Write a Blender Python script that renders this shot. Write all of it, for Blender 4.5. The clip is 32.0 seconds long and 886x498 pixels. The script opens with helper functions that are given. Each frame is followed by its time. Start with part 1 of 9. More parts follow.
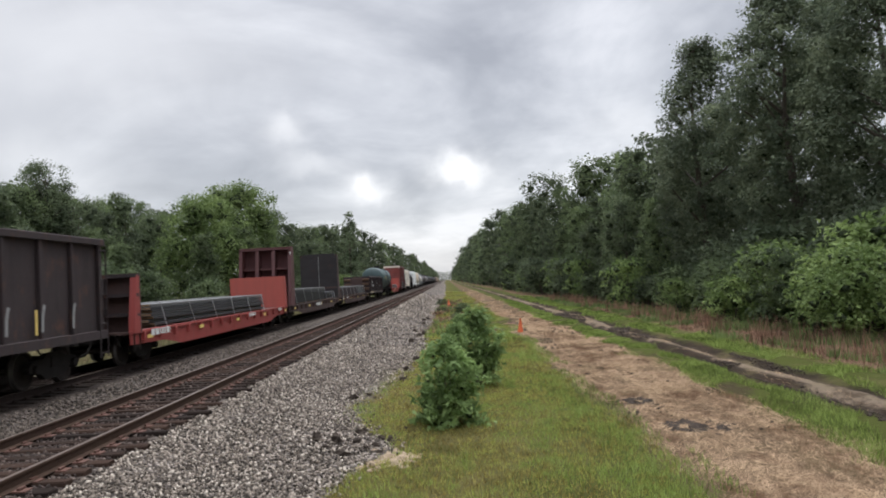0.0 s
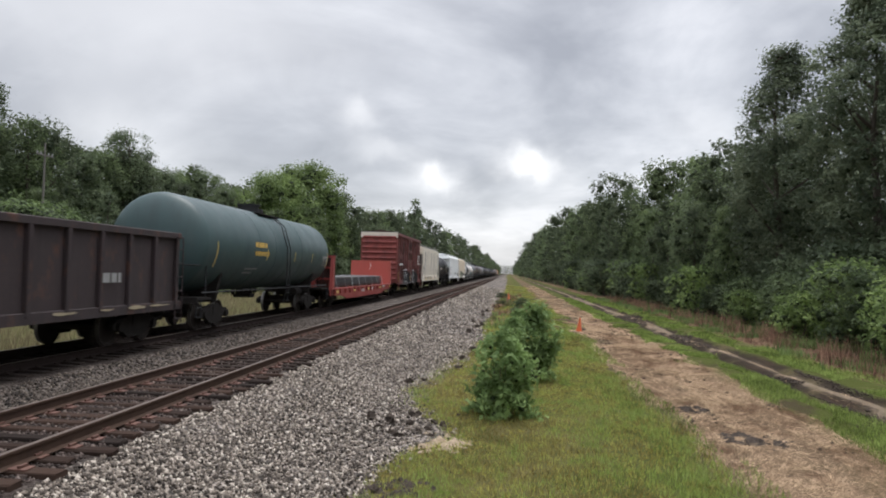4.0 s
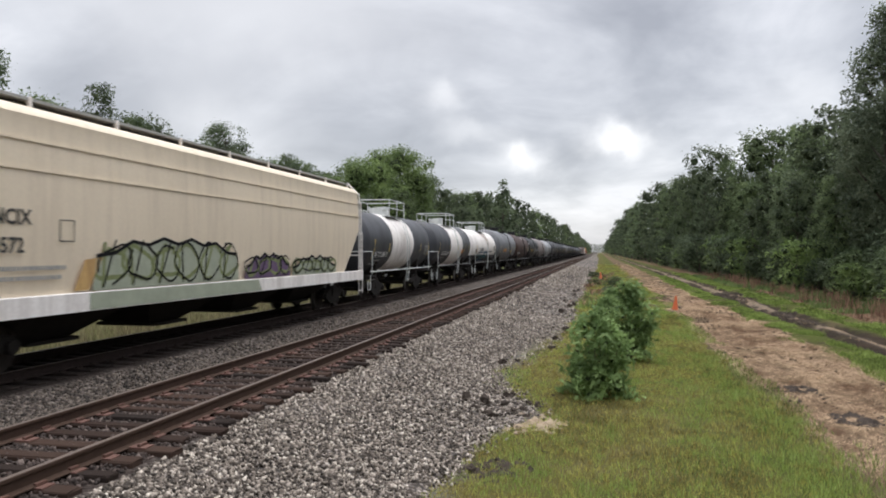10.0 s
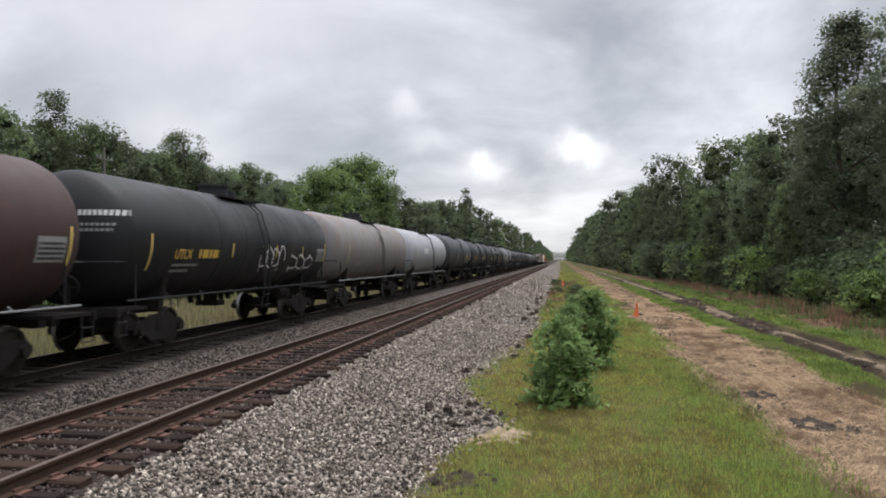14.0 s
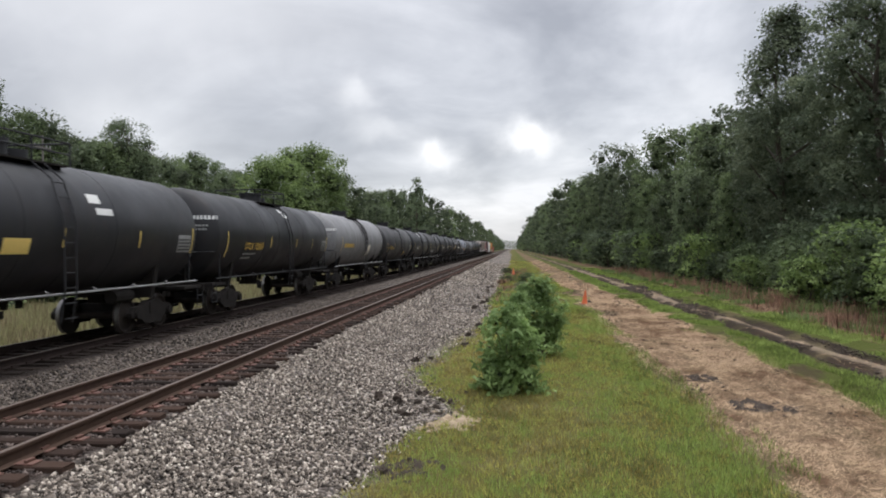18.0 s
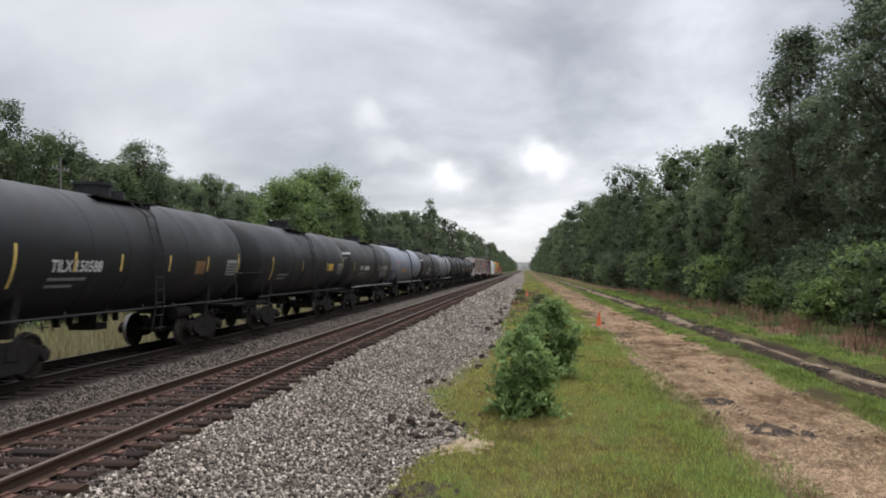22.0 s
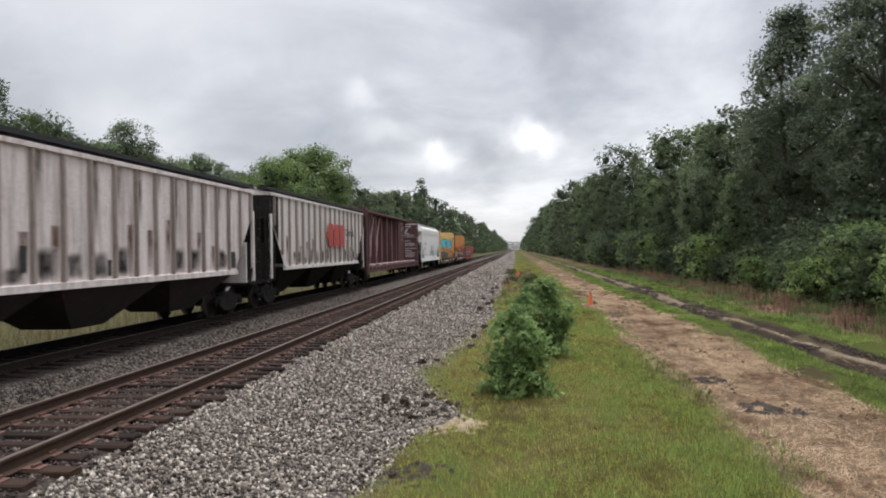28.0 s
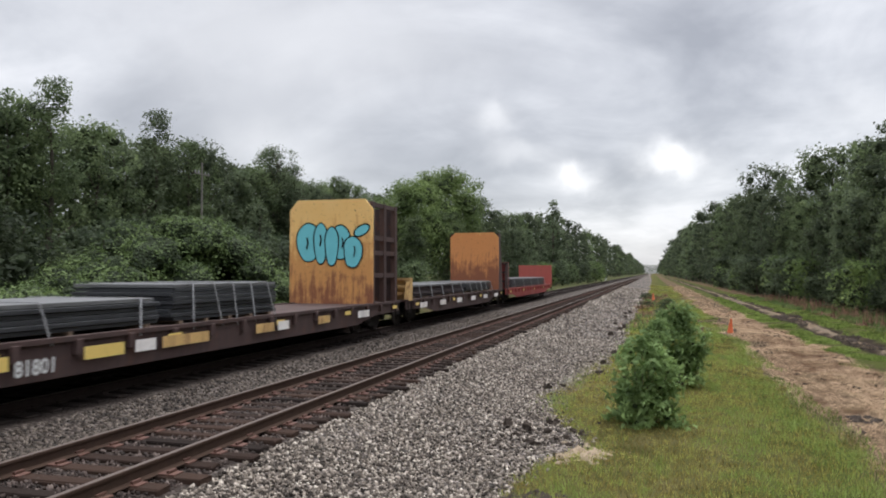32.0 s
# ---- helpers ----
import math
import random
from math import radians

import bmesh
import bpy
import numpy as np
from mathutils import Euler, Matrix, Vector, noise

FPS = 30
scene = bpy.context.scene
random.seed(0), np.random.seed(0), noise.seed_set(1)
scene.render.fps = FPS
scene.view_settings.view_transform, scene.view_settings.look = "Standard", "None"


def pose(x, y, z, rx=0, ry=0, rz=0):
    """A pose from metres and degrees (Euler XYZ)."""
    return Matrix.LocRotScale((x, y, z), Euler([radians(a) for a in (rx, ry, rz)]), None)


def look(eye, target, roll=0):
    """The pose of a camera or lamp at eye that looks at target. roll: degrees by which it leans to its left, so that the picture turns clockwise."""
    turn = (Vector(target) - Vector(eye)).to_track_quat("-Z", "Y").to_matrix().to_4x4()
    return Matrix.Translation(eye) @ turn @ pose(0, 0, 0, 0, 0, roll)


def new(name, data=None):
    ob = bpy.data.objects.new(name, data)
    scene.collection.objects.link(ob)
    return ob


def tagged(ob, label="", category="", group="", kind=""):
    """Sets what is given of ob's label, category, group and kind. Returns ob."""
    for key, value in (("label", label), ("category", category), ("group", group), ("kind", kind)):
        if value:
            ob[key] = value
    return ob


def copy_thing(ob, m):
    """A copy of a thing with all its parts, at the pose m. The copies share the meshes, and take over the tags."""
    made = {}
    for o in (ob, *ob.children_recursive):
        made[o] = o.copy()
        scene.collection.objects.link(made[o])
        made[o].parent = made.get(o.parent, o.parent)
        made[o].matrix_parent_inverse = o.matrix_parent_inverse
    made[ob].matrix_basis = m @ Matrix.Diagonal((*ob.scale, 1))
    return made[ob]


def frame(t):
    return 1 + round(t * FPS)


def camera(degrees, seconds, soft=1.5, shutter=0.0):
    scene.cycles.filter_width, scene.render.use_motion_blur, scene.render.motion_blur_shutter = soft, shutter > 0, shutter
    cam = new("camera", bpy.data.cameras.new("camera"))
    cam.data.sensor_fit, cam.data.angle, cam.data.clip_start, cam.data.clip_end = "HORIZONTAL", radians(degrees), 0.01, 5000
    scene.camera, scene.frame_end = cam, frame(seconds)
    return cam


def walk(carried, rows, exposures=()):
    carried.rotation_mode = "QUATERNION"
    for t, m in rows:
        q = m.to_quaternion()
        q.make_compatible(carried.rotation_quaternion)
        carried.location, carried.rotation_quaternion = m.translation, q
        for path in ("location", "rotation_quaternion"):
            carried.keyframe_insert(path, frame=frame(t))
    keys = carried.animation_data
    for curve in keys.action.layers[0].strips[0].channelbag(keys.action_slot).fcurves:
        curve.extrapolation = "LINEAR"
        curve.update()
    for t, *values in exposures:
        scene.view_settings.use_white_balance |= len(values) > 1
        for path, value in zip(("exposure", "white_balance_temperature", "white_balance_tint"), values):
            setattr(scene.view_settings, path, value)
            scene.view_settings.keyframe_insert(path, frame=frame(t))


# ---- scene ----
cam = camera(60.27, 32.0, soft=1.9, shutter=0.12)
# seconds, eye, yaw to the left, pitch up, lean
PATH = [
    (0, 0.025, 0.056, 2.064, 0.18, 2.28, -2.96), (0.5, 0.033, -0.010, 2.047, -0.03, 2.19, -1.67),
    (1, 0.041, -0.061, 2.051, 1.48, 1.34, 0.19), (1.5, 0.046, -0.024, 2.057, 3.22, 3.82, 0.05),
    (2, 0.063, -0.051, 2.067, 3.82, 4.23, -0.04), (2.5, 0.055, -0.045, 2.036, 3.12, 3.60, 0.57),
    (3, 0.043, -0.101, 2.033, 4.26, 2.24, 1.35), (3.5, 0.027, -0.093, 2.039, 4.97, 1.68, 1.67),
    (5.5, -0.063, -0.137, 2.040, 5.94, 1.93, -0.87), (6, -0.030, -0.090, 2.040, 9.24, 2.08, -1.77),
    (6.5, -0.006, -0.137, 2.020, 11.34, 2.16, -0.58), (7, 0.028, -0.152, 2.016, 11.87, 1.14, -1.07),
    (7.5, 0.034, -0.143, 2.009, 14.15, -2.41, -3.56), (8, 0.022, -0.184, 2.030, 14.62, -2.29, -2.40),
    (8.5, 0.008, -0.148, 2.033, 15.29, -0.80, -0.37), (9, 0.036, -0.155, 2.039, 14.68, 0.15, -0.14),
    (9.5, 0.039, -0.145, 2.030, 13.16, -0.06, -0.61), (10, -0.025, -0.118, 2.047, 11.60, 0.20, 0.04),
    (10.5, -0.112, -0.066, 2.036, 11.64, 0.22, 0.84), (11, -0.128, -0.060, 2.037, 9.90, 0.15, 0.63),
    (11.5, -0.105, -0.044, 2.042, 7.61, 0.62, 0.19), (12, -0.074, -0.022, 2.042, 7.24, 0.40, 0.37),
    (12.5, -0.053, -0.057, 2.041, 7.69, 0.15, -0.17), (13, -0.064, -0.019, 2.045, 9.32, 0.37, -1.12),
    (13.5, -0.057, -0.020, 2.051, 8.83, 0.51, -1.09), (14, -0.032, 0.018, 2.051, 8.82, 0.84, -0.30),
    (14.5, -0.025, 0.005, 2.045, 8.39, 1.15, 0.62), (16.5, 0.013, 0.047, 2.047, 6.21, 0.24, -0.39),
    (17, 0.021, 0.032, 2.044, 5.43, 0.13, -0.78), (17.5, 0.017, 0.023, 2.048, 5.30, 0.17, -0.94),
    (18, 0.023, 0.023, 2.043, 5.20, 0.01, -0.72), (18.5, 0.018, 0.015, 2.043, 4.99, 0.22, -0.56),
    (19, 0.017, 0.019, 2.050, 6.55, -0.28, -0.34), (19.5, 0.022, 0.026, 2.047, 6.52, 0.52, -0.20),
    (20, 0.020, 0.033, 2.054, 6.91, 0.60, -0.06), (20.5, 0.021, 0.031, 2.052, 6.88, 1.06, -0.57),
    (21, 0.009, 0.040, 2.056, 6.34, 1.56, -0.46), (21.5, 0.011, 0.029, 2.057, 6.12, 1.58, -0.36),
    (22, 0.014, 0.020, 2.055, 6.16, 1.61, -0.67), (22.5, 0.016, 0.027, 2.060, 6.41, 1.63, -0.70),
    (23, 0.019, 0.020, 2.058, 6.81, 2.17, -0.77), (23.5, 0.017, 0.031, 2.062, 6.86, 2.25, -0.86),
    (24, 0.017, 0.030, 2.062, 6.97, 2.23, -1.00), (24.5, 0.029, 0.030, 2.066, 6.91, 2.48, -1.03),
    (26.5, 0.011, 0.014, 2.067, 7.79, 2.23, -0.97), (27, 0.018, 0.030, 2.067, 7.24, 0.86, -0.73),
    (27.5, 0.011, 0.071, 2.072, 5.14, 0.24, -0.44), (28, -0.036, 0.085, 2.062, 5.49, 0.08, -0.83),
    (28.5, -0.037, 0.132, 2.056, 5.18, -1.09, 0.31), (29, -0.052, 0.137, 2.063, 4.74, -1.97, 0.63),
    (29.5, -0.055, 0.116, 2.076, 6.13, 0.50, -0.72), (30, -0.077, 0.134, 2.075, 8.16, 1.60, -1.26),
    (30.5, -0.046, 0.143, 2.065, 10.50, 1.58, 0.06), (31, 0.051, 0.217, 2.067, 13.95, 1.37, 0.34),
    (31.5, 0.089, 0.238, 2.069, 14.80, 1.69, 0.32), (32, 0.092, 0.209, 2.068, 15.39, 1.78, -0.02),
]


def eye_row(t, x, y, z, yaw, pitch, lean):
    a, b = radians(yaw), radians(pitch)
    ahead = Vector((-math.sin(a) * math.cos(b), math.cos(a) * math.cos(b), math.sin(b)))
    return t, look((x, y, z), Vector((x, y, z)) + ahead, lean)


walk(cam, [eye_row(*row) for row in PATH])

# ---- sky and light: bright overcast ----
world = bpy.data.worlds.new("overcast_sky")
scene.world = world
world.use_nodes = True


def sky_nodes():
    nt = world.node_tree
    nt.nodes.clear()
    n, ln = nt.nodes.new, nt.links.new

    def math_node(op, a, b=None):
        m = n("ShaderNodeMath")
        m.operation = op
        for i, s in enumerate((a, b)):
            if s is None:
                continue
            if isinstance(s, (int, float)):
                m.inputs[i].default_value = s
            else:
                ln(s, m.inputs[i])
        return m.outputs[0]

    coord = n("ShaderNodeTexCoord").outputs["Generated"]
    split = n("ShaderNodeSeparateXYZ")
    ln(coord, split.inputs[0])
    up = math_node("MAXIMUM", split.outputs[2], 0.0)
    below = math_node("ADD", up, 0.30)
    plane = n("ShaderNodeCombineXYZ")
    ln(math_node("DIVIDE", split.outputs[0], below), plane.inputs[0])
    ln(math_node("DIVIDE", split.outputs[1], below), plane.inputs[1])

    def cloud(scale, detail, rough, offset, warp):
        t = n("ShaderNodeTexNoise")
        mapping = n("ShaderNodeMapping")
        mapping.inputs["Location"].default_value = offset
        ln(plane.outputs[0], mapping.inputs[0])
        ln(mapping.outputs[0], t.inputs["Vector"])
        t.inputs["Scale"].default_value, t.inputs["Detail"].default_value = scale, detail
        t.inputs["Roughness"].default_value, t.inputs["Distortion"].default_value = rough, warp
        return t.outputs["Fac"]

    big = cloud(1.05, 6, 0.55, (3.1, 1.7, 0.0), 0.6)
    small = cloud(2.8, 6, 0.52, (0.4, 6.2, 2.0), 0.4)
    mix = math_node("ADD", math_node("MULTIPLY", big, 0.62), math_node("MULTIPLY", small, 0.38))
    ramp = n("ShaderNodeValToRGB")
    ln(mix, ramp.inputs[0])
    r = ramp.color_ramp
    r.elements[0].position, r.elements[0].color = 0.39, (0.402, 0.41, 0.447, 1)
    r.elements[1].position, r.elements[1].color = 0.64, (0.925, 0.927, 0.965, 1)
    e = r.elements.new(0.47)
    e.color = (0.52, 0.53, 0.57, 1)
    e = r.elements.new(0.56)
    e.color = (0.71, 0.72, 0.76, 1)

    # openings in the cloud deck low over the line, where the light is strongest
    glow = None
    for yaw, lift, wide, tall, power in BREAKS:
        a, b = radians(yaw), radians(lift)
        d = Vector((-math.sin(a) * math.cos(b), math.cos(a) * math.cos(b), math.sin(b)))
        side = Vector((math.cos(a), math.sin(a), 0))
        top = side.cross(d)
        warped = n("ShaderNodeVectorMath")
        warped.operation = "MULTIPLY_ADD"
        wob = n("ShaderNodeTexNoise")
        wob.inputs["Scale"].default_value, wob.inputs["Detail"].default_value = 9.0, 5
        ln(coord, wob.inputs["Vector"])
        ln(wob.outputs["Color"], warped.inputs[0])
        warped.inputs[1].default_value = (0.12, 0.12, 0.12)
        ln(coord, warped.inputs[2])
        spread = None
        for axis, size in ((side, wide), (top, tall)):
            dot = n("ShaderNodeVectorMath")
            dot.operation = "DOT_PRODUCT"
            ln(warped.outputs[0], dot.inputs[0])
            dot.inputs[1].default_value = axis
            centre = axis.dot(d) + 0.06 * (axis[0] + axis[1] + axis[2])
            q = math_node("DIVIDE", math_node("SUBTRACT", dot.outputs["Value"], centre), math.sin(radians(size)))
            q = math_node("MULTIPLY", q, q)
            spread = q if spread is None else math_node("ADD", spread, q)
        ahead = math_node("GREATER_THAN", split.outputs[1], 0.0)
        g = math_node("MULTIPLY", math_node("MULTIPLY", math_node("POWER", 2.718, math_node("MULTIPLY", spread, -1.0)), power), ahead)
        glow = g if glow is None else math_node("ADD", glow, g)
    lit = n("ShaderNodeMix")
    lit.data_type, lit.blend_type = "RGBA", "MIX"
    lit.clamp_factor = True
    ln(glow, lit.inputs["Factor"])
    ln(ramp.outputs[0], lit.inputs["A"])
    lit.inputs["B"].default_value = (1.06, 1.055, 1.07, 1)

    # an overcast sky is brighter overhead than near the horizon
    lift_up = math_node("ADD", 0.95, math_node("MULTIPLY", math_node("MAXIMUM", math_node("SUBTRACT", up, 0.34), 0.0), 3.5))
    sky = n("ShaderNodeTexSky")
    sky.sky_type, sky.sun_disc = "NISHITA", False
    sky.sun_elevation, sky.sun_rotation = radians(74), radians(21)
    veil = n("ShaderNodeMix")
    veil.data_type = "RGBA"
    veil.inputs["Factor"].default_value = 0.02
    ln(lit.outputs["Result"], veil.inputs["A"])
    ln(sky.outputs[0], veil.inputs["B"])
    back = n("ShaderNodeBackground")
    ln(veil.outputs["Result"], back.inputs[0])
    ln(lift_up, back.inputs[1])
    ln(back.outputs[0], n("ShaderNodeOutputWorld").inputs[0])


# yaw to the left of the line, height, half width, half height (degrees), strength
BREAKS = [(-1.8, 8.2, 2.2, 1.1, 1.4), (5.5, 7.0, 1.5, 0.9, 1.2), (12.0, 11.0, 1.8, 1.0, 0.55), (0.0, 1.5, 9.0, 2.2, 0.35),
          (28.0, 9.0, 4.0, 2.5, 0.45), (-14.0, 10.5, 3.0, 2.0, 0.4), (9.0, 9.0, 3.0, 0.9, 0.4), (26, 17, 15, 6, 0.6)]
sky_nodes()
sun = new("sun", bpy.data.lights.new("sun", "SUN"))
sun.data.energy, sun.data.angle, sun.data.color = 1.65, radians(40), (1.0, 0.97, 0.93)
sun.matrix_basis = look((0, 0, 50), (-5.0, -13.0, 0))
scene.view_settings.exposure = 0.0

# ---- materials ----
MATS = {}


class Shade:
    """A small writer of node materials in object space."""

    def __init__(self, name):
        self.mat = bpy.data.materials.new(name)
        self.mat.use_nodes = True
        self.nt = self.mat.node_tree
        self.bsdf = self.nt.nodes["Principled BSDF"]
        self.coord = self.nt.nodes.new("ShaderNodeTexCoord").outputs["Object"]

    def node(self, kind):
        return self.nt.nodes.new(kind)

    def link(self, a, b):
        self.nt.links.new(a, b)

    def stretch(self, scale, vary=False):
        m = self.node("ShaderNodeMapping")
        m.inputs["Scale"].default_value = scale
        self.link(self.coord, m.inputs[0])
        if vary:
            info = self.node("ShaderNodeObjectInfo")
            c = self.node("ShaderNodeCombineXYZ")
            mul = self.node("ShaderNodeMath")
            mul.operation = "MULTIPLY"
            mul.inputs[1].default_value = 37.0
            self.link(info.outputs["Random"], mul.inputs[0])
            for i in range(3):
                self.link(mul.outputs[0], c.inputs[i])
            self.link(c.outputs[0], m.inputs["Location"])
        return m.outputs[0]

    def noise(self, scale, detail=4, rough=0.6, stretch=None, vary=False):
        t = self.node("ShaderNodeTexNoise")
        t.inputs["Scale"].default_value, t.inputs["Detail"].default_value, t.inputs["Roughness"].default_value = scale, detail, rough
        self.link(self.stretch(stretch or (1, 1, 1), vary), t.inputs["Vector"])
        return t.outputs["Fac"]

    def ramp(self, fac, stops):
        r = self.node("ShaderNodeValToRGB")
        self.link(fac, r.inputs[0])
        el = r.color_ramp.elements
        for i, (p, c) in enumerate(stops):
            e = el[i] if i < 2 else el.new(p)
            e.position = p
            e.color = (*c, 1) if isinstance(c, tuple) else (c, c, c, 1)
        return r.outputs[0]

    def mix(self, fac, a, b, blend="MIX"):
        m = self.node("ShaderNodeMix")
        m.data_type, m.blend_type = "RGBA", blend
        for sock, val in (("Factor", fac), ("A", a), ("B", b)):
            if isinstance(val, tuple):
                m.inputs[sock].default_value = (*val, 1)
            elif isinstance(val, (int, float)):
                m.inputs[sock].default_value = val
            else:
                self.link(val, m.inputs[sock])
        return m.outputs["Result"]

    def math(self, op, a, b=0.0):
        m = self.node("ShaderNodeMath")
        m.operation = op
        for i, s in enumerate((a, b)):
            if isinstance(s, (int, float)):
                m.inputs[i].default_value = s
            else:
                self.link(s, m.inputs[i])
        return m.outputs[0]

    def bump(self, height, strength, distance):
        b = self.node("ShaderNodeBump")
        b.inputs["Strength"].default_value, b.inputs["Distance"].default_value = strength, distance
        self.link(height, b.inputs["Height"])
        self.link(b.outputs[0], self.bsdf.inputs["Normal"])

    def done(self, color, rough=0.7, metal=0.0, spec=None):
        for sock, val in (("Base Color", color), ("Roughness", rough), ("Metallic", metal)):
            if isinstance(val, tuple):
                self.bsdf.inputs[sock].default_value = (*val, 1)
            elif isinstance(val, (int, float)):
                self.bsdf.inputs[sock].default_value = val
            else:
                self.link(val, self.bsdf.inputs[sock])
        if spec is not None:
            self.bsdf.inputs["Specular IOR Level"].default_value = spec
        return self.mat


def paint(name, color, grime=(0.05, 0.04, 0.035), dirt=0.5, streak=0.5, rust=0.25, rough=0.55, spec=None):
    """Weathered paint on steel: fading, grime that runs down, rust spots."""
    if name in MATS:
        return MATS[name]
    s = Shade(name)
    fade = s.noise(0.5, 4, 0.6, vary=True)
    c = s.mix(s.math("MULTIPLY", fade, 0.5), color, tuple(min(1, v * 1.25 + 0.02) for v in color))
    runs = s.ramp(s.noise(1.0, 5, 0.65, (3.0, 3.0, 0.28), True), [(0.46, 0.0), (0.72, 1.0)])
    c = s.mix(s.math("MULTIPLY", runs, streak), c, grime)
    spots = s.ramp(s.noise(2.3, 7, 0.7, (1, 1, 0.6), True), [(0.55, 0.0), (0.68, 1.0)])
    c = s.mix(s.math("MULTIPLY", spots, rust), c, (0.16, 0.062, 0.03))
    fine = s.ramp(s.noise(14.0, 5, 0.7, vary=True), [(0.42, 0.0), (0.7, 1.0)])
    c = s.mix(s.math("MULTIPLY", fine, dirt * 0.5), c, grime)
    s.bump(s.noise(3.0, 3, 0.5), 0.12, 0.02)
    MATS[name] = s.done(c, s.ramp(fade, [(0.3, rough - 0.1), (0.7, min(1.0, rough + 0.2))]), 0.0, spec)
    return MATS[name]


def plain(name, color, rough=0.7, metal=0.0, scale=6.0, vary=0.35, spec=None):
    if name in MATS:
        return MATS[name]
    s = Shade(name)
    c = s.mix(s.noise(scale, 5, 0.65, vary=True), tuple(v * (1 - vary) for v in color), tuple(min(1, v * (1 + vary)) for v in color))
    s.bump(s.noise(scale * 4, 4, 0.6), 0.15, 0.01)
    MATS[name] = s.done(c, rough, metal, spec)
    return MATS[name]


def soft_stain(name, color, strength, running=False, scale=2.5):
    """A thin stain on a patch of its own, gone towards the patch's edges; a running one starts full at the top."""
    if name in MATS:
        return MATS[name]
    s = Shade(name)
    split = s.node("ShaderNodeSeparateXYZ")
    s.link(s.node("ShaderNodeTexCoord").outputs["Generated"], split.inputs[0])

    def inward(v):
        return s.math("SUBTRACT", 1.0, s.math("ABSOLUTE", s.math("SUBTRACT", s.math("MULTIPLY", v, 2.0), 1.0)))

    across = s.math("MINIMUM", s.math("MULTIPLY", inward(split.outputs[1]), 1.5), 1.0)
    down = s.math("MINIMUM", s.math("MULTIPLY", split.outputs[2], 1.4), 1.0) if running else s.math("MINIMUM", s.math("MULTIPLY", inward(split.outputs[2]), 2.0), 1.0)
    blotch = s.ramp(s.noise(scale, 6, 0.65, (1, 1, 0.4) if running else (1, 1, 0.8), True), [(0.28, 0.15), (0.58, 1.0)])
    cover = s.math("MULTIPLY", s.math("MULTIPLY", s.math("MULTIPLY", across, down), blotch), strength)
    s.done(color, 0.85)
    clear = s.node("ShaderNodeBsdfTransparent")
    both = s.node("ShaderNodeMixShader")
    s.link(cover, both.inputs[0])
    s.link(clear.outputs[0], both.inputs[1])
    s.link(s.bsdf.outputs[0], both.inputs[2])
    s.link(both.outputs[0], s.nt.nodes["Material Output"].inputs[0])
    MATS[name] = s.mat
    return MATS[name]


def worn_paint(name, color, kept=0.42, scale=4.0):
    """Sprayed or painted colour that has flaked and rubbed off in places."""
    s = Shade(name)
    cover = s.ramp(s.math("ADD", s.math("MULTIPLY", s.noise(scale, 6, 0.7, vary=True), 0.7), s.math("MULTIPLY", s.noise(scale * 6, 4, 0.7), 0.3)), [(kept - 0.08, 0.12), (kept + 0.06, 0.95)])
    s.done(s.mix(s.noise(3.0, 4, 0.6), tuple(0.8 * v for v in color), tuple(min(1.0, 1.2 * v) for v in color)), 0.75)
    clear = s.node("ShaderNodeBsdfTransparent")
    both = s.node("ShaderNodeMixShader")
    s.link(cover, both.inputs[0])
    s.link(clear.outputs[0], both.inputs[1])
    s.link(s.bsdf.outputs[0], both.inputs[2])
    s.link(both.outputs[0], s.nt.nodes["Material Output"].inputs[0])
    return s.mat


def per_piece(name, stops, rough=0.9, scale=18.0, bump=0.3, island=True, spec=0.25):
    """Pieces that differ one from the other."""
    if name in MATS:
        return MATS[name]
    s = Shade(name)
    if island:
        value = s.node("ShaderNodeNewGeometry").outputs["Random Per Island"]
    else:
        value = s.node("ShaderNodeObjectInfo").outputs["Random"]
    c = s.ramp(value, stops)
    c = s.mix(s.math("MULTIPLY", s.noise(scale, 5, 0.7), 0.45), c, (0.05, 0.045, 0.04))
    s.bump(s.noise(scale * 2, 5, 0.65), bump, 0.01)
    MATS[name] = s.done(c, rough, 0.0, spec)
    return MATS[name]


def leaves(name, dark, light, shine=0.35, low=0.55):
    if name in MATS:
        return MATS[name]
    s = Shade(name)
    pick = s.node("ShaderNodeNewGeometry").outputs["Random Per Island"]
    tree = s.node("ShaderNodeObjectInfo").outputs["Random"]
    broad = s.ramp(s.noise(0.42, 4, 0.6), [(0.38, 0.0), (0.62, 1.0)])
    f = s.math("ADD", s.math("MULTIPLY", pick, 0.22), s.math("MULTIPLY", broad, 0.78))
    c = s.ramp(f, [(0.15, dark), (0.85, light)])
    c = s.mix(1.0, c, s.ramp(tree, [(0.0, low), (0.5, 0.5 * low + 0.575), (1.0, 1.15)]), "MULTIPLY")
    s.done(c, 0.65, 0.0, 0.18)
    thin = s.node("ShaderNodeBsdfTranslucent")
    s.link(c, thin.inputs[0])
    both = s.node("ShaderNodeMixShader")
    both.inputs[0].default_value = shine
    s.link(s.bsdf.outputs[0], both.inputs[1])
    s.link(thin.outputs[0], both.inputs[2])
    s.link(both.outputs[0], s.nt.nodes["Material Output"].inputs[0])
    MATS[name] = s.mat
    return MATS[name]


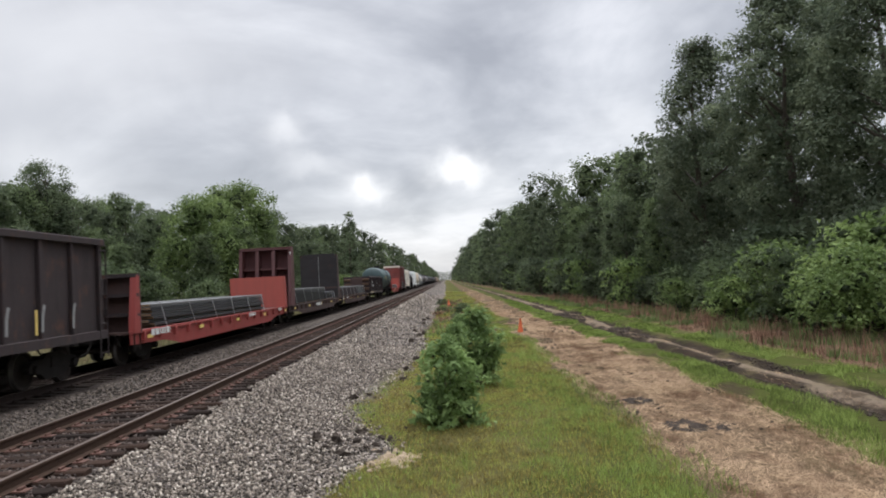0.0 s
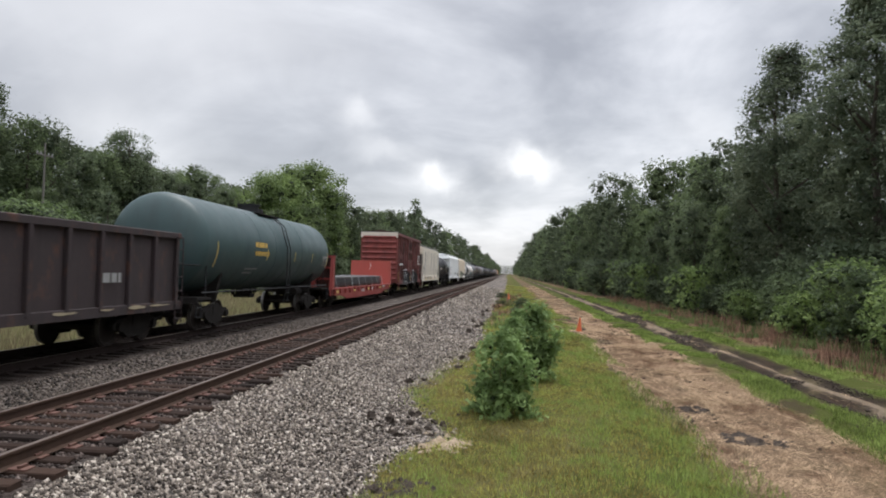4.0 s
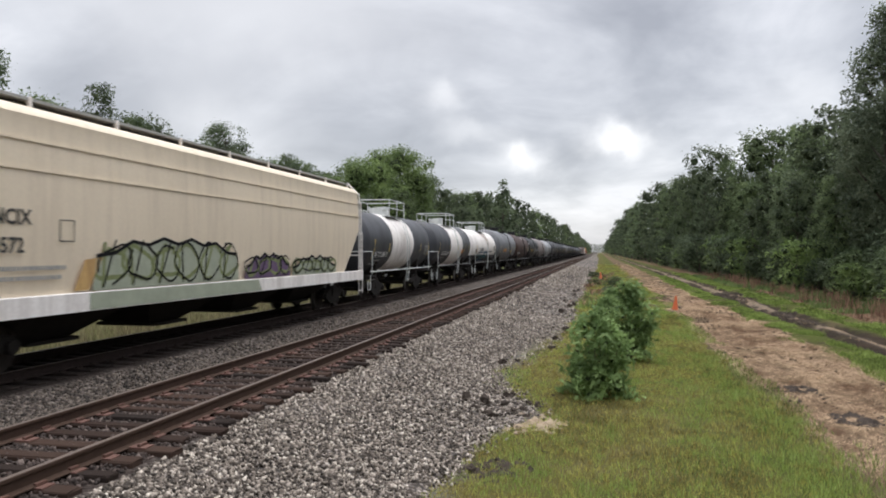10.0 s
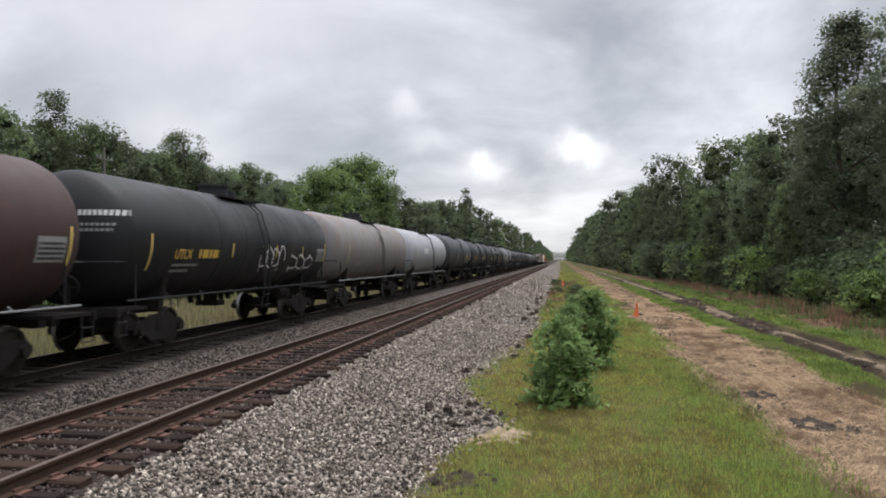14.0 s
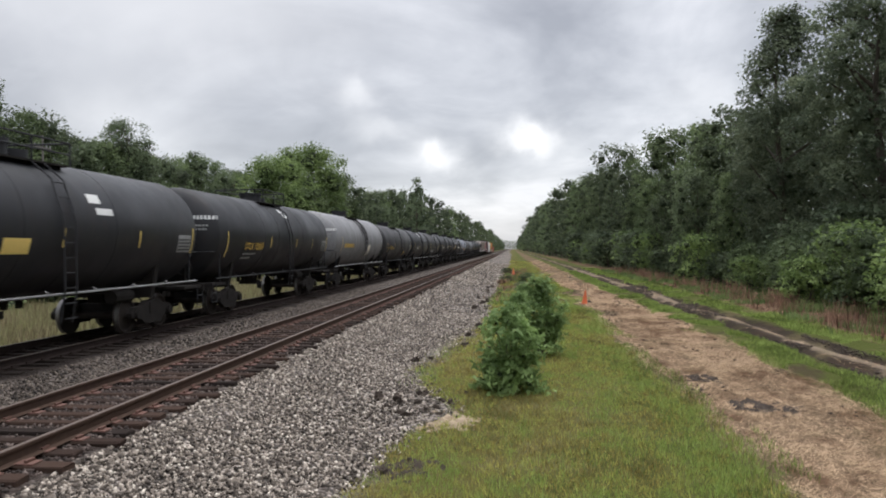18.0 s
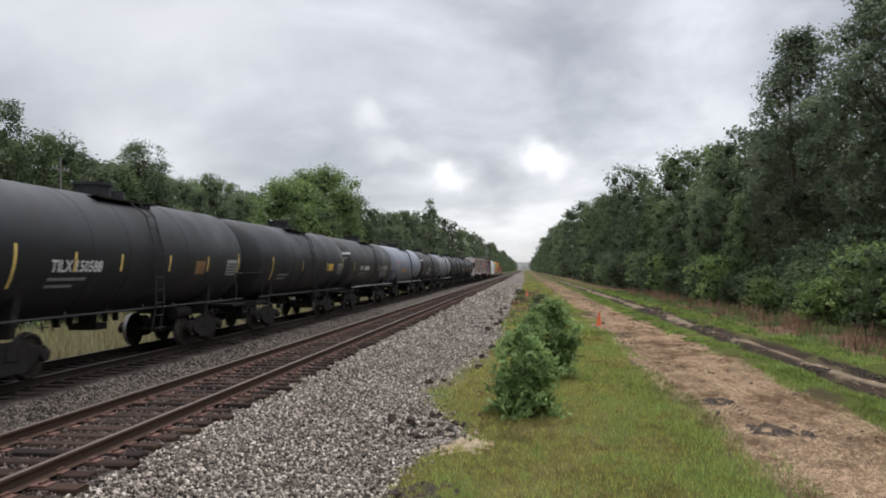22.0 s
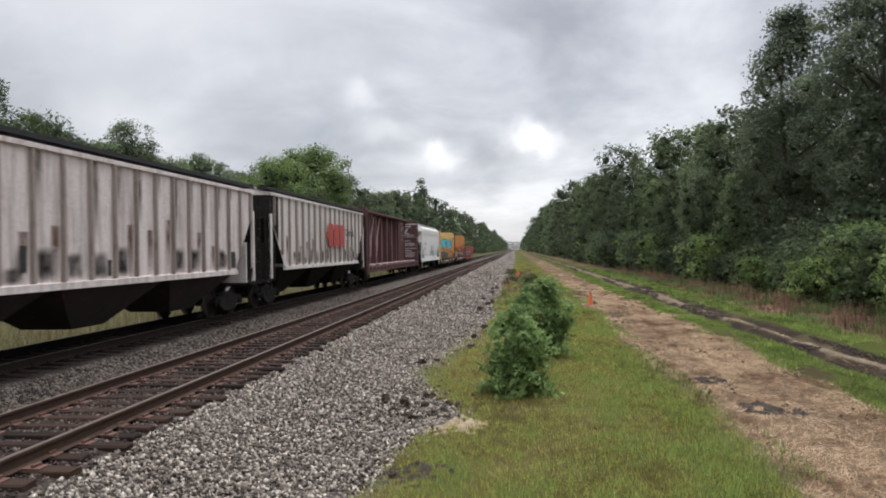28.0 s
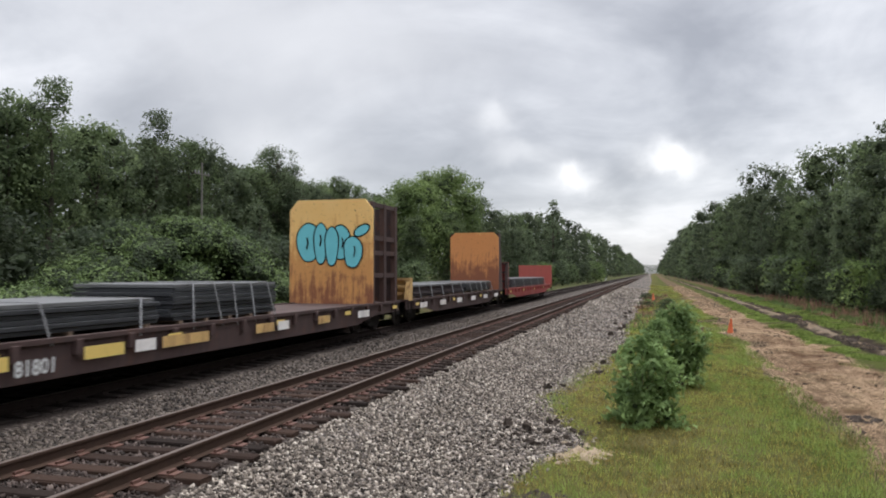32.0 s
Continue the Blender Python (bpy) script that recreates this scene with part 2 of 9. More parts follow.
def turf(name, stops, thin_share):
    """Grass blades that change in patches: brown-olive, yellow, green."""
    s = Shade(name)
    pick = s.node("ShaderNodeNewGeometry").outputs["Random Per Island"]
    patchy = s.math("ADD", s.math("ADD", s.math("MULTIPLY", s.noise(0.8, 4, 0.6, (1, 0.5, 1)), 0.5), s.math("MULTIPLY", s.noise(3.6, 4, 0.65, (1, 0.6, 1)), 0.42)), s.math("MULTIPLY", pick, 0.08))
    c = s.ramp(patchy, stops)
    c = s.mix(1.0, c, s.ramp(pick, [(0.0, 0.55), (1.0, 1.25)]), "MULTIPLY")
    s.done(c, 0.85, 0.0, 0.04)
    thin = s.node("ShaderNodeBsdfTranslucent")
    s.link(c, thin.inputs[0])
    both = s.node("ShaderNodeMixShader")
    both.inputs[0].default_value = thin_share
    s.link(s.bsdf.outputs[0], both.inputs[1])
    s.link(thin.outputs[0], both.inputs[2])
    s.link(both.outputs[0], s.nt.nodes["Material Output"].inputs[0])
    return s.mat


def ground_material():
    """Verge across the line: sprayed gravel edge, mown grass, dry mown straw, wheel ruts, weeds."""
    s = Shade("verge_ground")
    split = s.node("ShaderNodeSeparateXYZ")
    s.link(s.coord, split.inputs[0])
    wob = s.math("MULTIPLY", s.math("SUBTRACT", s.noise(0.6, 6, 0.72, (1, 0.6, 1)), 0.5), 1.7)
    x = s.math("ADD", split.outputs[0], wob)
    scaled = s.math("DIVIDE", s.math("ADD", x, 20.0), 40.0)

    def at(v):
        return (v + 20.0) / 40.0

    grass, lush, straw = (0.13, 0.115, 0.043), (0.085, 0.10, 0.028), (0.165, 0.115, 0.075)
    mud, tan, weed = (0.042, 0.032, 0.026), (0.25, 0.195, 0.145), (0.09, 0.10, 0.045)
    base = s.ramp(scaled, [(at(-14.5), weed), (at(-13.5), (0.14, 0.13, 0.075)), (at(-2.2), (0.16, 0.15, 0.13)), (at(-1.6), grass), (at(2.7), lush),
                           (at(3.4), straw), (at(5.7), straw), (at(6.1), lush), (at(7.25), lush), (at(7.4), mud), (at(7.8), mud), (at(7.95), tan),
                           (at(8.3), tan), (at(8.45), mud), (at(8.8), mud), (at(9.0), lush), (at(10.2), lush), (at(10.7), (0.19, 0.125, 0.08)), (at(12.4), (0.13, 0.09, 0.058)),
                           (at(13.4), (0.045, 0.045, 0.025))])
    patch = s.ramp(s.noise(0.7, 5, 0.65), [(0.5, 0.0), (0.66, 1.0)])
    c = s.mix(s.math("MULTIPLY", patch, 0.45), base, (0.20, 0.165, 0.085))
    bare = s.ramp(s.noise(1.1, 6, 0.7, (1, 0.45, 1)), [(0.60, 0.0), (0.68, 1.0)])
    c = s.mix(s.math("MULTIPLY", bare, 0.6), c, mud)
    lane = s.ramp(scaled, [(at(3.0), 0.0), (at(3.8), 1.0), (at(9.0), 1.0), (at(9.4), 0.0)])
    wet = s.ramp(s.noise(0.9, 6, 0.75, (1.3, 0.35, 1)), [(0.56, 0.0), (0.63, 1.0)])
    c = s.mix(s.math("MULTIPLY", s.math("MULTIPLY", wet, lane), 0.75), c, (0.068, 0.047, 0.035))
    fine = s.noise(26.0, 5, 0.75)
    c = s.mix(s.math("MULTIPLY", fine, 0.55), c, s.mix(0.7, c, (0.02, 0.02, 0.01)))
    s.bump(s.math("ADD", fine, s.math("MULTIPLY", s.noise(5.0, 4, 0.6), 1.5)), 0.6, 0.06)
    return s.done(c, 0.95, 0.0, 0.02)


def ballast_material():
    s = Shade("crushed_stone_ballast")
    cells = s.node("ShaderNodeTexVoronoi")
    cells.inputs["Scale"].default_value = 17.0
    s.link(s.coord, cells.inputs["Vector"])
    gray = s.node("ShaderNodeSeparateColor")
    s.link(cells.outputs["Color"], gray.inputs[0])
    c = s.ramp(gray.outputs[0], [(0.0, (0.05, 0.042, 0.037)), (0.4, (0.17, 0.143, 0.125)), (1.0, (0.46, 0.40, 0.35))])
    gap = s.ramp(cells.outputs["Distance"], [(0.35, 0.0), (0.75, 1.0)])
    c = s.mix(gap, c, (0.05, 0.045, 0.04))
    split = s.node("ShaderNodeSeparateXYZ")
    s.link(s.coord, split.inputs[0])
    wob = s.math("MULTIPLY", s.math("SUBTRACT", s.noise(0.8, 4, 0.6), 0.5), 0.8)
    where = s.math("DIVIDE", s.math("ADD", s.math("ADD", split.outputs[0], wob), 14.0), 14.0)

    def at(v):
        return (v + 14.0) / 14.0

    # rust tone along both tracks, deepened for the dark under the train
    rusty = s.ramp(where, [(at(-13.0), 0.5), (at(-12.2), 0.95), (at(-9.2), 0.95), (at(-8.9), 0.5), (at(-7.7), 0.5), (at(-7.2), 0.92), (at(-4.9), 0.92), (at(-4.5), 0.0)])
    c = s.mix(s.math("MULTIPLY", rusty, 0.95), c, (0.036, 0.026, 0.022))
    # shade beneath the train, mixed into the far track's ballast colour
    train_shade = s.ramp(where, [(at(-12.9), 0.0), (at(-12.3), 0.95), (at(-9.25), 0.95), (at(-8.95), 0.0)])
    c = s.mix(s.math("MULTIPLY", train_shade, 0.9), c, (0.026, 0.021, 0.018))
    mott = s.ramp(s.noise(1.4, 5, 0.6), [(0.5, 0.0), (0.75, 1.0)])
    c = s.mix(s.math("MULTIPLY", s.math("MULTIPLY", mott, 0.35), s.math("SUBTRACT", 1.0, train_shade)), c, (0.12, 0.11, 0.10))
    s.bump(s.math("MULTIPLY", cells.outputs["Distance"], -1.0), 0.9, 0.05)
    return s.done(c, 0.92, 0.0, 0.08)


def shaded_inner_foliage():
    """Leaves and twigs deep in a crown, coloured dark for the shade there: mottled, rough relief."""
    s = Shade("shaded_inner_foliage")
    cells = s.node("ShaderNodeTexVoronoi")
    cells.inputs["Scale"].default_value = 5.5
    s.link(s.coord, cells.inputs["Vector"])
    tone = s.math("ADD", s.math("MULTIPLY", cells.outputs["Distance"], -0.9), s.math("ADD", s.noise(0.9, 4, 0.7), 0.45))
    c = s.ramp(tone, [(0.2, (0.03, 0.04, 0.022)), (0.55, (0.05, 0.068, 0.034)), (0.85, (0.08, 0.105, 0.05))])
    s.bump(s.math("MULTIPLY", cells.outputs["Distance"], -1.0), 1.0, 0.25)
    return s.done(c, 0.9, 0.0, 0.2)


M_GROUND, M_BALLAST = ground_material(), ballast_material()
M_STONE = per_piece("ballast_stone", [(0.0, (0.028, 0.022, 0.017)), (0.35, (0.115, 0.094, 0.077)), (0.65, (0.29, 0.243, 0.199)), (0.88, (0.50, 0.43, 0.358)), (1.0, (0.84, 0.755, 0.64))])
M_STONE_DULL = per_piece("dusty_ballast_stone", [(0.0, (0.032, 0.028, 0.025)), (0.5, (0.086, 0.068, 0.055)), (1.0, (0.27, 0.225, 0.187))])
M_STONE_RUSTY = per_piece("stained_ballast_stone", [(0.0, (0.026, 0.019, 0.016)), (0.6, (0.076, 0.053, 0.045)), (1.0, (0.21, 0.162, 0.140))])
M_TIE = per_piece("creosoted_tie_wood", [(0.0, (0.018, 0.012, 0.010)), (0.5, (0.033, 0.019, 0.014)), (1.0, (0.060, 0.035, 0.025))], 0.95, 9.0, 0.6, False, 0.06)
# far-track ties, darkened in colour as shade under the train
M_TIE_DARK = per_piece("train_shaded_tie_wood", [(0.0, (0.014, 0.010, 0.009)), (1.0, (0.032, 0.023, 0.019))], 0.95, 9.0, 0.6, False, 0.06)
M_RAIL = plain("rail_rust", (0.064, 0.040, 0.029), 0.85, 0.0, 7.0, 0.35, 0.15)
M_RAILTOP = plain("rail_running_face", (0.13, 0.098, 0.080), 0.5, 0.5, 9.0, 0.25)
# far-track rails and plates, the train's shade put into their colour
M_RAIL_DARK = plain("train_shaded_rail", (0.032, 0.023, 0.020), 0.85, 0.0, 7.0, 0.35, 0.1)
M_PLATE_DARK = plain("train_shaded_tie_plate", (0.035, 0.026, 0.022), 0.9, 0.0, 11.0, 0.4, 0.1)
M_PLATE = plain("tie_plate_rust", (0.12, 0.058, 0.042), 0.85, 0.0, 11.0, 0.45)
M_STEEL = plain("dark_running_gear_steel", (0.026, 0.023, 0.021), 0.9, 0.0, 5.0, 0.5, 0.1)
M_WHEEL = plain("wheel_steel", (0.040, 0.033, 0.029), 0.85, 0.0, 5.0, 0.4, 0.1)
M_TREAD = plain("polished_wheel_tread", (0.22, 0.21, 0.20), 0.4, 0.7, 5.0, 0.15)
M_BARK = plain("tree_bark", (0.085, 0.07, 0.055), 0.95, 0.0, 3.0, 0.5)
M_LEAF_DARK = leaves("dark_broadleaf", (0.070, 0.094, 0.055), (0.165, 0.205, 0.112), 0.45, 0.52)
M_LEAF_OAK = leaves("oak_leaf", (0.090, 0.116, 0.075), (0.215, 0.252, 0.158), 0.45, 0.9)
M_LEAF_MID = leaves("woodland_leaf", (0.080, 0.112, 0.055), (0.195, 0.25, 0.115), 0.45, 0.55)
M_LEAF_LIGHT = leaves("bright_leaf", (0.092, 0.135, 0.046), (0.21, 0.28, 0.10), 0.35, 0.85)
M_LEAF_SHRUB = leaves("shrub_leaf", (0.115, 0.17, 0.055), (0.28, 0.37, 0.13), 0.45, 0.85)
M_LEAF_VINE = leaves("vine_leaf", (0.065, 0.10, 0.034), (0.165, 0.225, 0.085), 0.3)
M_LEAF_BUSH = leaves("sapling_leaf", (0.085, 0.14, 0.046), (0.32, 0.44, 0.17), 0.45, 0.9)
M_MASS = shaded_inner_foliage()
M_GRASS = turf("grass_blade", [(0.40, (0.15, 0.12, 0.042)), (0.45, (0.32, 0.25, 0.078)), (0.49, (0.43, 0.40, 0.115)), (0.53, (0.35, 0.385, 0.095)), (0.59, (0.23, 0.33, 0.080))], 0.3)
M_GRASS_LUSH = turf("lush_grass_blade", [(0.42, (0.125, 0.16, 0.045)), (0.50, (0.225, 0.305, 0.080)), (0.58, (0.31, 0.395, 0.115))], 0.3)
M_GRASS_DULL = turf("rough_grass_blade", [(0.42, (0.25, 0.205, 0.125)), (0.50, (0.31, 0.275, 0.155)), (0.58, (0.24, 0.24, 0.115))], 0.3)
M_STRAW = turf("dry_straw", [(0.42, (0.20, 0.12, 0.072)), (0.48, (0.41, 0.285, 0.185)), (0.56, (0.60, 0.435, 0.285))], 0.2)
M_REED = turf("dead_weed_stalk", [(0.42, (0.13, 0.075, 0.055)), (0.58, (0.38, 0.235, 0.165))], 0.2)

# ---- mesh writers ----


class Geo:
    """Collects faces and becomes one mesh."""

    def __init__(self):
        self.v, self.f, self.m, self.slot = [], [], [], 0

    def add(self, verts, faces):
        k = len(self.v)
        self.v += [tuple(p) for p in verts]
        self.f += [tuple(i + k for i in f) for f in faces]
        self.m += [self.slot] * len(faces)
        return self

    def box(self, x0, x1, y0, y1, z0, z1):
        v = [(x, y, z) for x in (x0, x1) for y in (y0, y1) for z in (z0, z1)]
        return self.add(v, [(0, 1, 3, 2), (4, 6, 7, 5), (0, 4, 5, 1), (2, 3, 7, 6), (0, 2, 6, 4), (1, 5, 7, 3)])

    def slab(self, x0, x1, y0, y1, z0, z1, c=0.01):
        """A box with its upright and top edges broken."""
        rings = []
        for z, d in ((z0, 0), (z1 - c, 0), (z1, c)):
            a, b, e, g = x0 + d, x1 - d, y0 + d, y1 - d
            rings.append([(a + c, e, z), (b - c, e, z), (b, e + c, z), (b, g - c, z), (b - c, g, z), (a + c, g, z), (a, g - c, z), (a, e + c, z)])
        faces = [tuple(range(7, -1, -1)), tuple(range(16, 24))]
        for r in (0, 8):
            faces += [(r + i, r + (i + 1) % 8, r + 8 + (i + 1) % 8, r + 8 + i) for i in range(8)]
        return self.add(sum(rings, []), faces)

    def prism_y(self, poly, y0, y1):
        n = len(poly)
        v = [(x, y0, z) for x, z in poly] + [(x, y1, z) for x, z in poly]
        return self.add(v, [tuple(range(n - 1, -1, -1)), tuple(range(n, 2 * n))] + [(i, (i + 1) % n, n + (i + 1) % n, n + i) for i in range(n)])

    def prism_x(self, poly, x0, x1):
        n = len(poly)
        v = [(x0, y, z) for y, z in poly] + [(x1, y, z) for y, z in poly]
        return self.add(v, [tuple(range(n - 1, -1, -1)), tuple(range(n, 2 * n))] + [(i, (i + 1) % n, n + (i + 1) % n, n + i) for i in range(n)])

    def rod(self, p, q, r, n=6, r2=None):
        p, q = Vector(p), Vector(q)
        d = (q - p).normalized()
        a = d.orthogonal().normalized()
        b = d.cross(a)
        v = []
        for c, rad in ((p, r), (q, r if r2 is None else r2)):
            v += [c + (a * math.cos(6.2832 * i / n) + b * math.sin(6.2832 * i / n)) * rad for i in range(n)]
        return self.add(v, [tuple(range(n - 1, -1, -1)), tuple(range(n, 2 * n))] + [(i, (i + 1) % n, n + (i + 1) % n, n + i) for i in range(n)])

    def pipe(self, pts, r, n=6):
        """One bent tube along a line of points."""
        pts = [Vector(p) for p in pts]
        side, k = None, len(self.v)
        for i, p in enumerate(pts):
            a, b = pts[max(0, i - 1)], pts[min(len(pts) - 1, i + 1)]
            d = ((p - a).normalized() + (b - p).normalized()).normalized()
            side = d.orthogonal() if side is None else side - d * side.dot(d)
            side.normalize()
            up = d.cross(side)
            self.v += [tuple(p + (side * math.cos(6.2832 * j / n) + up * math.sin(6.2832 * j / n)) * r) for j in range(n)]
        faces = [tuple(range(k + n - 1, k - 1, -1)), tuple(range(k + (len(pts) - 1) * n, k + len(pts) * n))]
        for i in range(len(pts) - 1):
            faces += [(k + i * n + j, k + i * n + (j + 1) % n, k + (i + 1) * n + (j + 1) % n, k + (i + 1) * n + j) for j in range(n)]
        self.f += faces
        self.m += [self.slot] * len(faces)
        return self

    def lathe_y(self, profile, n=40, cx=0.0, cz=0.0, slots=None):
        k = len(self.v)
        for y, r in profile:
            self.v += [(cx + r * math.sin(6.2832 * i / n), y, cz + r * math.cos(6.2832 * i / n)) for i in range(n)]
        for j in range(len(profile) - 1):
            for i in range(n):
                a, b = k + j * n + i, k + j * n + (i + 1) % n
                self.f.append((a, a + n, b + n, b))
                self.m.append(slots[j] if slots else self.slot)
        return self

    def outline(self, pts, x):
        """A flat piece on a side that faces +x."""
        return self.add([(x, y, z) for y, z in pts], [tuple(range(len(pts)))])

    def mesh(self, name, mats, smooth=False):
        me = bpy.data.meshes.new(name)
        me.from_pydata(self.v, [], self.f)
        for m in mats if isinstance(mats, (list, tuple)) else [mats]:
            me.materials.append(m)
        me.polygons.foreach_set("material_index", self.m)
        if smooth:
            me.polygons.foreach_set("use_smooth", [True] * len(self.f))
            me.set_sharp_from_angle(angle=radians(40))
        me.update()
        return me


def part(name, geo, mats, parent=None, label="", at=None, smooth=False):
    """One mesh object under a thing or a part."""
    me = geo if isinstance(geo, bpy.types.Mesh) else geo.mesh(name, mats, smooth)
    ob = new(name, me)
    ob.parent = parent
    if at is not None:
        ob.matrix_basis = at if isinstance(at, Matrix) else Matrix.Translation(at)
    if label:
        ob["label"] = label
    return ob


def thing(name, label, category, group="", kind="", at=(0, 0, 0)):
    ob = new(name)
    ob.empty_display_size = 0.2
    ob.matrix_basis = at if isinstance(at, Matrix) else Matrix.Translation(at)
    return tagged(ob, label, category, group, kind)


def fast_mesh(name, verts, faces, mats, smooth=False):
    """A mesh from arrays; every face has the same number of corners."""
    me = bpy.data.meshes.new(name)
    verts, faces = np.asarray(verts, np.float32), np.asarray(faces, np.int32)
    k = faces.shape[1]
    me.vertices.add(len(verts))
    me.vertices.foreach_set("co", verts.ravel())
    me.loops.add(faces.size)
    me.loops.foreach_set("vertex_index", faces.ravel())
    me.polygons.add(len(faces))
    me.polygons.foreach_set("loop_start", np.arange(len(faces), dtype=np.int32) * k)
    if smooth:
        me.polygons.foreach_set("use_smooth", np.ones(len(faces), bool))
    for m in mats if isinstance(mats, (list, tuple)) else [mats]:
        me.materials.append(m)
    me.update(calc_edges=True)
    me.validate()
    return me


def lettering(text, size, wide=1.0):
    """Outline letters as a flat mesh in the (y, z) plane: (points, faces)."""
    curve = bpy.data.curves.new("letters", "FONT")
    curve.body, curve.size, curve.resolution_u, curve.offset = text, size, 2, 0.022 * size
    ob = new("letters", curve)
    me = bpy.data.meshes.new_from_object(ob.evaluated_get(bpy.context.evaluated_depsgraph_get()))
    pts = [(v.co.x * wide, v.co.y) for v in me.vertices]
    faces = [tuple(p.vertices) for p in me.polygons]
    bpy.data.objects.remove(ob)
    bpy.data.curves.remove(curve)
    bpy.data.meshes.remove(me)
    return pts, faces


def flat_text(g, text, size, y, z, x, wide=1.0):
    pts, faces = lettering(text, size, wide)
    return g.add([(x, y + a, z + b) for a, b in pts], faces)


def round_text(g, text, size, y, angle, r, cz, wide=1.0):
    """Letters laid round a tank; angle is measured down from the side's middle."""
    pts, faces = lettering(text, size, wide)
    return g.add([((r + 0.012) * math.cos(b / r - angle), y + a, cz + (r + 0.012) * math.sin(b / r - angle)) for a, b in pts], faces)


def round_patch(g, y0, y1, z0, z1, r, cz, lift=0.008, steps=5):
    """A rectangle laid on a tank's near side between two heights."""
    a0, a1 = math.asin((z0 - cz) / r), math.asin((z1 - cz) / r)
    pts = []
    for i in range(steps + 1):
        a = a0 + (a1 - a0) * i / steps
        pts += [((r + lift) * math.cos(a), y, cz + (r + lift) * math.sin(a)) for y in (y0, y1)]
    return g.add(pts, [(2 * i, 2 * i + 1, 2 * i + 3, 2 * i + 2) for i in range(steps)])


def stroke(g, pts, width, place):
    """A band of even width along a line in (y, z), put on a surface by place(y, z)."""
    out = []
    for i, (y, z) in enumerate(pts):
        a, b = pts[max(0, i - 1)], pts[min(len(pts) - 1, i + 1)]
        d = math.hypot(b[0] - a[0], b[1] - a[1]) or 1.0
        ny, nz = -(b[1] - a[1]) / d * width / 2, (b[0] - a[0]) / d * width / 2
        out += [place(y + ny, z + nz), place(y - ny, z - nz)]
    return g.add(out, [(2 * i, 2 * i + 1, 2 * i + 3, 2 * i + 2) for i in range(len(pts) - 1)])


def scrawl(g, rng, y0, y1, z0, z1, width, place, count=5):
    """Loose loops of sprayed line between two heights, not letters."""
    step = (y1 - y0) / count
    for k in range(count):
        yc, pts = y0 + (k + 0.5) * step, []
        a0, turn, tilt = rng.uniform(0, 6.28), rng.choice((-1, 1)) * rng.uniform(3.6, 6.6), rng.uniform(-0.3, 0.3)
        for i in range(15):
            a = a0 + turn * i / 14
            h = 0.5 * (z1 - z0) * (0.8 + 0.2 * math.sin(2.3 * a + k))
            z = 0.5 * (z0 + z1) + h * math.sin(a)
            pts.append((yc + step * 0.55 * math.cos(a) + tilt * (z - z0), z))
        stroke(g, pts, width, place)
        if rng.random() < 0.7:
            stroke(g, [(yc - step * 0.3, z0), (yc - step * 0.1 + tilt, z1)], width, place)
    return g


# ---- ground, track bed, rails ----


def ground_height(x, y):
    z = -0.72 + 0.035 * math.sin(0.7 * x + 0.13 * y) + 0.03 * math.sin(0.31 * y - 0.9 * x)
    wander = 0.22 * math.sin(0.17 * y) + 0.1 * math.sin(0.43 * y + 1.0)
    z -= 0.13 * math.exp(-((x - 7.62 - wander) / 0.2) ** 2) + 0.12 * math.exp(-((x - 8.62 - wander) / 0.2) ** 2)
    if x < -13.5 or x > 60:
        z -= 0.05
    if -14.2 < x < -2.4:
        z -= 0.25
    if x < -24:
        z += min(2.0, (-24 - x) * 0.06)
    return z


xs = sorted({-1500, -400, -150, -80, -50, -40, -33, -28, -24, -20, -17, -15.5, -14.4, -13.9, -8, -3.0, -2.5, -2.2, 40, 60, 120, 400, 1500, *[round(-2 + 0.5 * i, 2) for i in range(32)], *[round(7 + 0.15 * i, 2) for i in range(16)], 15, 17, 20, 26})
ys = sorted({-1500, -400, -120, -60, -30, *range(-20, 60, 1), *range(60, 160, 5), *range(160, 420, 20), 500, 700, 1000, 1500, 2500, 4000})
gv = [(x, y, ground_height(x, y)) for y in ys for x in xs]
nx = len(xs)
gf = [(j * nx + i, j * nx + i + 1, (j + 1) * nx + i + 1, (j + 1) * nx + i) for j in range(len(ys) - 1) for i in range(nx - 1)]
ground = new("ground", fast_mesh("ground", gv, gf, M_GROUND, True))
tagged(ground, "grassy railway verge with dry straw strips and muddy wheel ruts", "ground", kind="structure")

BED = [(-14.4, -0.80), (-13.6, -0.66), (-12.35, -0.24), (-12.0, -0.215), (-9.1, -0.215), (-8.85, -0.26), (-8.3, -0.36), (-7.9, -0.34), (-7.5, -0.22), (-5.1, -0.225), (-4.7, -0.255), (-4.35, -0.31),
       (-3.9, -0.42), (-3.3, -0.60), (-2.7, -0.66), (-2.1, -0.69), (-1.75, -0.80)]


def bed_height(x):
    for (a, za), (b, zb) in zip(BED, BED[1:]):
        if a <= x <= b:
            return za + (zb - za) * (x - a) / (b - a)
    return -0.8


EDGE = [(-20, -2.0), (9, -1.95), (10.2, -1.75), (13, -1.0), (15, -1.6), (17.2, -2.15), (19.5, -1.7), (22.5, -1.15), (43, -1.1), (80, -0.8), (141, -0.4), (400, -0.4)]


def grass_edge(y):
    """Where the mown grass begins."""
    for (a, xa), (b, xb) in zip(EDGE, EDGE[1:]):
        if a <= y <= b:
            return xa + (xb - xa) * (y - a) / (b - a) + 0.18 * noise.noise((0.9 * y, 7.7, 0)) + 0.16 * noise.noise((2.9 * y, 1.7, 0))
    return -1.5


def edge_shift(y):
    return grass_edge(y) + 1.9


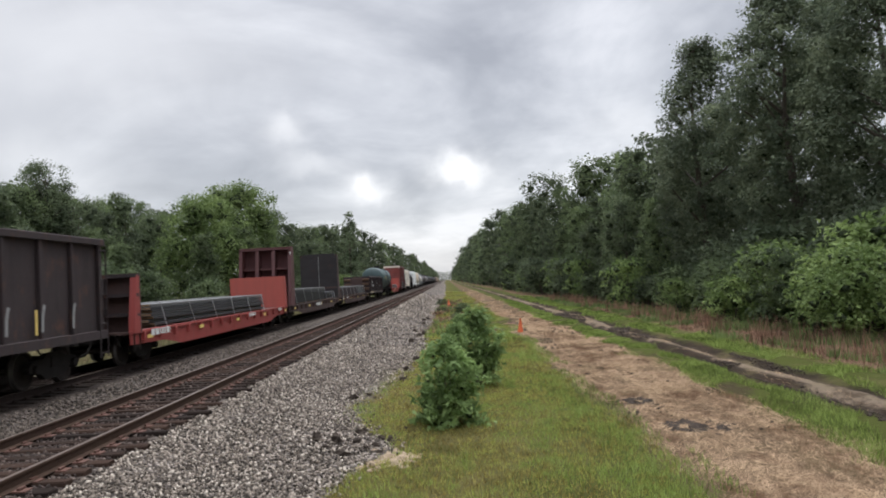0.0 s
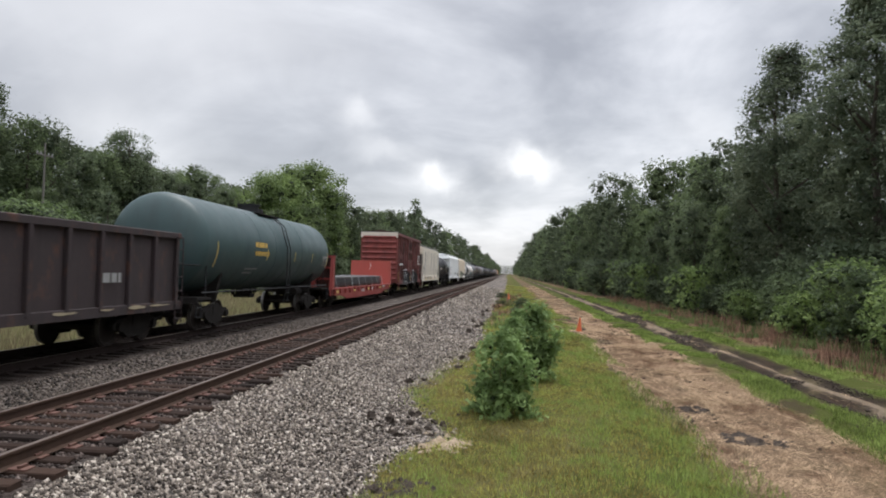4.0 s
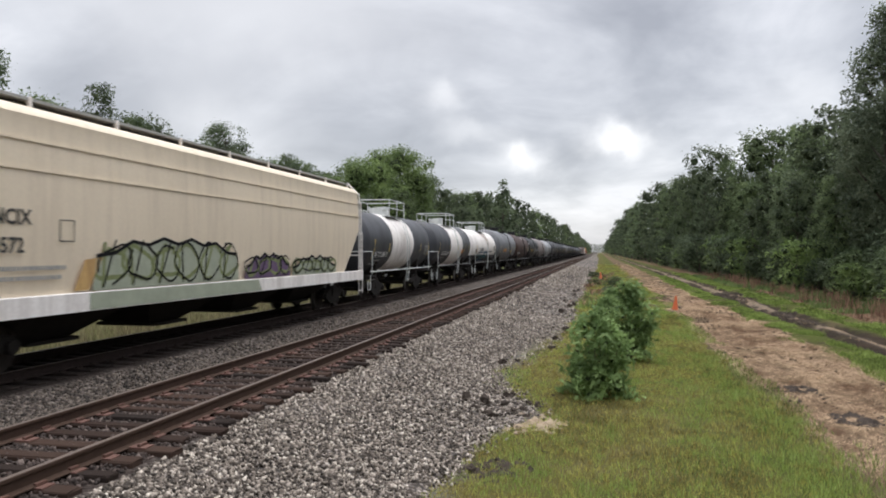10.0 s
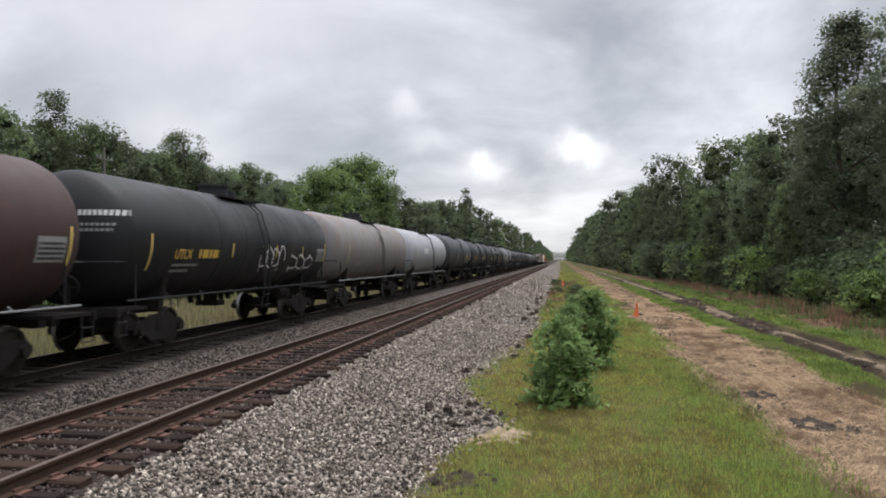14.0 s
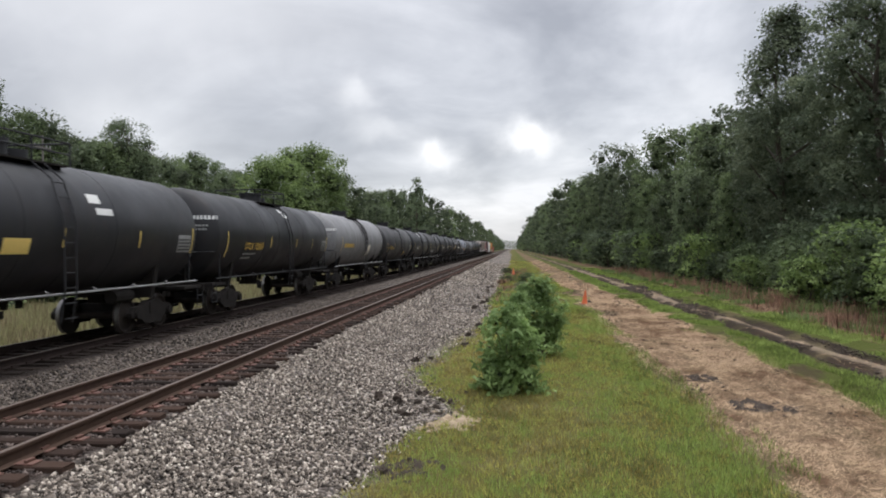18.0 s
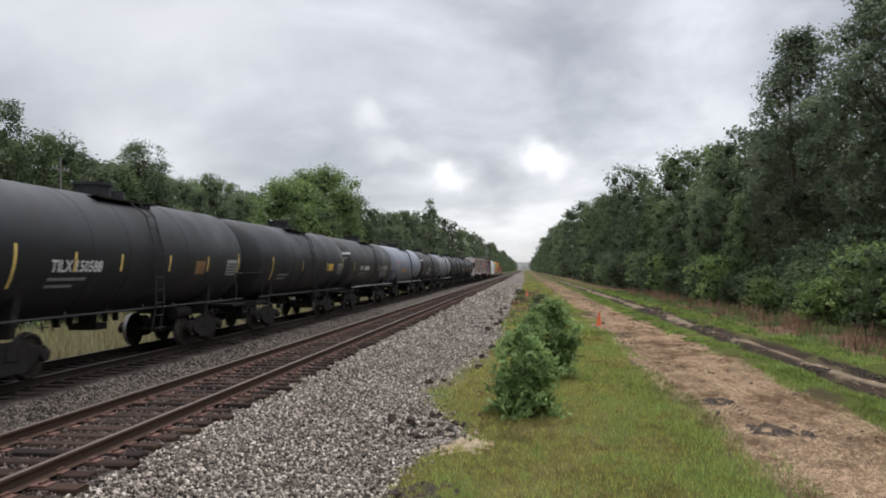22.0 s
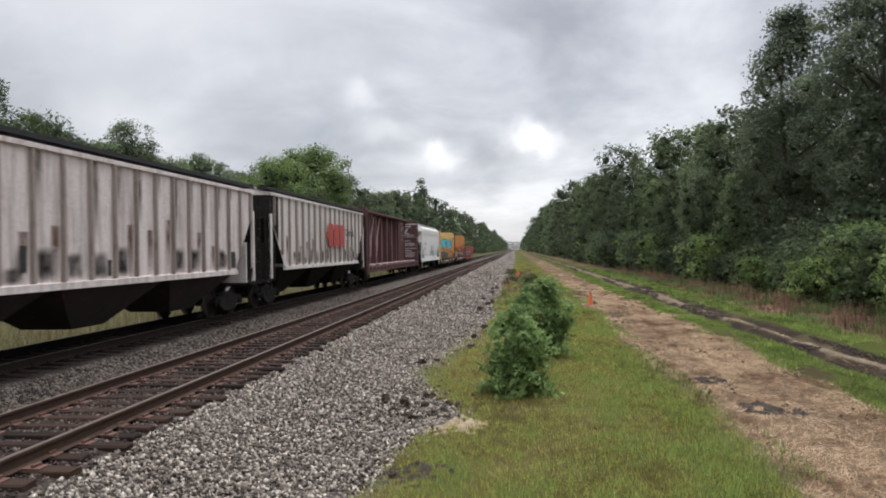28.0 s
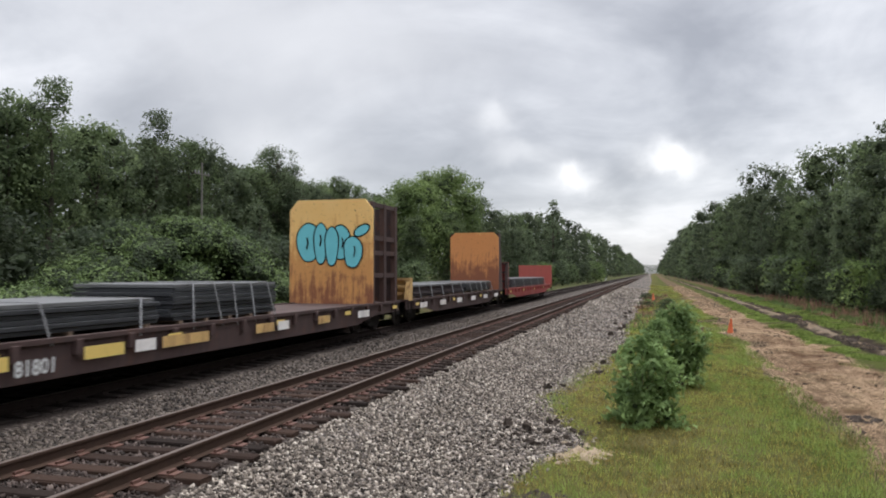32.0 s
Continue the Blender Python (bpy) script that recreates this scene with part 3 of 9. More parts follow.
bed_x = sorted({*[p[0] for p in BED], -5.5, -6.5, -10, -11, -3.0, -2.4, -4.1})
bed_y = [-120, -60, -30, *[i * 0.75 for i in range(-20, 90)], *range(70, 200, 5), *range(200, 400, 20), 500, 700, 1000, 1500, 2200]
bv = []
for y in bed_y:
    for x in bed_x:
        shift = edge_shift(y) * max(0, min(1, (x + 3.3) / 1.2)) if -20 < y < 400 else 0
        bv.append((x + shift, y, bed_height(x) + 0.03 * noise.noise((x * 1.3, y * 0.9, 0))))
nb = len(bed_x)
bf = [(j * nb + i, j * nb + i + 1, (j + 1) * nb + i + 1, (j + 1) * nb + i) for j in range(len(bed_y) - 1) for i in range(nb - 1)]
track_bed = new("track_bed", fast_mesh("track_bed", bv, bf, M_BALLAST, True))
tagged(track_bed, "crushed grey stone ballast under two railway tracks, rust-stained, with painted shade under the train", "ballast", kind="structure")

NEAR_TRACK, FAR_TRACK, GAUGE = -6.03, -10.60, 1.505
RAIL_SHAPE = [(-0.069, -0.172), (0.069, -0.172), (0.069, -0.16), (0.012, -0.14), (0.010, -0.05), (0.036, -0.035), (0.037, -0.006), (0.030, 0.0),
              (-0.030, 0.0), (-0.037, -0.006), (-0.036, -0.035), (-0.010, -0.05), (-0.012, -0.14), (-0.069, -0.16)]


def railway_track(x, label, tie_mat, first, last, joined_to):
    track = thing("railway_track", label, "track", "parallel tracks", "structure", (x, 0, 0))
    for side in (-GAUGE / 2, GAUGE / 2):
        g = Geo()
        n = len(RAIL_SHAPE)
        stops = [-120, -20, 0, 15, 30, 60, 120, 250, 500, 900, 1500, 2200]
        for y in stops:
            g.v += [(side + a, y, b) for a, b in RAIL_SHAPE]
        for j in range(len(stops) - 1):
            for i in range(n):
                g.f.append((j * n + i, j * n + (i + 1) % n, (j + 1) * n + (i + 1) % n, (j + 1) * n + i))
                g.m.append(1 if i == 7 else 0)
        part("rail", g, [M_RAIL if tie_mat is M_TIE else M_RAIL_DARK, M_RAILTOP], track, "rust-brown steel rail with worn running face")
    rng = random.Random(int(-x * 100))
    tie_meshes = []
    for k in range(6):
        g = Geo()
        w, l = rng.uniform(0.105, 0.122), 1.30 + rng.uniform(-0.10, 0.09)
        g.slab(-l, l, -w, w, -0.36, -0.172, 0.018)
        for p in range(len(g.v)):
            a, b, c = g.v[p]
            g.v[p] = (a + rng.uniform(-0.015, 0.015), b + rng.uniform(-0.01, 0.01), c + rng.uniform(-0.008, 0.004))
        tie_meshes.append(g.mesh("tie", tie_mat))
    g = Geo()
    for side in (-GAUGE / 2, GAUGE / 2):
        g.slab(side - 0.19, side + 0.19, -0.09, 0.09, -0.175, -0.157, 0.004)
        for sx in (-0.1, 0.1):
            g.box(side + sx - 0.018, side + sx + 0.018, -0.07, 0.07, -0.157, -0.125)
    plate_mesh = g.mesh("tie_plate", M_PLATE if tie_mat is M_TIE else M_PLATE_DARK)
    rest = Geo()
    y, k = -14.0, 0
    while y < joined_to:
        turn = rng.uniform(-1.6, 1.6)
        if first <= y <= last:
            tie = part("tie", tie_meshes[k % 6], None, track, at=pose(rng.uniform(-0.08, 0.08), y, rng.uniform(-0.012, 0.006), 0, 0, turn))
            part("tie_plate", plate_mesh, None, tie)
        else:
            rest.box(-1.3, 1.3, y - 0.11, y + 0.11, -0.36, -0.172)
        y += 0.495 + rng.uniform(-0.02, 0.02)
        k += 1
    part("distant_ties", rest, tie_mat, track)["kind"] = "stuff"
    return track


railway_track(NEAR_TRACK, "empty rusty main-line track on wooden ties in grey ballast", M_TIE, 2, 100, 260)
railway_track(FAR_TRACK, "main-line track on wooden ties coloured dark as shade under a freight train", M_TIE_DARK, 6, 70, 200)


def stones(name, count, area, label, mat, small, large, seed):
    """Loose crushed stones strewn over the bed."""
    rs = np.random.RandomState(seed)
    x0, x1, y0, y1 = area
    u = rs.rand(count)
    y = y0 + (y1 - y0) * u ** 1.5
    x = rs.uniform(x0, x1, count)
    cube = 1.35 * np.array([(1, 0, 0), (-1, 0, 0), (0, 1, 0), (0, -1, 0), (0, 0, 1), (0, 0, -1)], np.float32)
    quads = np.array([(0, 2, 4), (2, 1, 4), (1, 3, 4), (3, 0, 4), (2, 0, 5), (1, 2, 5), (3, 1, 5), (0, 3, 5)])
    size = rs.uniform(small, large, (count, 1, 1)) * rs.uniform(0.6, 1.3, (count, 1, 3))
    v = cube[None] * size * rs.uniform(0.6, 1.1, (count, 6, 3)) + size * rs.uniform(-0.35, 0.35, (count, 6, 3))
    ax = rs.normal(size=(count, 3))
    ax /= np.linalg.norm(ax, axis=1, keepdims=True)
    an = rs.uniform(0, 6.28, count)
    c, s = np.cos(an)[:, None, None], np.sin(an)[:, None, None]
    v = v * c + np.cross(np.repeat(ax[:, None], 6, 1), v) * s + ax[:, None] * (v * ax[:, None]).sum(-1, keepdims=True) * (1 - c)
    shift = np.array([edge_shift(b) * max(0, min(1, (a + 3.3) / 1.2)) for a, b in zip(x, y)])
    z = np.array([bed_height(a) for a in x]) + 0.012
    v += np.stack([x + shift, y, z], -1)[:, None]
    f = (quads[None] + 6 * np.arange(count)[:, None, None]).reshape(-1, 3)
    return tagged(new(name, fast_mesh(name, v.reshape(-1, 3), f, mat)), label, "stones", kind="stuff")


stones("ballast_stones", 40000, (-4.75, -1.75, 5.5, 32), "pale grey crushed ballast stones beside the track", M_STONE, 0.014, 0.030, 1)
stones("ballast_stones", 5500, (-4.75, -1.75, 30, 62), "pale grey crushed ballast stones beside the track, farther on", M_STONE, 0.025, 0.045, 4)
stones("ballast_stones", 7000, (-8.95, -7.35, 8, 45), "grey crushed ballast stones between two tracks", M_STONE_DULL, 0.02, 0.036, 2)
stones("ballast_stones", 14000, (-7.2, -4.85, 5, 42), "rust-stained ballast stones between the ties", M_STONE_RUSTY, 0.018, 0.034, 3)
stones("ballast_stones", 6000, (-4.75, -1.75, 58, 135), "pale grey crushed ballast stones beside the track, far along", M_STONE, 0.04, 0.075, 5)


def strayed_stones(count, seed):
    """Stones that have rolled from the ballast into the grass, fewer the farther out."""
    rs = np.random.RandomState(seed)
    y = 5.5 + 40 * rs.rand(count) ** 1.4
    x = np.array([grass_edge(b) for b in y]) + 0.55 * rs.rand(count) ** 2.0 - 0.3
    corner = np.array([(1, 0, 0), (-1, 0, 0), (0, 1, 0), (0, -1, 0), (0, 0, 1), (0, 0, -1)], np.float32)
    faces = np.array([(0, 2, 4), (2, 1, 4), (1, 3, 4), (3, 0, 4), (2, 0, 5), (1, 2, 5), (3, 1, 5), (0, 3, 5)])
    v = corner[None] * rs.uniform(0.012, 0.026, (count, 1, 1)) * rs.uniform(0.6, 1.3, (count, 6, 3)) + rs.uniform(-0.008, 0.008, (count, 6, 3))
    v += np.stack([x, y, np.array([ground_height(a, b) for a, b in zip(x, y)]) + 0.015], -1)[:, None]
    f = (faces[None] + 6 * np.arange(count)[:, None, None]).reshape(-1, 3)
    tagged(new("strayed_stones", fast_mesh("strayed_stones", v.reshape(-1, 3), f, M_STONE)), "pale ballast stones strewn into the grass edge", "stones", kind="stuff")


strayed_stones(1800, 8)

# ---- freight train ----
SPEED = 21.65
TRAIN = []          # (thing, place along the line at the start)
P_BLACK = paint("tank_black", (0.0145, 0.015, 0.0175), (0.024, 0.0225, 0.0215), 0.4, 0.45, 0.05, 0.45, 0.32)
P_COAL = paint("tank_soot_grey", (0.025, 0.0245, 0.026), (0.036, 0.032, 0.030), 0.4, 0.5, 0.08, 0.48, 0.38)
P_GREY = paint("tank_grey", (0.16, 0.165, 0.175), (0.06, 0.055, 0.05), 0.4, 0.45, 0.06, 0.5)
P_SILVER = paint("tank_light_grey", (0.36, 0.37, 0.385), (0.12, 0.105, 0.09), 0.4, 0.4, 0.10, 0.5)
P_STEELBLUE = paint("tank_blue_grey", (0.19, 0.205, 0.24), (0.08, 0.08, 0.085), 0.35, 0.35, 0.03, 0.5)
P_SLATE = paint("tank_slate", (0.044, 0.046, 0.053), (0.032, 0.030, 0.028), 0.3, 0.3, 0.05, 0.5)
P_BROWN = paint("tank_brown", (0.052, 0.025, 0.020), (0.03, 0.022, 0.02), 0.4, 0.4, 0.15, 0.6)
P_GREEN = paint("tank_green", (0.034, 0.068, 0.068), (0.03, 0.04, 0.04), 0.3, 0.35, 0.04, 0.45)
P_CREAM = paint("tank_dirty_white", (0.88, 0.82, 0.77), (0.26, 0.20, 0.16), 0.4, 0.45, 0.10, 0.5)
P_RUSTTOP = paint("tank_grey_rusty", (0.21, 0.20, 0.20), (0.22, 0.12, 0.07), 0.5, 0.6, 0.45, 0.6)
P_OXIDE = paint("boxcar_oxide_red", (0.178, 0.045, 0.038), (0.030, 0.016, 0.015), 0.6, 0.9, 0.30, 0.6)
P_OXIDE_END = paint("boxcar_end_red", (0.265, 0.062, 0.052), (0.06, 0.02, 0.018), 0.5, 0.7, 0.35, 0.65)
P_RED = paint("bulkhead_red", (0.30, 0.048, 0.040), (0.13, 0.04, 0.035), 0.3, 0.3, 0.12, 0.6)
P_SALMON = paint("bulkhead_faded_red", (0.40, 0.085, 0.065), (0.25, 0.08, 0.06), 0.25, 0.3, 0.08, 0.6)
P_MAROON = paint("centerbeam_maroon", (0.10, 0.034, 0.034), (0.05, 0.025, 0.025), 0.5, 0.5, 0.25, 0.65)
P_PALEMAROON = paint("faded_maroon", (0.30, 0.185, 0.175), (0.12, 0.07, 0.065), 0.6, 0.5, 0.3, 0.75)
P_DECK = paint("flatcar_brown", (0.064, 0.034, 0.029), (0.03, 0.022, 0.02), 0.6, 0.5, 0.35, 0.75)
P_RUSTBLACK = paint("gondola_rust_black", (0.036, 0.023, 0.0235), (0.02, 0.017, 0.016), 0.6, 0.6, 0.45, 0.8)
P_SOOT = paint("soot_black_wall", (0.022, 0.018, 0.019), (0.03, 0.025, 0.024), 0.5, 0.5, 0.15, 0.75)
P_HOPPER = paint("hopper_pale_grey", (0.74, 0.685, 0.58), (0.34, 0.285, 0.22), 0.4, 0.4, 0.08, 0.6)
P_STAIN = plain("running_dirt_stain", (0.33, 0.29, 0.245), 0.85, 0.0, 4.0, 0.4)
P_WHITE = paint("hopper_white", (0.84, 0.86, 0.85), (0.55, 0.54, 0.51), 0.15, 0.12, 0.02, 0.45)
P_OFFWHITE = paint("hopper_off_white", (0.80, 0.785, 0.745), (0.56, 0.52, 0.47), 0.2, 0.15, 0.03, 0.5)
P_BEIGE = paint("hopper_beige", (0.74, 0.63, 0.48), (0.42, 0.33, 0.24), 0.3, 0.3, 0.04, 0.5)
P_PINK = paint("hopper_stained_white", (0.75, 0.67, 0.63), (0.24, 0.175, 0.15), 0.6, 0.65, 0.27, 0.7)
P_ASH = paint("hopper_ash_grey", (0.72, 0.67, 0.62), (0.26, 0.20, 0.17), 0.55, 0.6, 0.2, 0.7)
P_YELLOW = paint("bulkhead_yellow", (0.62, 0.40, 0.15), (0.22, 0.11, 0.055), 0.6, 0.6, 0.75, 0.7)


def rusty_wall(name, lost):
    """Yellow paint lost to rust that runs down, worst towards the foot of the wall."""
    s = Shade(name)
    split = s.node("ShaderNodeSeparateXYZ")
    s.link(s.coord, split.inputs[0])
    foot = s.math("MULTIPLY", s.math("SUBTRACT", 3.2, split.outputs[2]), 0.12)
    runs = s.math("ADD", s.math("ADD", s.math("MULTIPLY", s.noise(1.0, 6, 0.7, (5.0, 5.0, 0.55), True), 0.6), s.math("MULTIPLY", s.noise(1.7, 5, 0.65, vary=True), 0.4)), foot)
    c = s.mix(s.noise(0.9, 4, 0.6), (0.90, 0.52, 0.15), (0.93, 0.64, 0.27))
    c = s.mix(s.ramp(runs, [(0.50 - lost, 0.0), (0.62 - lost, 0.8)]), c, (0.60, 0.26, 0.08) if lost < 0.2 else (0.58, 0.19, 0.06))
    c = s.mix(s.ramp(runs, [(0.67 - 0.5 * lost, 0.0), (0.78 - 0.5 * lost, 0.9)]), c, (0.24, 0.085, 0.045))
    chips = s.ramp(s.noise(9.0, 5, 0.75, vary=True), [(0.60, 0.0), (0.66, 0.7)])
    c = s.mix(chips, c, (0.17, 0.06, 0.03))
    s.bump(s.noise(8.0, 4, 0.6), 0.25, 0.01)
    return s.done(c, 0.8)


S_SOOT = soft_stain("burnt_soot_stain", (0.018, 0.011, 0.010), 0.9, False, 1.6)
S_RUN = soft_stain("running_grime", (0.15, 0.13, 0.105), 0.85, True)
S_RUST = soft_stain("running_rust", (0.17, 0.075, 0.045), 0.8, True, 4.0)
S_SPILL = soft_stain("dark_spill", (0.03, 0.028, 0.027), 0.8, True, 3.0)
S_TAN = soft_stain("tan_spill", (0.34, 0.23, 0.16), 0.7, True, 3.0)
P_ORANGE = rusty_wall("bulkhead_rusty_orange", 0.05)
P_RUSTWALL = rusty_wall("bulkhead_rusted_through", 0.30)
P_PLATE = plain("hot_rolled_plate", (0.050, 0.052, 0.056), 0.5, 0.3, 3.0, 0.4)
# paler material for the uppermost plate of a stack
P_PLATETOP = plain("pale_top_plate", (0.16, 0.16, 0.16), 0.45, 0.2, 2.0, 0.3)
P_WOODLOAD = plain("weathered_timber", (0.21, 0.15, 0.10), 0.9, 0.0, 6.0, 0.4)
P_EDGE = plain("rusty_plate_edge", (0.21, 0.145, 0.09), 0.85, 0.0, 9.0, 0.5)
P_STRAP = plain("steel_strap", (0.38, 0.38, 0.38), 0.45, 0.5, 6.0, 0.2)
P_MARK_W = plain("white_lettering", (0.66, 0.66, 0.64), 0.6, 0.0, 8.0, 0.15)
P_MARK_GREY = plain("faded_lettering", (0.30, 0.30, 0.29), 0.7, 0.0, 8.0, 0.3)
P_MARK_Y = plain("yellow_lettering", (0.62, 0.40, 0.08), 0.6, 0.0, 8.0, 0.2)
P_MARK_K = plain("black_lettering", (0.03, 0.03, 0.03), 0.6, 0.0, 8.0, 0.2)
P_REFLECT = plain("yellow_reflective_strip", (0.82, 0.60, 0.18), 0.4, 0.0, 8.0, 0.12)
P_SPRAY_W = plain("white_spray", (0.68, 0.66, 0.66), 0.7, 0.0, 8.0, 0.2)
P_SPRAY_K = plain("black_spray", (0.012, 0.012, 0.013), 0.8, 0.0, 8.0, 0.3, 0.15)
P_CYAN = plain("cyan_spray", (0.17, 0.60, 0.66), 0.6, 0.0, 3.0, 0.12)
P_BLUE = plain("blue_spray", (0.09, 0.20, 0.33), 0.7, 0.0, 3.0, 0.35)
P_OLIVE = plain("olive_spray", (0.20, 0.23, 0.10), 0.7, 0.0, 3.0, 0.3)
P_SAGE = plain("sage_green_spray", (0.34, 0.37, 0.28), 0.7, 0.0, 3.0, 0.3)
P_TANWEAR = plain("worn_tan_steel", (0.115, 0.066, 0.04), 0.85, 0.0, 3.0, 0.75)
P_OLDCREAM = plain("old_cream_paint", (0.36, 0.30, 0.20), 0.85, 0.0, 5.0, 0.5)
P_FRESHRUST = plain("fresh_rust", (0.20, 0.07, 0.04), 0.9, 0.0, 6.0, 0.5)
P_PURPLE = plain("purple_spray", (0.13, 0.08, 0.15), 0.7, 0.0, 3.0, 0.3)
P_FLAG = plain("red_lettering", (0.48, 0.06, 0.05), 0.7, 0.0, 5.0, 0.45)
P_WORNRED = worn_paint("worn_red_paint", (0.50, 0.075, 0.06), 0.40)
# dirty rib paint, darkened as well to draw the ribs' shadow lines
P_RIB = paint("dirty_shaded_hopper_rib", (0.33, 0.275, 0.24), (0.12, 0.085, 0.07), 0.6, 0.6, 0.5, 0.7)
P_SLOPE = plain("dark_slope_sheet", (0.13, 0.125, 0.12), 0.8, 0.0, 3.0, 0.4)
P_GALV = plain("galvanised_grating", (0.30, 0.30, 0.30), 0.6, 0.4, 9.0, 0.3)
P_RAIL_W = plain("white_handrail", (0.60, 0.62, 0.60), 0.5, 0.0, 9.0, 0.2)
P_RAIL_K = plain("black_handrail", (0.035, 0.035, 0.037), 0.55, 0.0, 9.0, 0.3, 0.15)


def side_frame_mesh():
    g = Geo()
    outer = [(-1.15, 0.52), (-0.98, 0.66), (-0.55, 0.68), (-0.25, 0.80), (0.25, 0.80), (0.55, 0.68), (0.98, 0.66), (1.15, 0.52), (1.12, 0.40), (0.72, 0.40), (0.42, 0.20), (-0.42, 0.20), (-0.72, 0.40), (-1.12, 0.40)]
    g.prism_x(outer, -0.075, 0.075)
    for y in (-0.89, 0.89):
        g.rod((-0.02, y, 0.47), (0.16, y, 0.47), 0.12, 10)
    return g.mesh("side_frame", M_STEEL)


def wheelset_mesh():
    g = Geo()
    g.rod((-0.95, 0, 0.457), (0.95, 0, 0.457), 0.08, 8)
    n = 16
    for s in (-1, 1):
        k = len(g.v)
        rings = [(0.70, 0.10), (0.74, 0.18), (0.735, 0.36), (0.690, 0.42), (0.690, 0.485), (0.715, 0.475), (0.725, 0.459), (0.825, 0.455), (0.825, 0.40), (0.78, 0.36), (0.785, 0.18), (0.82, 0.10)]
        for x, r in rings:
            g.v += [(s * x, r * math.cos(6.2832 * i / n), 0.457 + r * math.sin(6.2832 * i / n)) for i in range(n)]
        for j in range(len(rings) - 1):
            for i in range(n):
                a, b = k + j * n + i, k + j * n + (i + 1) % n
                g.f.append((a, b, b + n, a + n))
                g.m.append(1 if j == 6 else 0)
    return g.mesh("wheelset", [M_WHEEL, M_TREAD], True)


def spring_mesh():
    g = Geo()
    for y in (-0.16, 0.0, 0.16):
        for k in range(3):
            z = 0.24 + 0.075 * k
            g.rod((0, y, z), (0, y, z + 0.045), 0.075, 6)
    return g.mesh("spring_nest", M_WHEEL)


def bolster_mesh():
    g = Geo()
    g.prism_x([(-0.2, 0.46), (0.2, 0.46), (0.17, 0.72), (-0.17, 0.72)], -1.1, 1.1)
    g.rod((0, 0, 0.7), (0, 0, 0.86), 0.2, 12)
    for y in (-0.42, 0.42):
        g.box(-0.8, 0.8, y - 0.05, y + 0.05, 0.38, 0.52)
    return g.mesh("truck", M_STEEL)


def coupler_mesh():
    g = Geo()
    g.box(-0.07, 0.07, -0.1, 0.55, 0.78, 0.94)
    g.box(-0.15, 0.10, 0.5, 0.74, 0.72, 1.0)
    g.box(0.07, 0.15, 0.55, 0.80, 0.72, 1.0)
    g.pipe([(-0.25, -0.1, 0.75), (-0.28, 0.25, 0.5), (-0.24, 0.62, 0.42)], 0.025, 6)
    g.pipe([(-0.95, 0.02, 0.95), (-0.1, 0.12, 1.02), (-0.95, 0.02, 0.95), (-1.15, 0.05, 0.62)], 0.014, 5)
    return g.mesh("coupler", M_STEEL)


SIDE_FRAME, WHEELSET, SPRINGS, BOLSTER, COUPLER = side_frame_mesh(), wheelset_mesh(), spring_mesh(), bolster_mesh(), coupler_mesh()


def running_gear(car, half, inset):
    """Two four-wheel trucks and a coupler at each end of a car of that half length."""
    for s in (-1, 1):
        truck = part("truck", BOLSTER, None, car, at=(0, s * (half - inset), 0))
        for x in (-1.0, 1.0):
            part("side_frame", SIDE_FRAME, None, truck, at=pose(x, 0, 0, 0, 0, 0 if x > 0 else 180))
            part("spring_nest", SPRINGS, None, truck, at=(x, 0, 0))
        for y in (-0.89, 0.89):
            part("wheelset", WHEELSET, None, truck, at=(0, y, 0))
        part("coupler", COUPLER, None, car, at=pose(0, s * half, 0, 0, 0, 0 if s > 0 else 180))


def car_base(name, label, category, start, end, group="freight train cars"):
    mid = (start + end) / 2
    car = thing(name, label, category, group, at=(FAR_TRACK, mid, 0))
    TRAIN.append((car, mid))
    return car, (end - start) / 2


def ladder(car, x, y, z0, z1, mat, wide=0.42, along="y", name="ladder"):
    a, b = ((x, y - wide / 2), (x, y + wide / 2)) if along == "y" else ((x - wide / 2, y), (x + wide / 2, y))
    frame_part = part(name, Geo().pipe([(*a, z0), (*a, z1), (*b, z1), (*b, z0)], 0.02, 5), mat, car)
    z = z0 + 0.12
    while z < z1:
        if along == "y":
            part("rung", Geo().rod((x, y - wide / 2, z), (x, y + wide / 2, z), 0.015, 5), mat, frame_part)
        else:
            part("rung", Geo().rod((x - wide / 2, y, z), (x + wide / 2, y, z), 0.015, 5), mat, frame_part)
        z += 0.38
    return frame_part


def bars(car, mat, spots, x=None, r=None, cz=None, name="lettering"):
    """Writing too small to read: rows of short blocks at (y, z, length, height)."""
    rng = random.Random(len(spots) * 7 + int(abs(spots[0][0]) * 13))
    for y, z, length, h in spots:
        g, p = Geo(), y
        while p < y + length:
            q = min(p + rng.uniform(0.5, 1.5) * h, y + length)
            if r:
                round_patch(g, p, q, z, z + h, r, cz, 0.01, 1)
            else:
                g.outline([(p, z), (q, z), (q, z + h), (p, z + h)], x)
            p = q + 0.3 * h
        part(name, g, mat, car)


TANK_HALF_RAILS = {"low": 0.5, "high": 0.78}


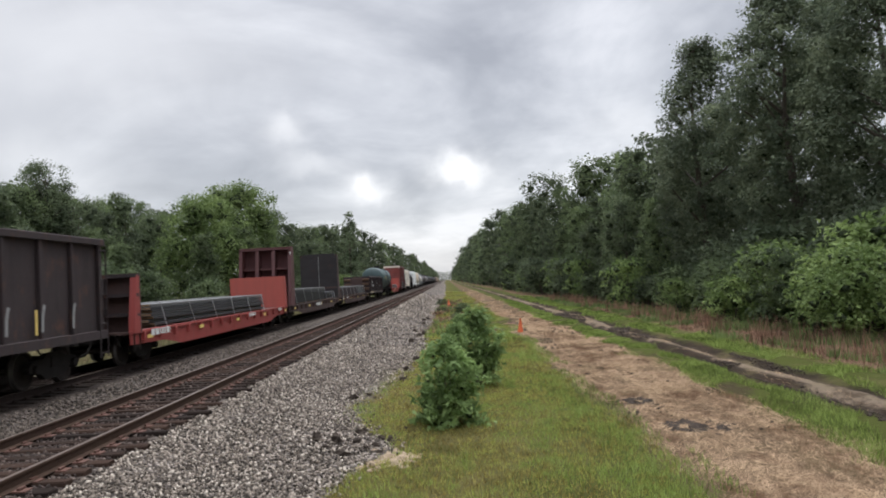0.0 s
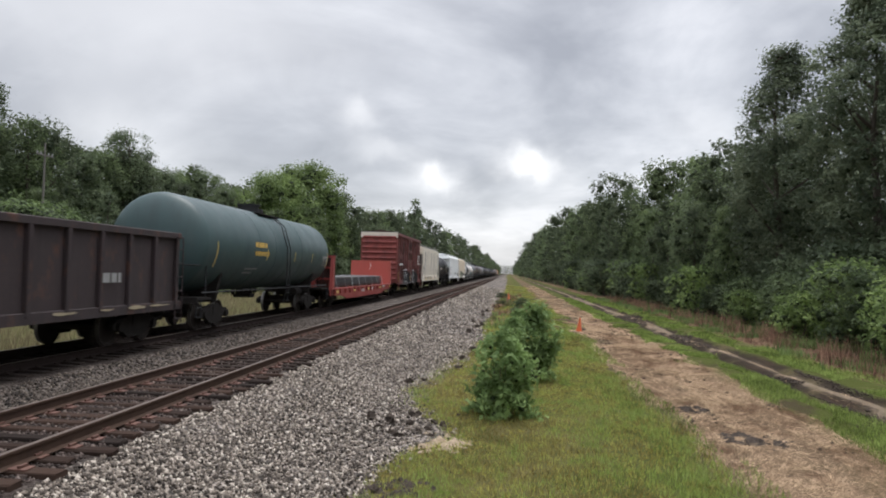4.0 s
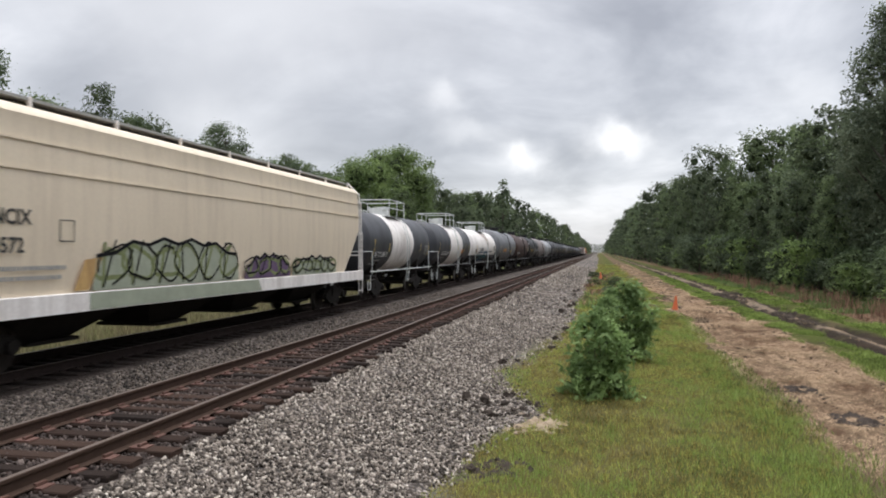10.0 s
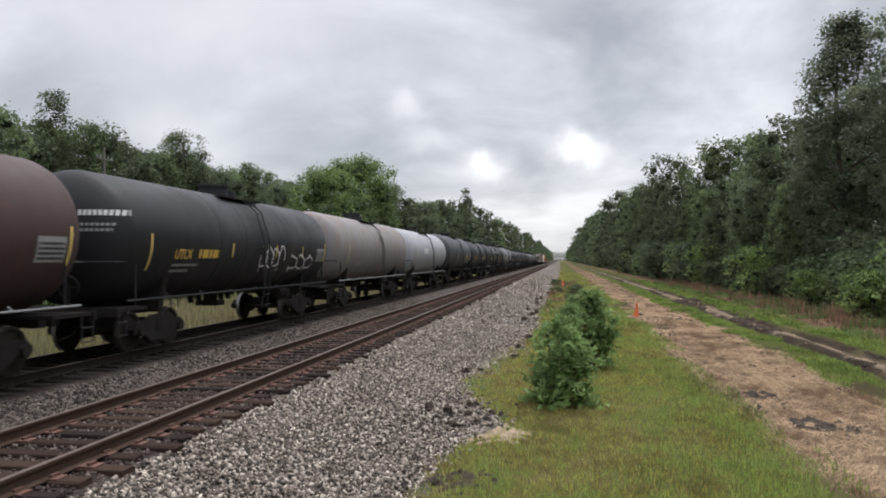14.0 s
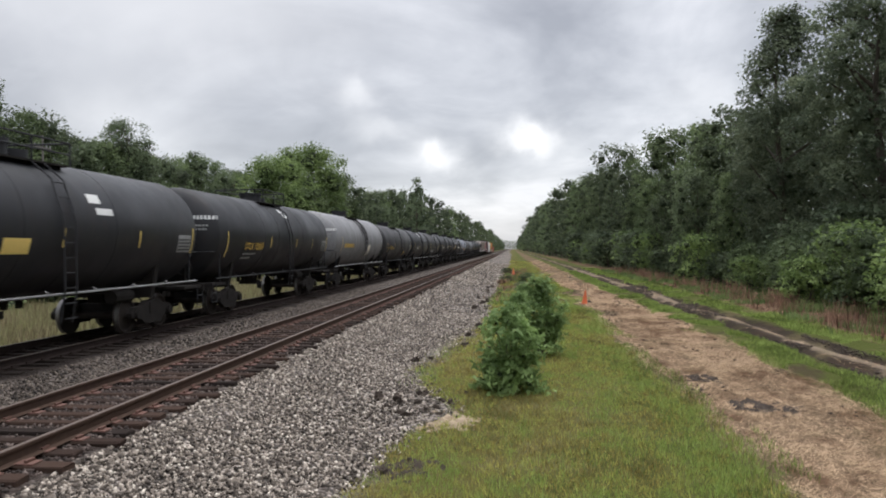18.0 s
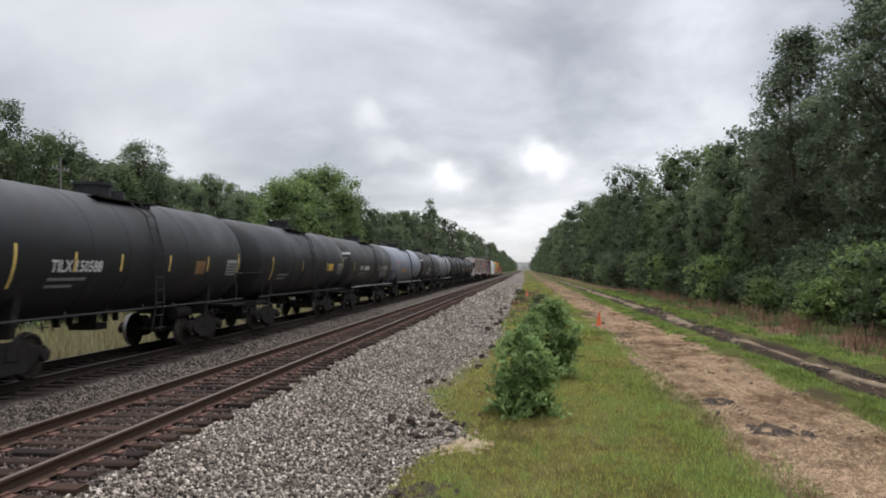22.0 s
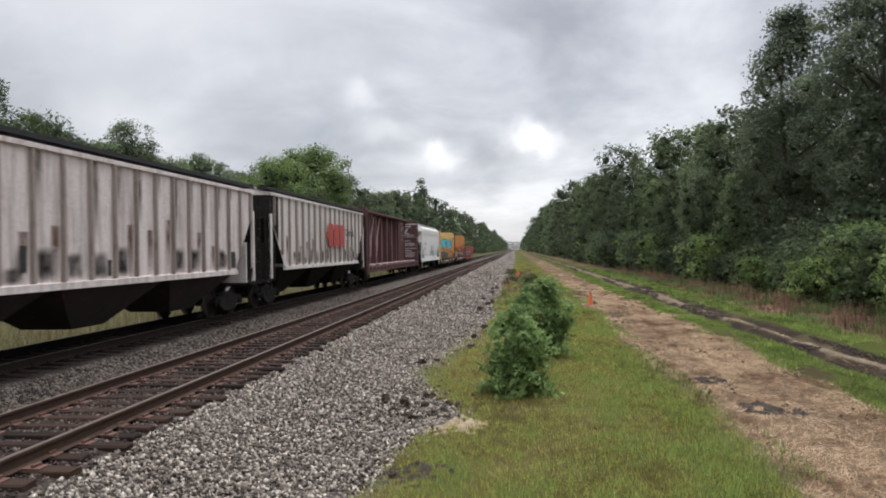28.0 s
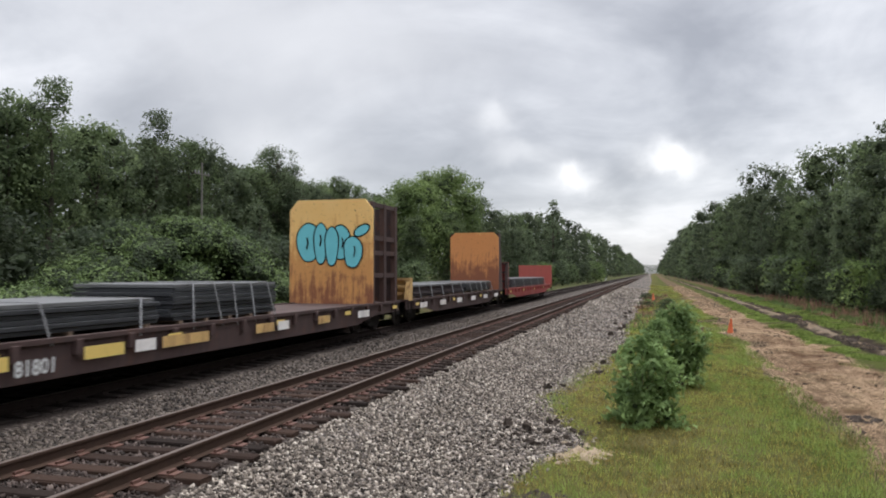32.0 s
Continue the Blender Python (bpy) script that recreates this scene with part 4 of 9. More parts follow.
def tank_car(start, end, label, base, radius=1.50, cz=2.62, bands=None, rail=None, rail_mat=None, marks="", mark_mat=None, mark_size=0.34, dress=0, mark_y=-4.0, mark_z=2.12, lower=None, strips=None, panels=()):
    car, half = car_base("tank_car", label, "tank car", start, end)
    rng = random.Random(int(start * 10))
    # shell: barrel with dished heads, seams where the plates meet; it overhangs the trucks
    depth, shell = 0.62, half + 0.45
    prof, slots = [], []
    for i in range(9):
        a = math.pi / 2 * i / 8
        prof.append((-shell + depth * (1 - math.cos(a)), radius * math.sin(a) if i else 0.001))
    cuts = sorted({-shell + depth + 0.001, shell - depth - 0.001, -0.36 * half, -0.12 * half, 0.12 * half, 0.36 * half, *[b * half for b in ([bands[0], bands[1]] if bands else [])]})
    body = []
    for y in cuts:
        body += [(y - 0.018, radius), (y - 0.012, radius + 0.006), (y + 0.012, radius + 0.006), (y + 0.018, radius)]
    prof = prof[:-1] + [(-shell + depth, radius)] + body[4:-4] + [(shell - depth, radius)]
    for i in range(7, -1, -1):
        a = math.pi / 2 * i / 8
        prof.append((shell - depth * (1 - math.cos(a)), radius * math.sin(a) if i else 0.001))
    mats = [base]
    if bands:
        mats.append(bands[2])
        slots = [1 if bands[0] * half <= 0.5 * (p[0] + q[0]) <= bands[1] * half else 0 for p, q in zip(prof, prof[1:])]
    g = Geo().lathe_y(prof, 48, 0, cz, slots or None)
    if lower:
        mats.append(lower)
        bm = bmesh.new()
        bm.from_mesh(g.mesh("tank", mats, True))
        bmesh.ops.bisect_plane(bm, geom=bm.verts[:] + bm.edges[:] + bm.faces[:], plane_co=(0, 0, cz - 0.66), plane_no=(0, 0, 1))
        for f in bm.faces:
            if f.calc_center_median().z < cz - 0.66:
                f.material_index = len(mats) - 1
        g = bpy.data.meshes.new("tank")
        for m in mats:
            g.materials.append(m)
        bm.to_mesh(g)
        bm.free()
    part("tank", g, mats, car, smooth=True)
    # stub sills, platforms and cradles at the ends
    for s in (-1, 1):
        g = Geo()
        a, b = sorted((s * (half - 2.9), s * (half + 0.12)))
        g.box(-0.2, 0.2, a, b, 0.78, 1.12)
        y0, y1 = sorted((s * (half - 0.75), s * (half + 0.48)))
        g.box(-1.42, 1.42, y0, y1, 1.0, 1.07)
        g.box(-1.48, 1.48, *sorted((s * (half + 0.42), s * (half + 0.49))), 0.90, 1.09)
        part("end_platform", g, M_STEEL, car)
        g = Geo()
        y = s * (half - 1.95)
        arc = [(radius * math.sin(t), cz - radius * math.cos(t)) for t in [k * 0.19 - 0.95 for k in range(11)]]
        g.prism_y([(-1.05, 0.86), (1.05, 0.86), *reversed(arc)], y - 0.1, y + 0.1)
        part("tank_cradle", g, M_STEEL, car)
        g = Geo()
        e = s * (half + 0.50)
        g.pipe([(1.38, e - s * 0.85, 1.1), (1.38, e - s * 0.85, 2.05), (1.30, e - s * 0.2, 2.05), (0.6, e, 2.05), (-0.6, e, 2.05), (-1.30, e - s * 0.2, 2.05), (-1.38, e - s * 0.85, 2.05), (-1.38, e - s * 0.85, 1.1)], 0.022, 6)
        part("end_handrail", g, rail_mat or P_RAIL_K, car)
        for x in (-1.44, 1.44):
            step = part("step", Geo().pipe([(x, e - s * 0.42, 1.06), (x, e - s * 0.42, 0.5), (x, e - s * 0.06, 0.5), (x, e - s * 0.06, 1.06)], 0.018, 5), rail_mat or P_RAIL_K, car)
            part("rung", Geo().rod((x, e - s * 0.42, 0.78), (x, e - s * 0.06, 0.78), 0.016, 5), rail_mat or P_RAIL_K, step)
    g = Geo()
    for x in (-1.43, 1.43):
        g.rod((x, -half - 0.05, 1.22), (x, half + 0.05, 1.22), 0.024, 6)
        for k in range(7):
            y = (-0.75 + 0.25 * k) * half
            g.rod((x, y, 1.22), (0.93 * x, y, 1.30), 0.014, 5)
    part("side_handrail", g, P_GALV if dress % 2 else (rail_mat or P_RAIL_K), car)
    # fittings on top
    top = cz + radius
    g = Geo()
    g.rod((0, 0.1, top - 0.06), (0, 0.1, top + 0.24), 0.42, 18)
    g.rod((0, 0.1, top + 0.24), (0, 0.1, top + 0.30), 0.46, 18)
    for k in range(8):
        a = k * 0.785
        g.rod((0.43 * math.cos(a), 0.1 + 0.43 * math.sin(a), top + 0.2), (0.43 * math.cos(a), 0.1 + 0.43 * math.sin(a), top + 0.36), 0.03, 5)
    part("manway", g, rail_mat or P_RAIL_K, car, smooth=True)
    g = Geo()
    g.rod((0, 1.0, top - 0.05), (0, 1.0, top + (0.42 if rail == "high" else 0.18)), 0.3, 14)
    part("valve_housing", g, rail_mat or P_RAIL_K, car, smooth=True)
    g = Geo()
    for x in (-0.9, 0.62):
        g.box(x, x + 0.28, -1.15, 1.55, top - 0.16, top - 0.12)
    for y in (-1.15, 1.27):
        g.box(-0.9, 0.9, y, y + 0.28, top - 0.16, top - 0.12)
    for x in (-0.8, 0.8):
        for y in (-1.0, 1.4):
            g.rod((x, y, top - 0.5), (x, y, top - 0.14), 0.025, 5)
    part("walkway", g, P_GALV if rail_mat is P_RAIL_W else M_STEEL, car)
    if rail:
        h = TANK_HALF_RAILS[rail]
        for x in (-0.95, 0.95):
            for y in (-1.15, 0.2, 1.55):
                part("railing_post", Geo().rod((x, y, top - 0.16), (x, y, top - 0.14 + h), 0.022, 6), rail_mat or P_RAIL_K, car)
            for z in (0.5 * h, h):
                part("railing_bar", Geo().rod((x, -1.15, top - 0.14 + z), (x, 1.55, top - 0.14 + z), 0.022, 6), rail_mat or P_RAIL_K, car)
        for y in (-1.15, 1.55):
            part("railing_bar", Geo().rod((-0.95, y, top - 0.14 + h), (0.95, y, top - 0.14 + h), 0.022, 6), rail_mat or P_RAIL_K, car)
    lx = radius + 0.08
    for x in (-lx, lx):
        g = Geo()
        for s in (-0.21, 0.21):
            g.pipe([(x * 0.93, 0.5 + s, 0.62), (x, 0.5 + s, 1.3), (x, 0.5 + s, cz + 0.1), (x * 0.83, 0.5 + s, cz + 0.98), (x * 0.55, 0.5 + s, top - 0.14)], 0.02, 5)
        rails = part("ladder", g, rail_mat or P_RAIL_K, car)
        for k in range(10):
            z = 0.72 + 0.31 * k
            xx = x if z < cz + 0.1 else x * math.sqrt(max(0.2, 1 - ((z - cz - 0.05) / (radius + 0.1)) ** 2))
            part("rung", Geo().rod((xx, 0.29, z), (xx, 0.71, z), 0.014, 5), rail_mat or P_RAIL_K, rails)
    g = Geo()
    g.rod((0, -0.1, cz - radius - 0.32), (0, -0.1, cz - radius + 0.1), 0.2, 12)
    g.box(-0.35, 0.35, -0.35, 0.15, cz - radius - 0.36, cz - radius - 0.2)
    part("bottom_outlet", g, M_STEEL, car)
    for k in range(6):
        part("skid_plate", Geo().box(-0.06, 0.06, -1.4 + 0.5 * k, -1.3 + 0.5 * k, cz - radius - 0.22, cz - radius + 0.05), M_STEEL, car)
    g = Geo()
    g.rod((0.75, half - 2.6, 0.95), (0.75, half - 3.5, 0.95), 0.17, 10)
    g.box(-0.6, 0.6, half - 3.4, half - 2.4, 1.0, 1.06)
    part("brake_reservoir", g, M_STEEL, car)
    g = Geo()
    for k in range(12):
        a, b = (0.5236 * (k + d) for d in (0, 1))
        g.rod((0.9 + 0.22 * math.cos(a), half + 0.44, 1.55 + 0.22 * math.sin(a)), (0.9 + 0.22 * math.cos(b), half + 0.44, 1.55 + 0.22 * math.sin(b)), 0.018, 5)
        if k % 4 == 0:
            g.rod((0.9, half + 0.44, 1.55), (0.9 + 0.22 * math.cos(a), half + 0.44, 1.55 + 0.22 * math.sin(a)), 0.014, 5)
    g.rod((0.9, half + 0.44, 1.1), (0.9, half + 0.44, 1.55), 0.03, 6)
    part("brake_wheel", g, M_STEEL, car)
    # strips, panels and lettering on the sides
    for k, y in enumerate(strips if strips is not None else [-half + 0.8, -0.26 * half, 0.22 * half, 0.58 * half]):
        low, high = (cz - 0.72, cz + 0.10) if k == 0 else (cz - 0.42, cz - 0.02)
        part("reflective_strip", round_patch(Geo(), y, y + 0.07, low, high, radius, cz), P_REFLECT, car)
    if strips is None or len(strips) > 1:
        part("reflective_strip", round_patch(Geo(), half - 0.36, half - 0.29, cz - 0.62, cz + 0.12, radius, cz), P_REFLECT, car)
    if dress % 3 != 1:
        part("data_panel", round_patch(Geo(), half - 1.25, half - 0.45, cz - 0.55, cz - 0.08, radius, cz), P_MARK_GREY, car, "grey stencilled data panel")
        bars(car, P_MARK_K, [(half - 1.2, cz - 0.5 + 0.09 * k, 0.7, 0.045) for k in range(4)], r=radius + 0.004, cz=cz)
    for y0, y1, z0, z1, mat, note in panels:
        part("panel", round_patch(Geo(), y0, y1, z0, z1, radius, cz), mat, car, note)
    if dress % 5 == 3:
        for k in range(2):
            part("data_panel", round_patch(Geo(), 0.05 * half + 0.15 * k, 0.05 * half + 0.5 + 0.15 * k, cz + 1.0 - 0.2 * k, cz + 1.15 - 0.2 * k, radius, cz), P_MARK_W, car, "white stencilled panel")
    if marks:
        part("reporting_mark", round_text(Geo(), marks, mark_size, mark_y, math.asin((cz - mark_z) / radius), radius, cz), mark_mat or P_MARK_W, car)
    bars(car, P_MARK_GREY, [(mark_y, mark_z - 0.18 - 0.14 * k, 1.3 - 0.4 * k, 0.06) for k in range(2)], r=radius, cz=cz)
    running_gear(car, half, 1.95)
    return car, half


def head_marks(car, half, r, cz, flag=None, depth=0.62):
    """Small stencils on the dished head that faces along the line, on its near side."""
    def put(x, z):
        q = min(0.98, math.hypot(x, z - cz) / r)
        return (x, -half - 0.45 + depth * (1 - math.sqrt(1 - q * q)) - 0.012, z)

    for k, (x0, x1, z, h) in enumerate(((0.34, 0.98, 0.46, 0.12), (0.38, 0.86, 0.24, 0.06), (0.38, 0.80, 0.12, 0.06))):
        g, x = Geo(), x0 * r
        while x < x1 * r - 0.02:
            w = min(0.07, x1 * r - x)
            g.add([put(x, cz + z), put(x + w, cz + z), put(x + w, cz + z + h), put(x, cz + z + h)], [(0, 1, 2, 3)])
            x += 0.1
        part("lettering", g, P_MARK_GREY if k else P_MARK_W, car)
    if flag:
        part("panel", Geo().add([put(a * r, cz + b) for a, b in ((0.42, 0.66), (0.66, 0.66), (0.66, 0.76), (0.42, 0.76))], [(0, 1, 2, 3)]), flag, car, "small red stencilled panel on the tank head")


def hopper_width(z, wide, top, shoulder=0.62):
    """Half width of a curve-sided hopper at a height."""
    roof = top - shoulder
    if z < roof:
        t = (z - 1.1) / (roof - 1.1)
        return wide * (0.955 + 0.045 * math.sin(math.pi * min(1, max(0, t)) * 0.9))
    t = min(1.0, (z - roof) / shoulder)
    return wide * 0.985 * math.sqrt(max(0.0, 1 - t ** 2.4)) if t < 1 else 0.0


def covered_hopper(start, end, label, base, sill_mat, top=4.62, wide=1.60, slope=1.7, ring_lines=True, bays=4, board_mat=None, frame_mat=None, cut=1.75, shoulder=0.62):
    car, half = car_base("covered_hopper", label, "hopper car", start, end)
    g = Geo()
    length = half - 0.55
    stations = [-length, -length + 0.02, -length + slope * 0.5, -length + slope, -0.33 * length, 0.0, 0.33 * length, length - slope, length - slope * 0.5, length - 0.02, length]
    m = 22
    for y in stations:
        d = length - abs(y)
        low = 1.08 + max(0.0, 1 - d / slope) * cut
        for i in range(2 * m + 1):
            u = abs(i - m) / m
            if u < 0.45:
                z = top - shoulder * (u / 0.45) ** 2
            else:
                z = top - shoulder - (top - shoulder - low) * (u - 0.45) / 0.55
            x = hopper_width(z, wide, top, shoulder) * (1 if u >= 0.45 else 1) if z < top - 1e-6 else 0.0
            g.v.append((x if i > m else -x, y, z))
    n = 2 * m + 1
    for j in range(len(stations) - 1):
        for i in range(n - 1):
            g.f.append((j * n + i, (j + 1) * n + i, (j + 1) * n + i + 1, j * n + i + 1))
            g.m.append(0)
        # the underside takes the darker slope sheet
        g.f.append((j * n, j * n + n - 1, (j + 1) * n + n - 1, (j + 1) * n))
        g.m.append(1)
    g.f.append(tuple(range(n)))
    g.m.append(0)
    g.f.append(tuple(len(g.v) - n + i for i in range(n - 1, -1, -1)))
    g.m.append(0)
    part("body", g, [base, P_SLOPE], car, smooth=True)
    if ring_lines:
        for z in (top - 0.72, top - 0.86, top - 1.0) if ring_lines == "ribs" else (top - 0.78, top - 1.25):
            for s in (-1, 1):
                w = hopper_width(z, wide, top, shoulder)
                part("side_rib", Geo().box(*sorted((s * (w - 0.01), s * (w + 0.022))), -length + 0.05, length - 0.05, z, z + 0.035), base, car)
    for s in (-1, 1):
        g = Geo()
        g.slab(*sorted((s * (wide - 0.10), s * (wide + 0.03))), -half + 0.05, half - 0.05, 0.98, 1.32, 0.015)
        part("side_sill", g, sill_mat, car)
        g = Geo()
        g.box(-wide, wide, *sorted((s * (half - 0.55), s * (half - 0.02))), 1.0, 1.08)
        g.box(-0.25, 0.25, *sorted((s * (half - 2.8), s * (half + 0.02))), 0.76, 1.04)
        part("end_platform", g, M_STEEL, car)
        g = Geo()
        e = s * (half - 0.08)
        for x in (-wide + 0.06, -0.5, 0.5, wide - 0.06):
            g.rod((x, e, 1.08), (x, e, top - 0.65), 0.03, 6)
        for z in (1.9, 2.7):
            g.rod((-wide + 0.06, e, z), (wide - 0.06, e, z), 0.022, 6)
        g.box(-wide + 0.03, wide - 0.03, *sorted((e, e - s * 0.5)), top - 0.7, top - 0.64)
        part("end_frame", g, frame_mat or sill_mat, car)
        ladder(car, wide - 0.0, s * (half - 0.30), 0.45, 2.75, frame_mat or sill_mat, 0.42)
        part("corner_post", Geo().pipe([(wide, s * (half - 0.5), 1.1), (wide, s * (half - 0.5), top - 0.4), (wide * 0.72, s * (half - 0.45), top + 0.02)], 0.03, 6), frame_mat or sill_mat, car)
        g = Geo()
        g.prism_y([(-1.2, 1.05), (1.2, 1.05), (1.3, 2.3), (-1.3, 2.3)], *sorted((s * (length - slope * 0.72), s * (length - slope * 0.66))))
        part("slope_brace", g, M_STEEL, car)
    span = 2 * (length - slope) / bays
    for k in range(bays):
        y = -(length - slope) + span * (k + 0.5)
        g = Geo()
        a, b = span * 0.47, span * 0.16
        v = [(-1.35, y - a, 1.1), (1.35, y - a, 1.1), (1.35, y + a, 1.1), (-1.35, y + a, 1.1), (-0.55, y - b, 0.42), (0.55, y - b, 0.42), (0.55, y + b, 0.42), (-0.55, y + b, 0.42)]
        g.add(v, [(0, 1, 5, 4), (1, 2, 6, 5), (2, 3, 7, 6), (3, 0, 4, 7), (4, 5, 6, 7), (3, 2, 1, 0)])
        g.box(-0.75, 0.75, y - b - 0.05, y + b + 0.05, 0.36, 0.43)
        part("discharge_bay", g, M_STEEL, car)
    board = board_mat or P_GALV
    for s in (-1, 1):
        g = Geo()
        x0, x1 = sorted((s * (0.72), s * (1.20)))
        g.box(x0, x1, -length, length, top - 0.02, top + 0.03)
        part("running_board", g, board, car)
        for k in range(9):
            y = -length + 0.1 + (2 * length - 0.26) / 8 * k
            part("board_bracket", Geo().box(*sorted((s * 1.16, s * 1.22)), y, y + 0.06, top - 0.42, top + 0.04), sill_mat, car)
    g = Geo()
    g.box(-0.42, 0.42, -length + 0.3, length - 0.3, top - 0.02, top + 0.10)
    part("roof_hatch", g, base, car)
    running_gear(car, half, 1.85)
    return car, half, wide, length


def ribbed_hopper(start, end, label, base, top=4.2, ribs=15, bays=3, rib_mat=None, bay_mat=None, end_mat=None):
    car, half = car_base("covered_hopper", label, "hopper car", start, end)
    length, w, foot = half - 0.72, 1.52, 1.5
    g = Geo()
    poly = [(-length, top), (-length, 3.46), (-length + 1.7, foot), (length - 1.7, foot), (length, 3.46), (length, top)]
    g.prism_x(poly, -w, w)
    part("body", g, base, car)
    g = Geo()
    g.prism_y([(-w - 0.06, top - 0.1), (w + 0.06, top - 0.1), (w + 0.06, top), (0.6, top + 0.16), (-0.6, top + 0.16), (-w - 0.06, top)], -length - 0.05, length + 0.05)
    part("roof", g, base, car)
    for k in range(ribs):
        y = -length + 0.35 + (2 * length - 0.7) * k / (ribs - 1)
        low = foot + max(0.0, 1 - (length - abs(y)) / 1.7) * (3.46 - foot)
        for s in (-1, 1):
            part("side_rib", Geo().prism_y([(s * w, low), (s * (w + 0.09), low + 0.05), (s * (w + 0.09), top - 0.12), (s * w, top - 0.1)], y - 0.035, y + 0.035), rib_mat or base, car)
            stain = random.Random(k * 2 + s)
            for y0, y1, z0, z1, mat in ((y + 0.05, y + 0.4, top - stain.uniform(0.5, 2.0), top - 0.12, S_RUN), (y - 0.42, y - 0.05, low + 0.03, low + stain.uniform(0.4, 1.5), S_RUST), (y + 0.05, y + 0.8, low + 0.03, low + stain.uniform(0.3, 0.8), S_SOOT)):
                if stain.random() < 0.75 and abs(y1) < length - 0.3 and low < 1.6:
                    part("dirt_streak", Geo().outline([(y0, z0), (y1, z0), (y1, z1), (y0, z1)], s * (w + 0.006)), mat, car)
    for s in (-1, 1):
        e = s * length
        part("slope_sheet", Geo().prism_x([(e, 3.45), (e - s * 1.72, 1.48), (e - s * 1.80, 1.40), (e + s * 0.02, 3.36)], -w + 0.02, w - 0.02), end_mat or P_SLOPE, car)
        part("end_sheet", Geo().slab(-w + 0.06, w - 0.02, *sorted((e - s * 0.62, e - s * 0.56)), 1.06, 2.42, 0.01), end_mat or base, car)
        if end_mat:
            part("end_panel", Geo().box(-w, w, *sorted((e, e + s * 0.03)), 3.42, top - 0.05), end_mat, car, "black end panel")
        part("walkway_rail", Geo().box(*sorted((s * 1.10, s * 1.50)), -length - 0.2, length + 0.2, top + 0.10, top + 0.20), P_RAIL_K, car, "black grating along the roof's edge")
        part("corner_post", Geo().slab(*sorted((s * (w - 0.05), s * (w + 0.05))), -length - 0.05, -length + 0.10, 1.1, 3.5, 0.01), base, car)
        part("corner_post", Geo().slab(*sorted((s * (w - 0.05), s * (w + 0.05))), length - 0.10, length + 0.05, 1.1, 3.5, 0.01), base, car)
    for s in (-1, 1):
        g = Geo()
        g.slab(*sorted((s * (w - 0.05), s * (w + 0.08))), -length + 1.65, length - 1.65, foot - 0.12, foot + 0.03, 0.012)
        part("side_sill", g, base, car)
        g = Geo()
        g.box(-w, w, *sorted((s * (half - 0.9), s * (half - 0.02))), 0.98, 1.06)
        g.box(-0.25, 0.25, *sorted((s * (half - 3.2), s * (half + 0.02))), 0.76, 1.0)
        for x in (-w, -0.45, 0.45, w):
            g.rod((x, s * (half - 0.1), 1.02), (x, s * (half - 0.1), top - 0.2), 0.035, 6)
        for x in (-w, w):
            g.rod((x, s * (half - 1.1), 1.02), (x, s * (half - 0.2), 2.6), 0.035, 6)
        part("end_frame", g, M_STEEL, car)
        ladder(car, w + 0.04, s * (half - 0.28), 0.5, top - 0.15, end_mat or M_STEEL, 0.42)
        g = Geo()
        g.box(*sorted((s * 0.3, s * 0.75)), -length, length, top + 0.2, top + 0.24)
        part("running_board", g, P_GALV, car)
    span = 2 * (length - 1.35) / bays
    for k in range(bays):
        y = -(length - 1.35) + span * (k + 0.5)
        a, b = span * 0.5, span * 0.14
        v = [(-1.45, y - a, foot), (1.45, y - a, foot), (1.45, y + a, foot), (-1.45, y + a, foot), (-0.6, y - b, 0.40), (0.6, y - b, 0.40), (0.6, y + b, 0.40), (-0.6, y + b, 0.40)]
        part("discharge_bay", Geo().add(v, [(0, 1, 5, 4), (1, 2, 6, 5), (2, 3, 7, 6), (3, 0, 4, 7), (4, 5, 6, 7), (3, 2, 1, 0)]), bay_mat or M_STEEL, car)
    running_gear(car, half, 1.85)
    return car, half, w, length


def bulkhead(car, y, s, height, face, back, wide=1.45, thick=0.55, braces=3, round_top=False, low=0.98, inner=None):
    """An end wall of a flatcar; s points outward along the car."""
    g = Geo()
    if round_top:
        poly = [(-wide, low), (wide, low), (wide, height - 0.3), (wide - 0.3, height), (-wide + 0.3, height), (-wide, height - 0.3)]
    else:
        poly = [(-wide, low), (wide, low), (wide, height), (-wide, height)]
    g.prism_y(poly, *sorted((y, y - s * 0.07)))
    wall = part("bulkhead", g, face, car)
    for x in [-wide + 0.09 + (2 * wide - 0.18) * k / (braces) for k in range(braces + 1)]:
        g = Geo()
        g.prism_x([(y, low), (y + s * thick, low), (y + s * thick * 0.45, height - 0.05), (y, height - 0.05)], x - 0.09, x + 0.09)
        part("bulkhead_post", g, inner if inner and abs(x) < wide - 0.2 else back, wall)
    for k in range(3):
        z = low + (height - low) * (0.3 + 0.33 * k)
        g = Geo()
        g.box(-wide, wide, *sorted((y, y + s * thick * 0.5)), z - 0.05, z + 0.05)
        part("bulkhead_rail", g, inner or back, wall)
    return wall


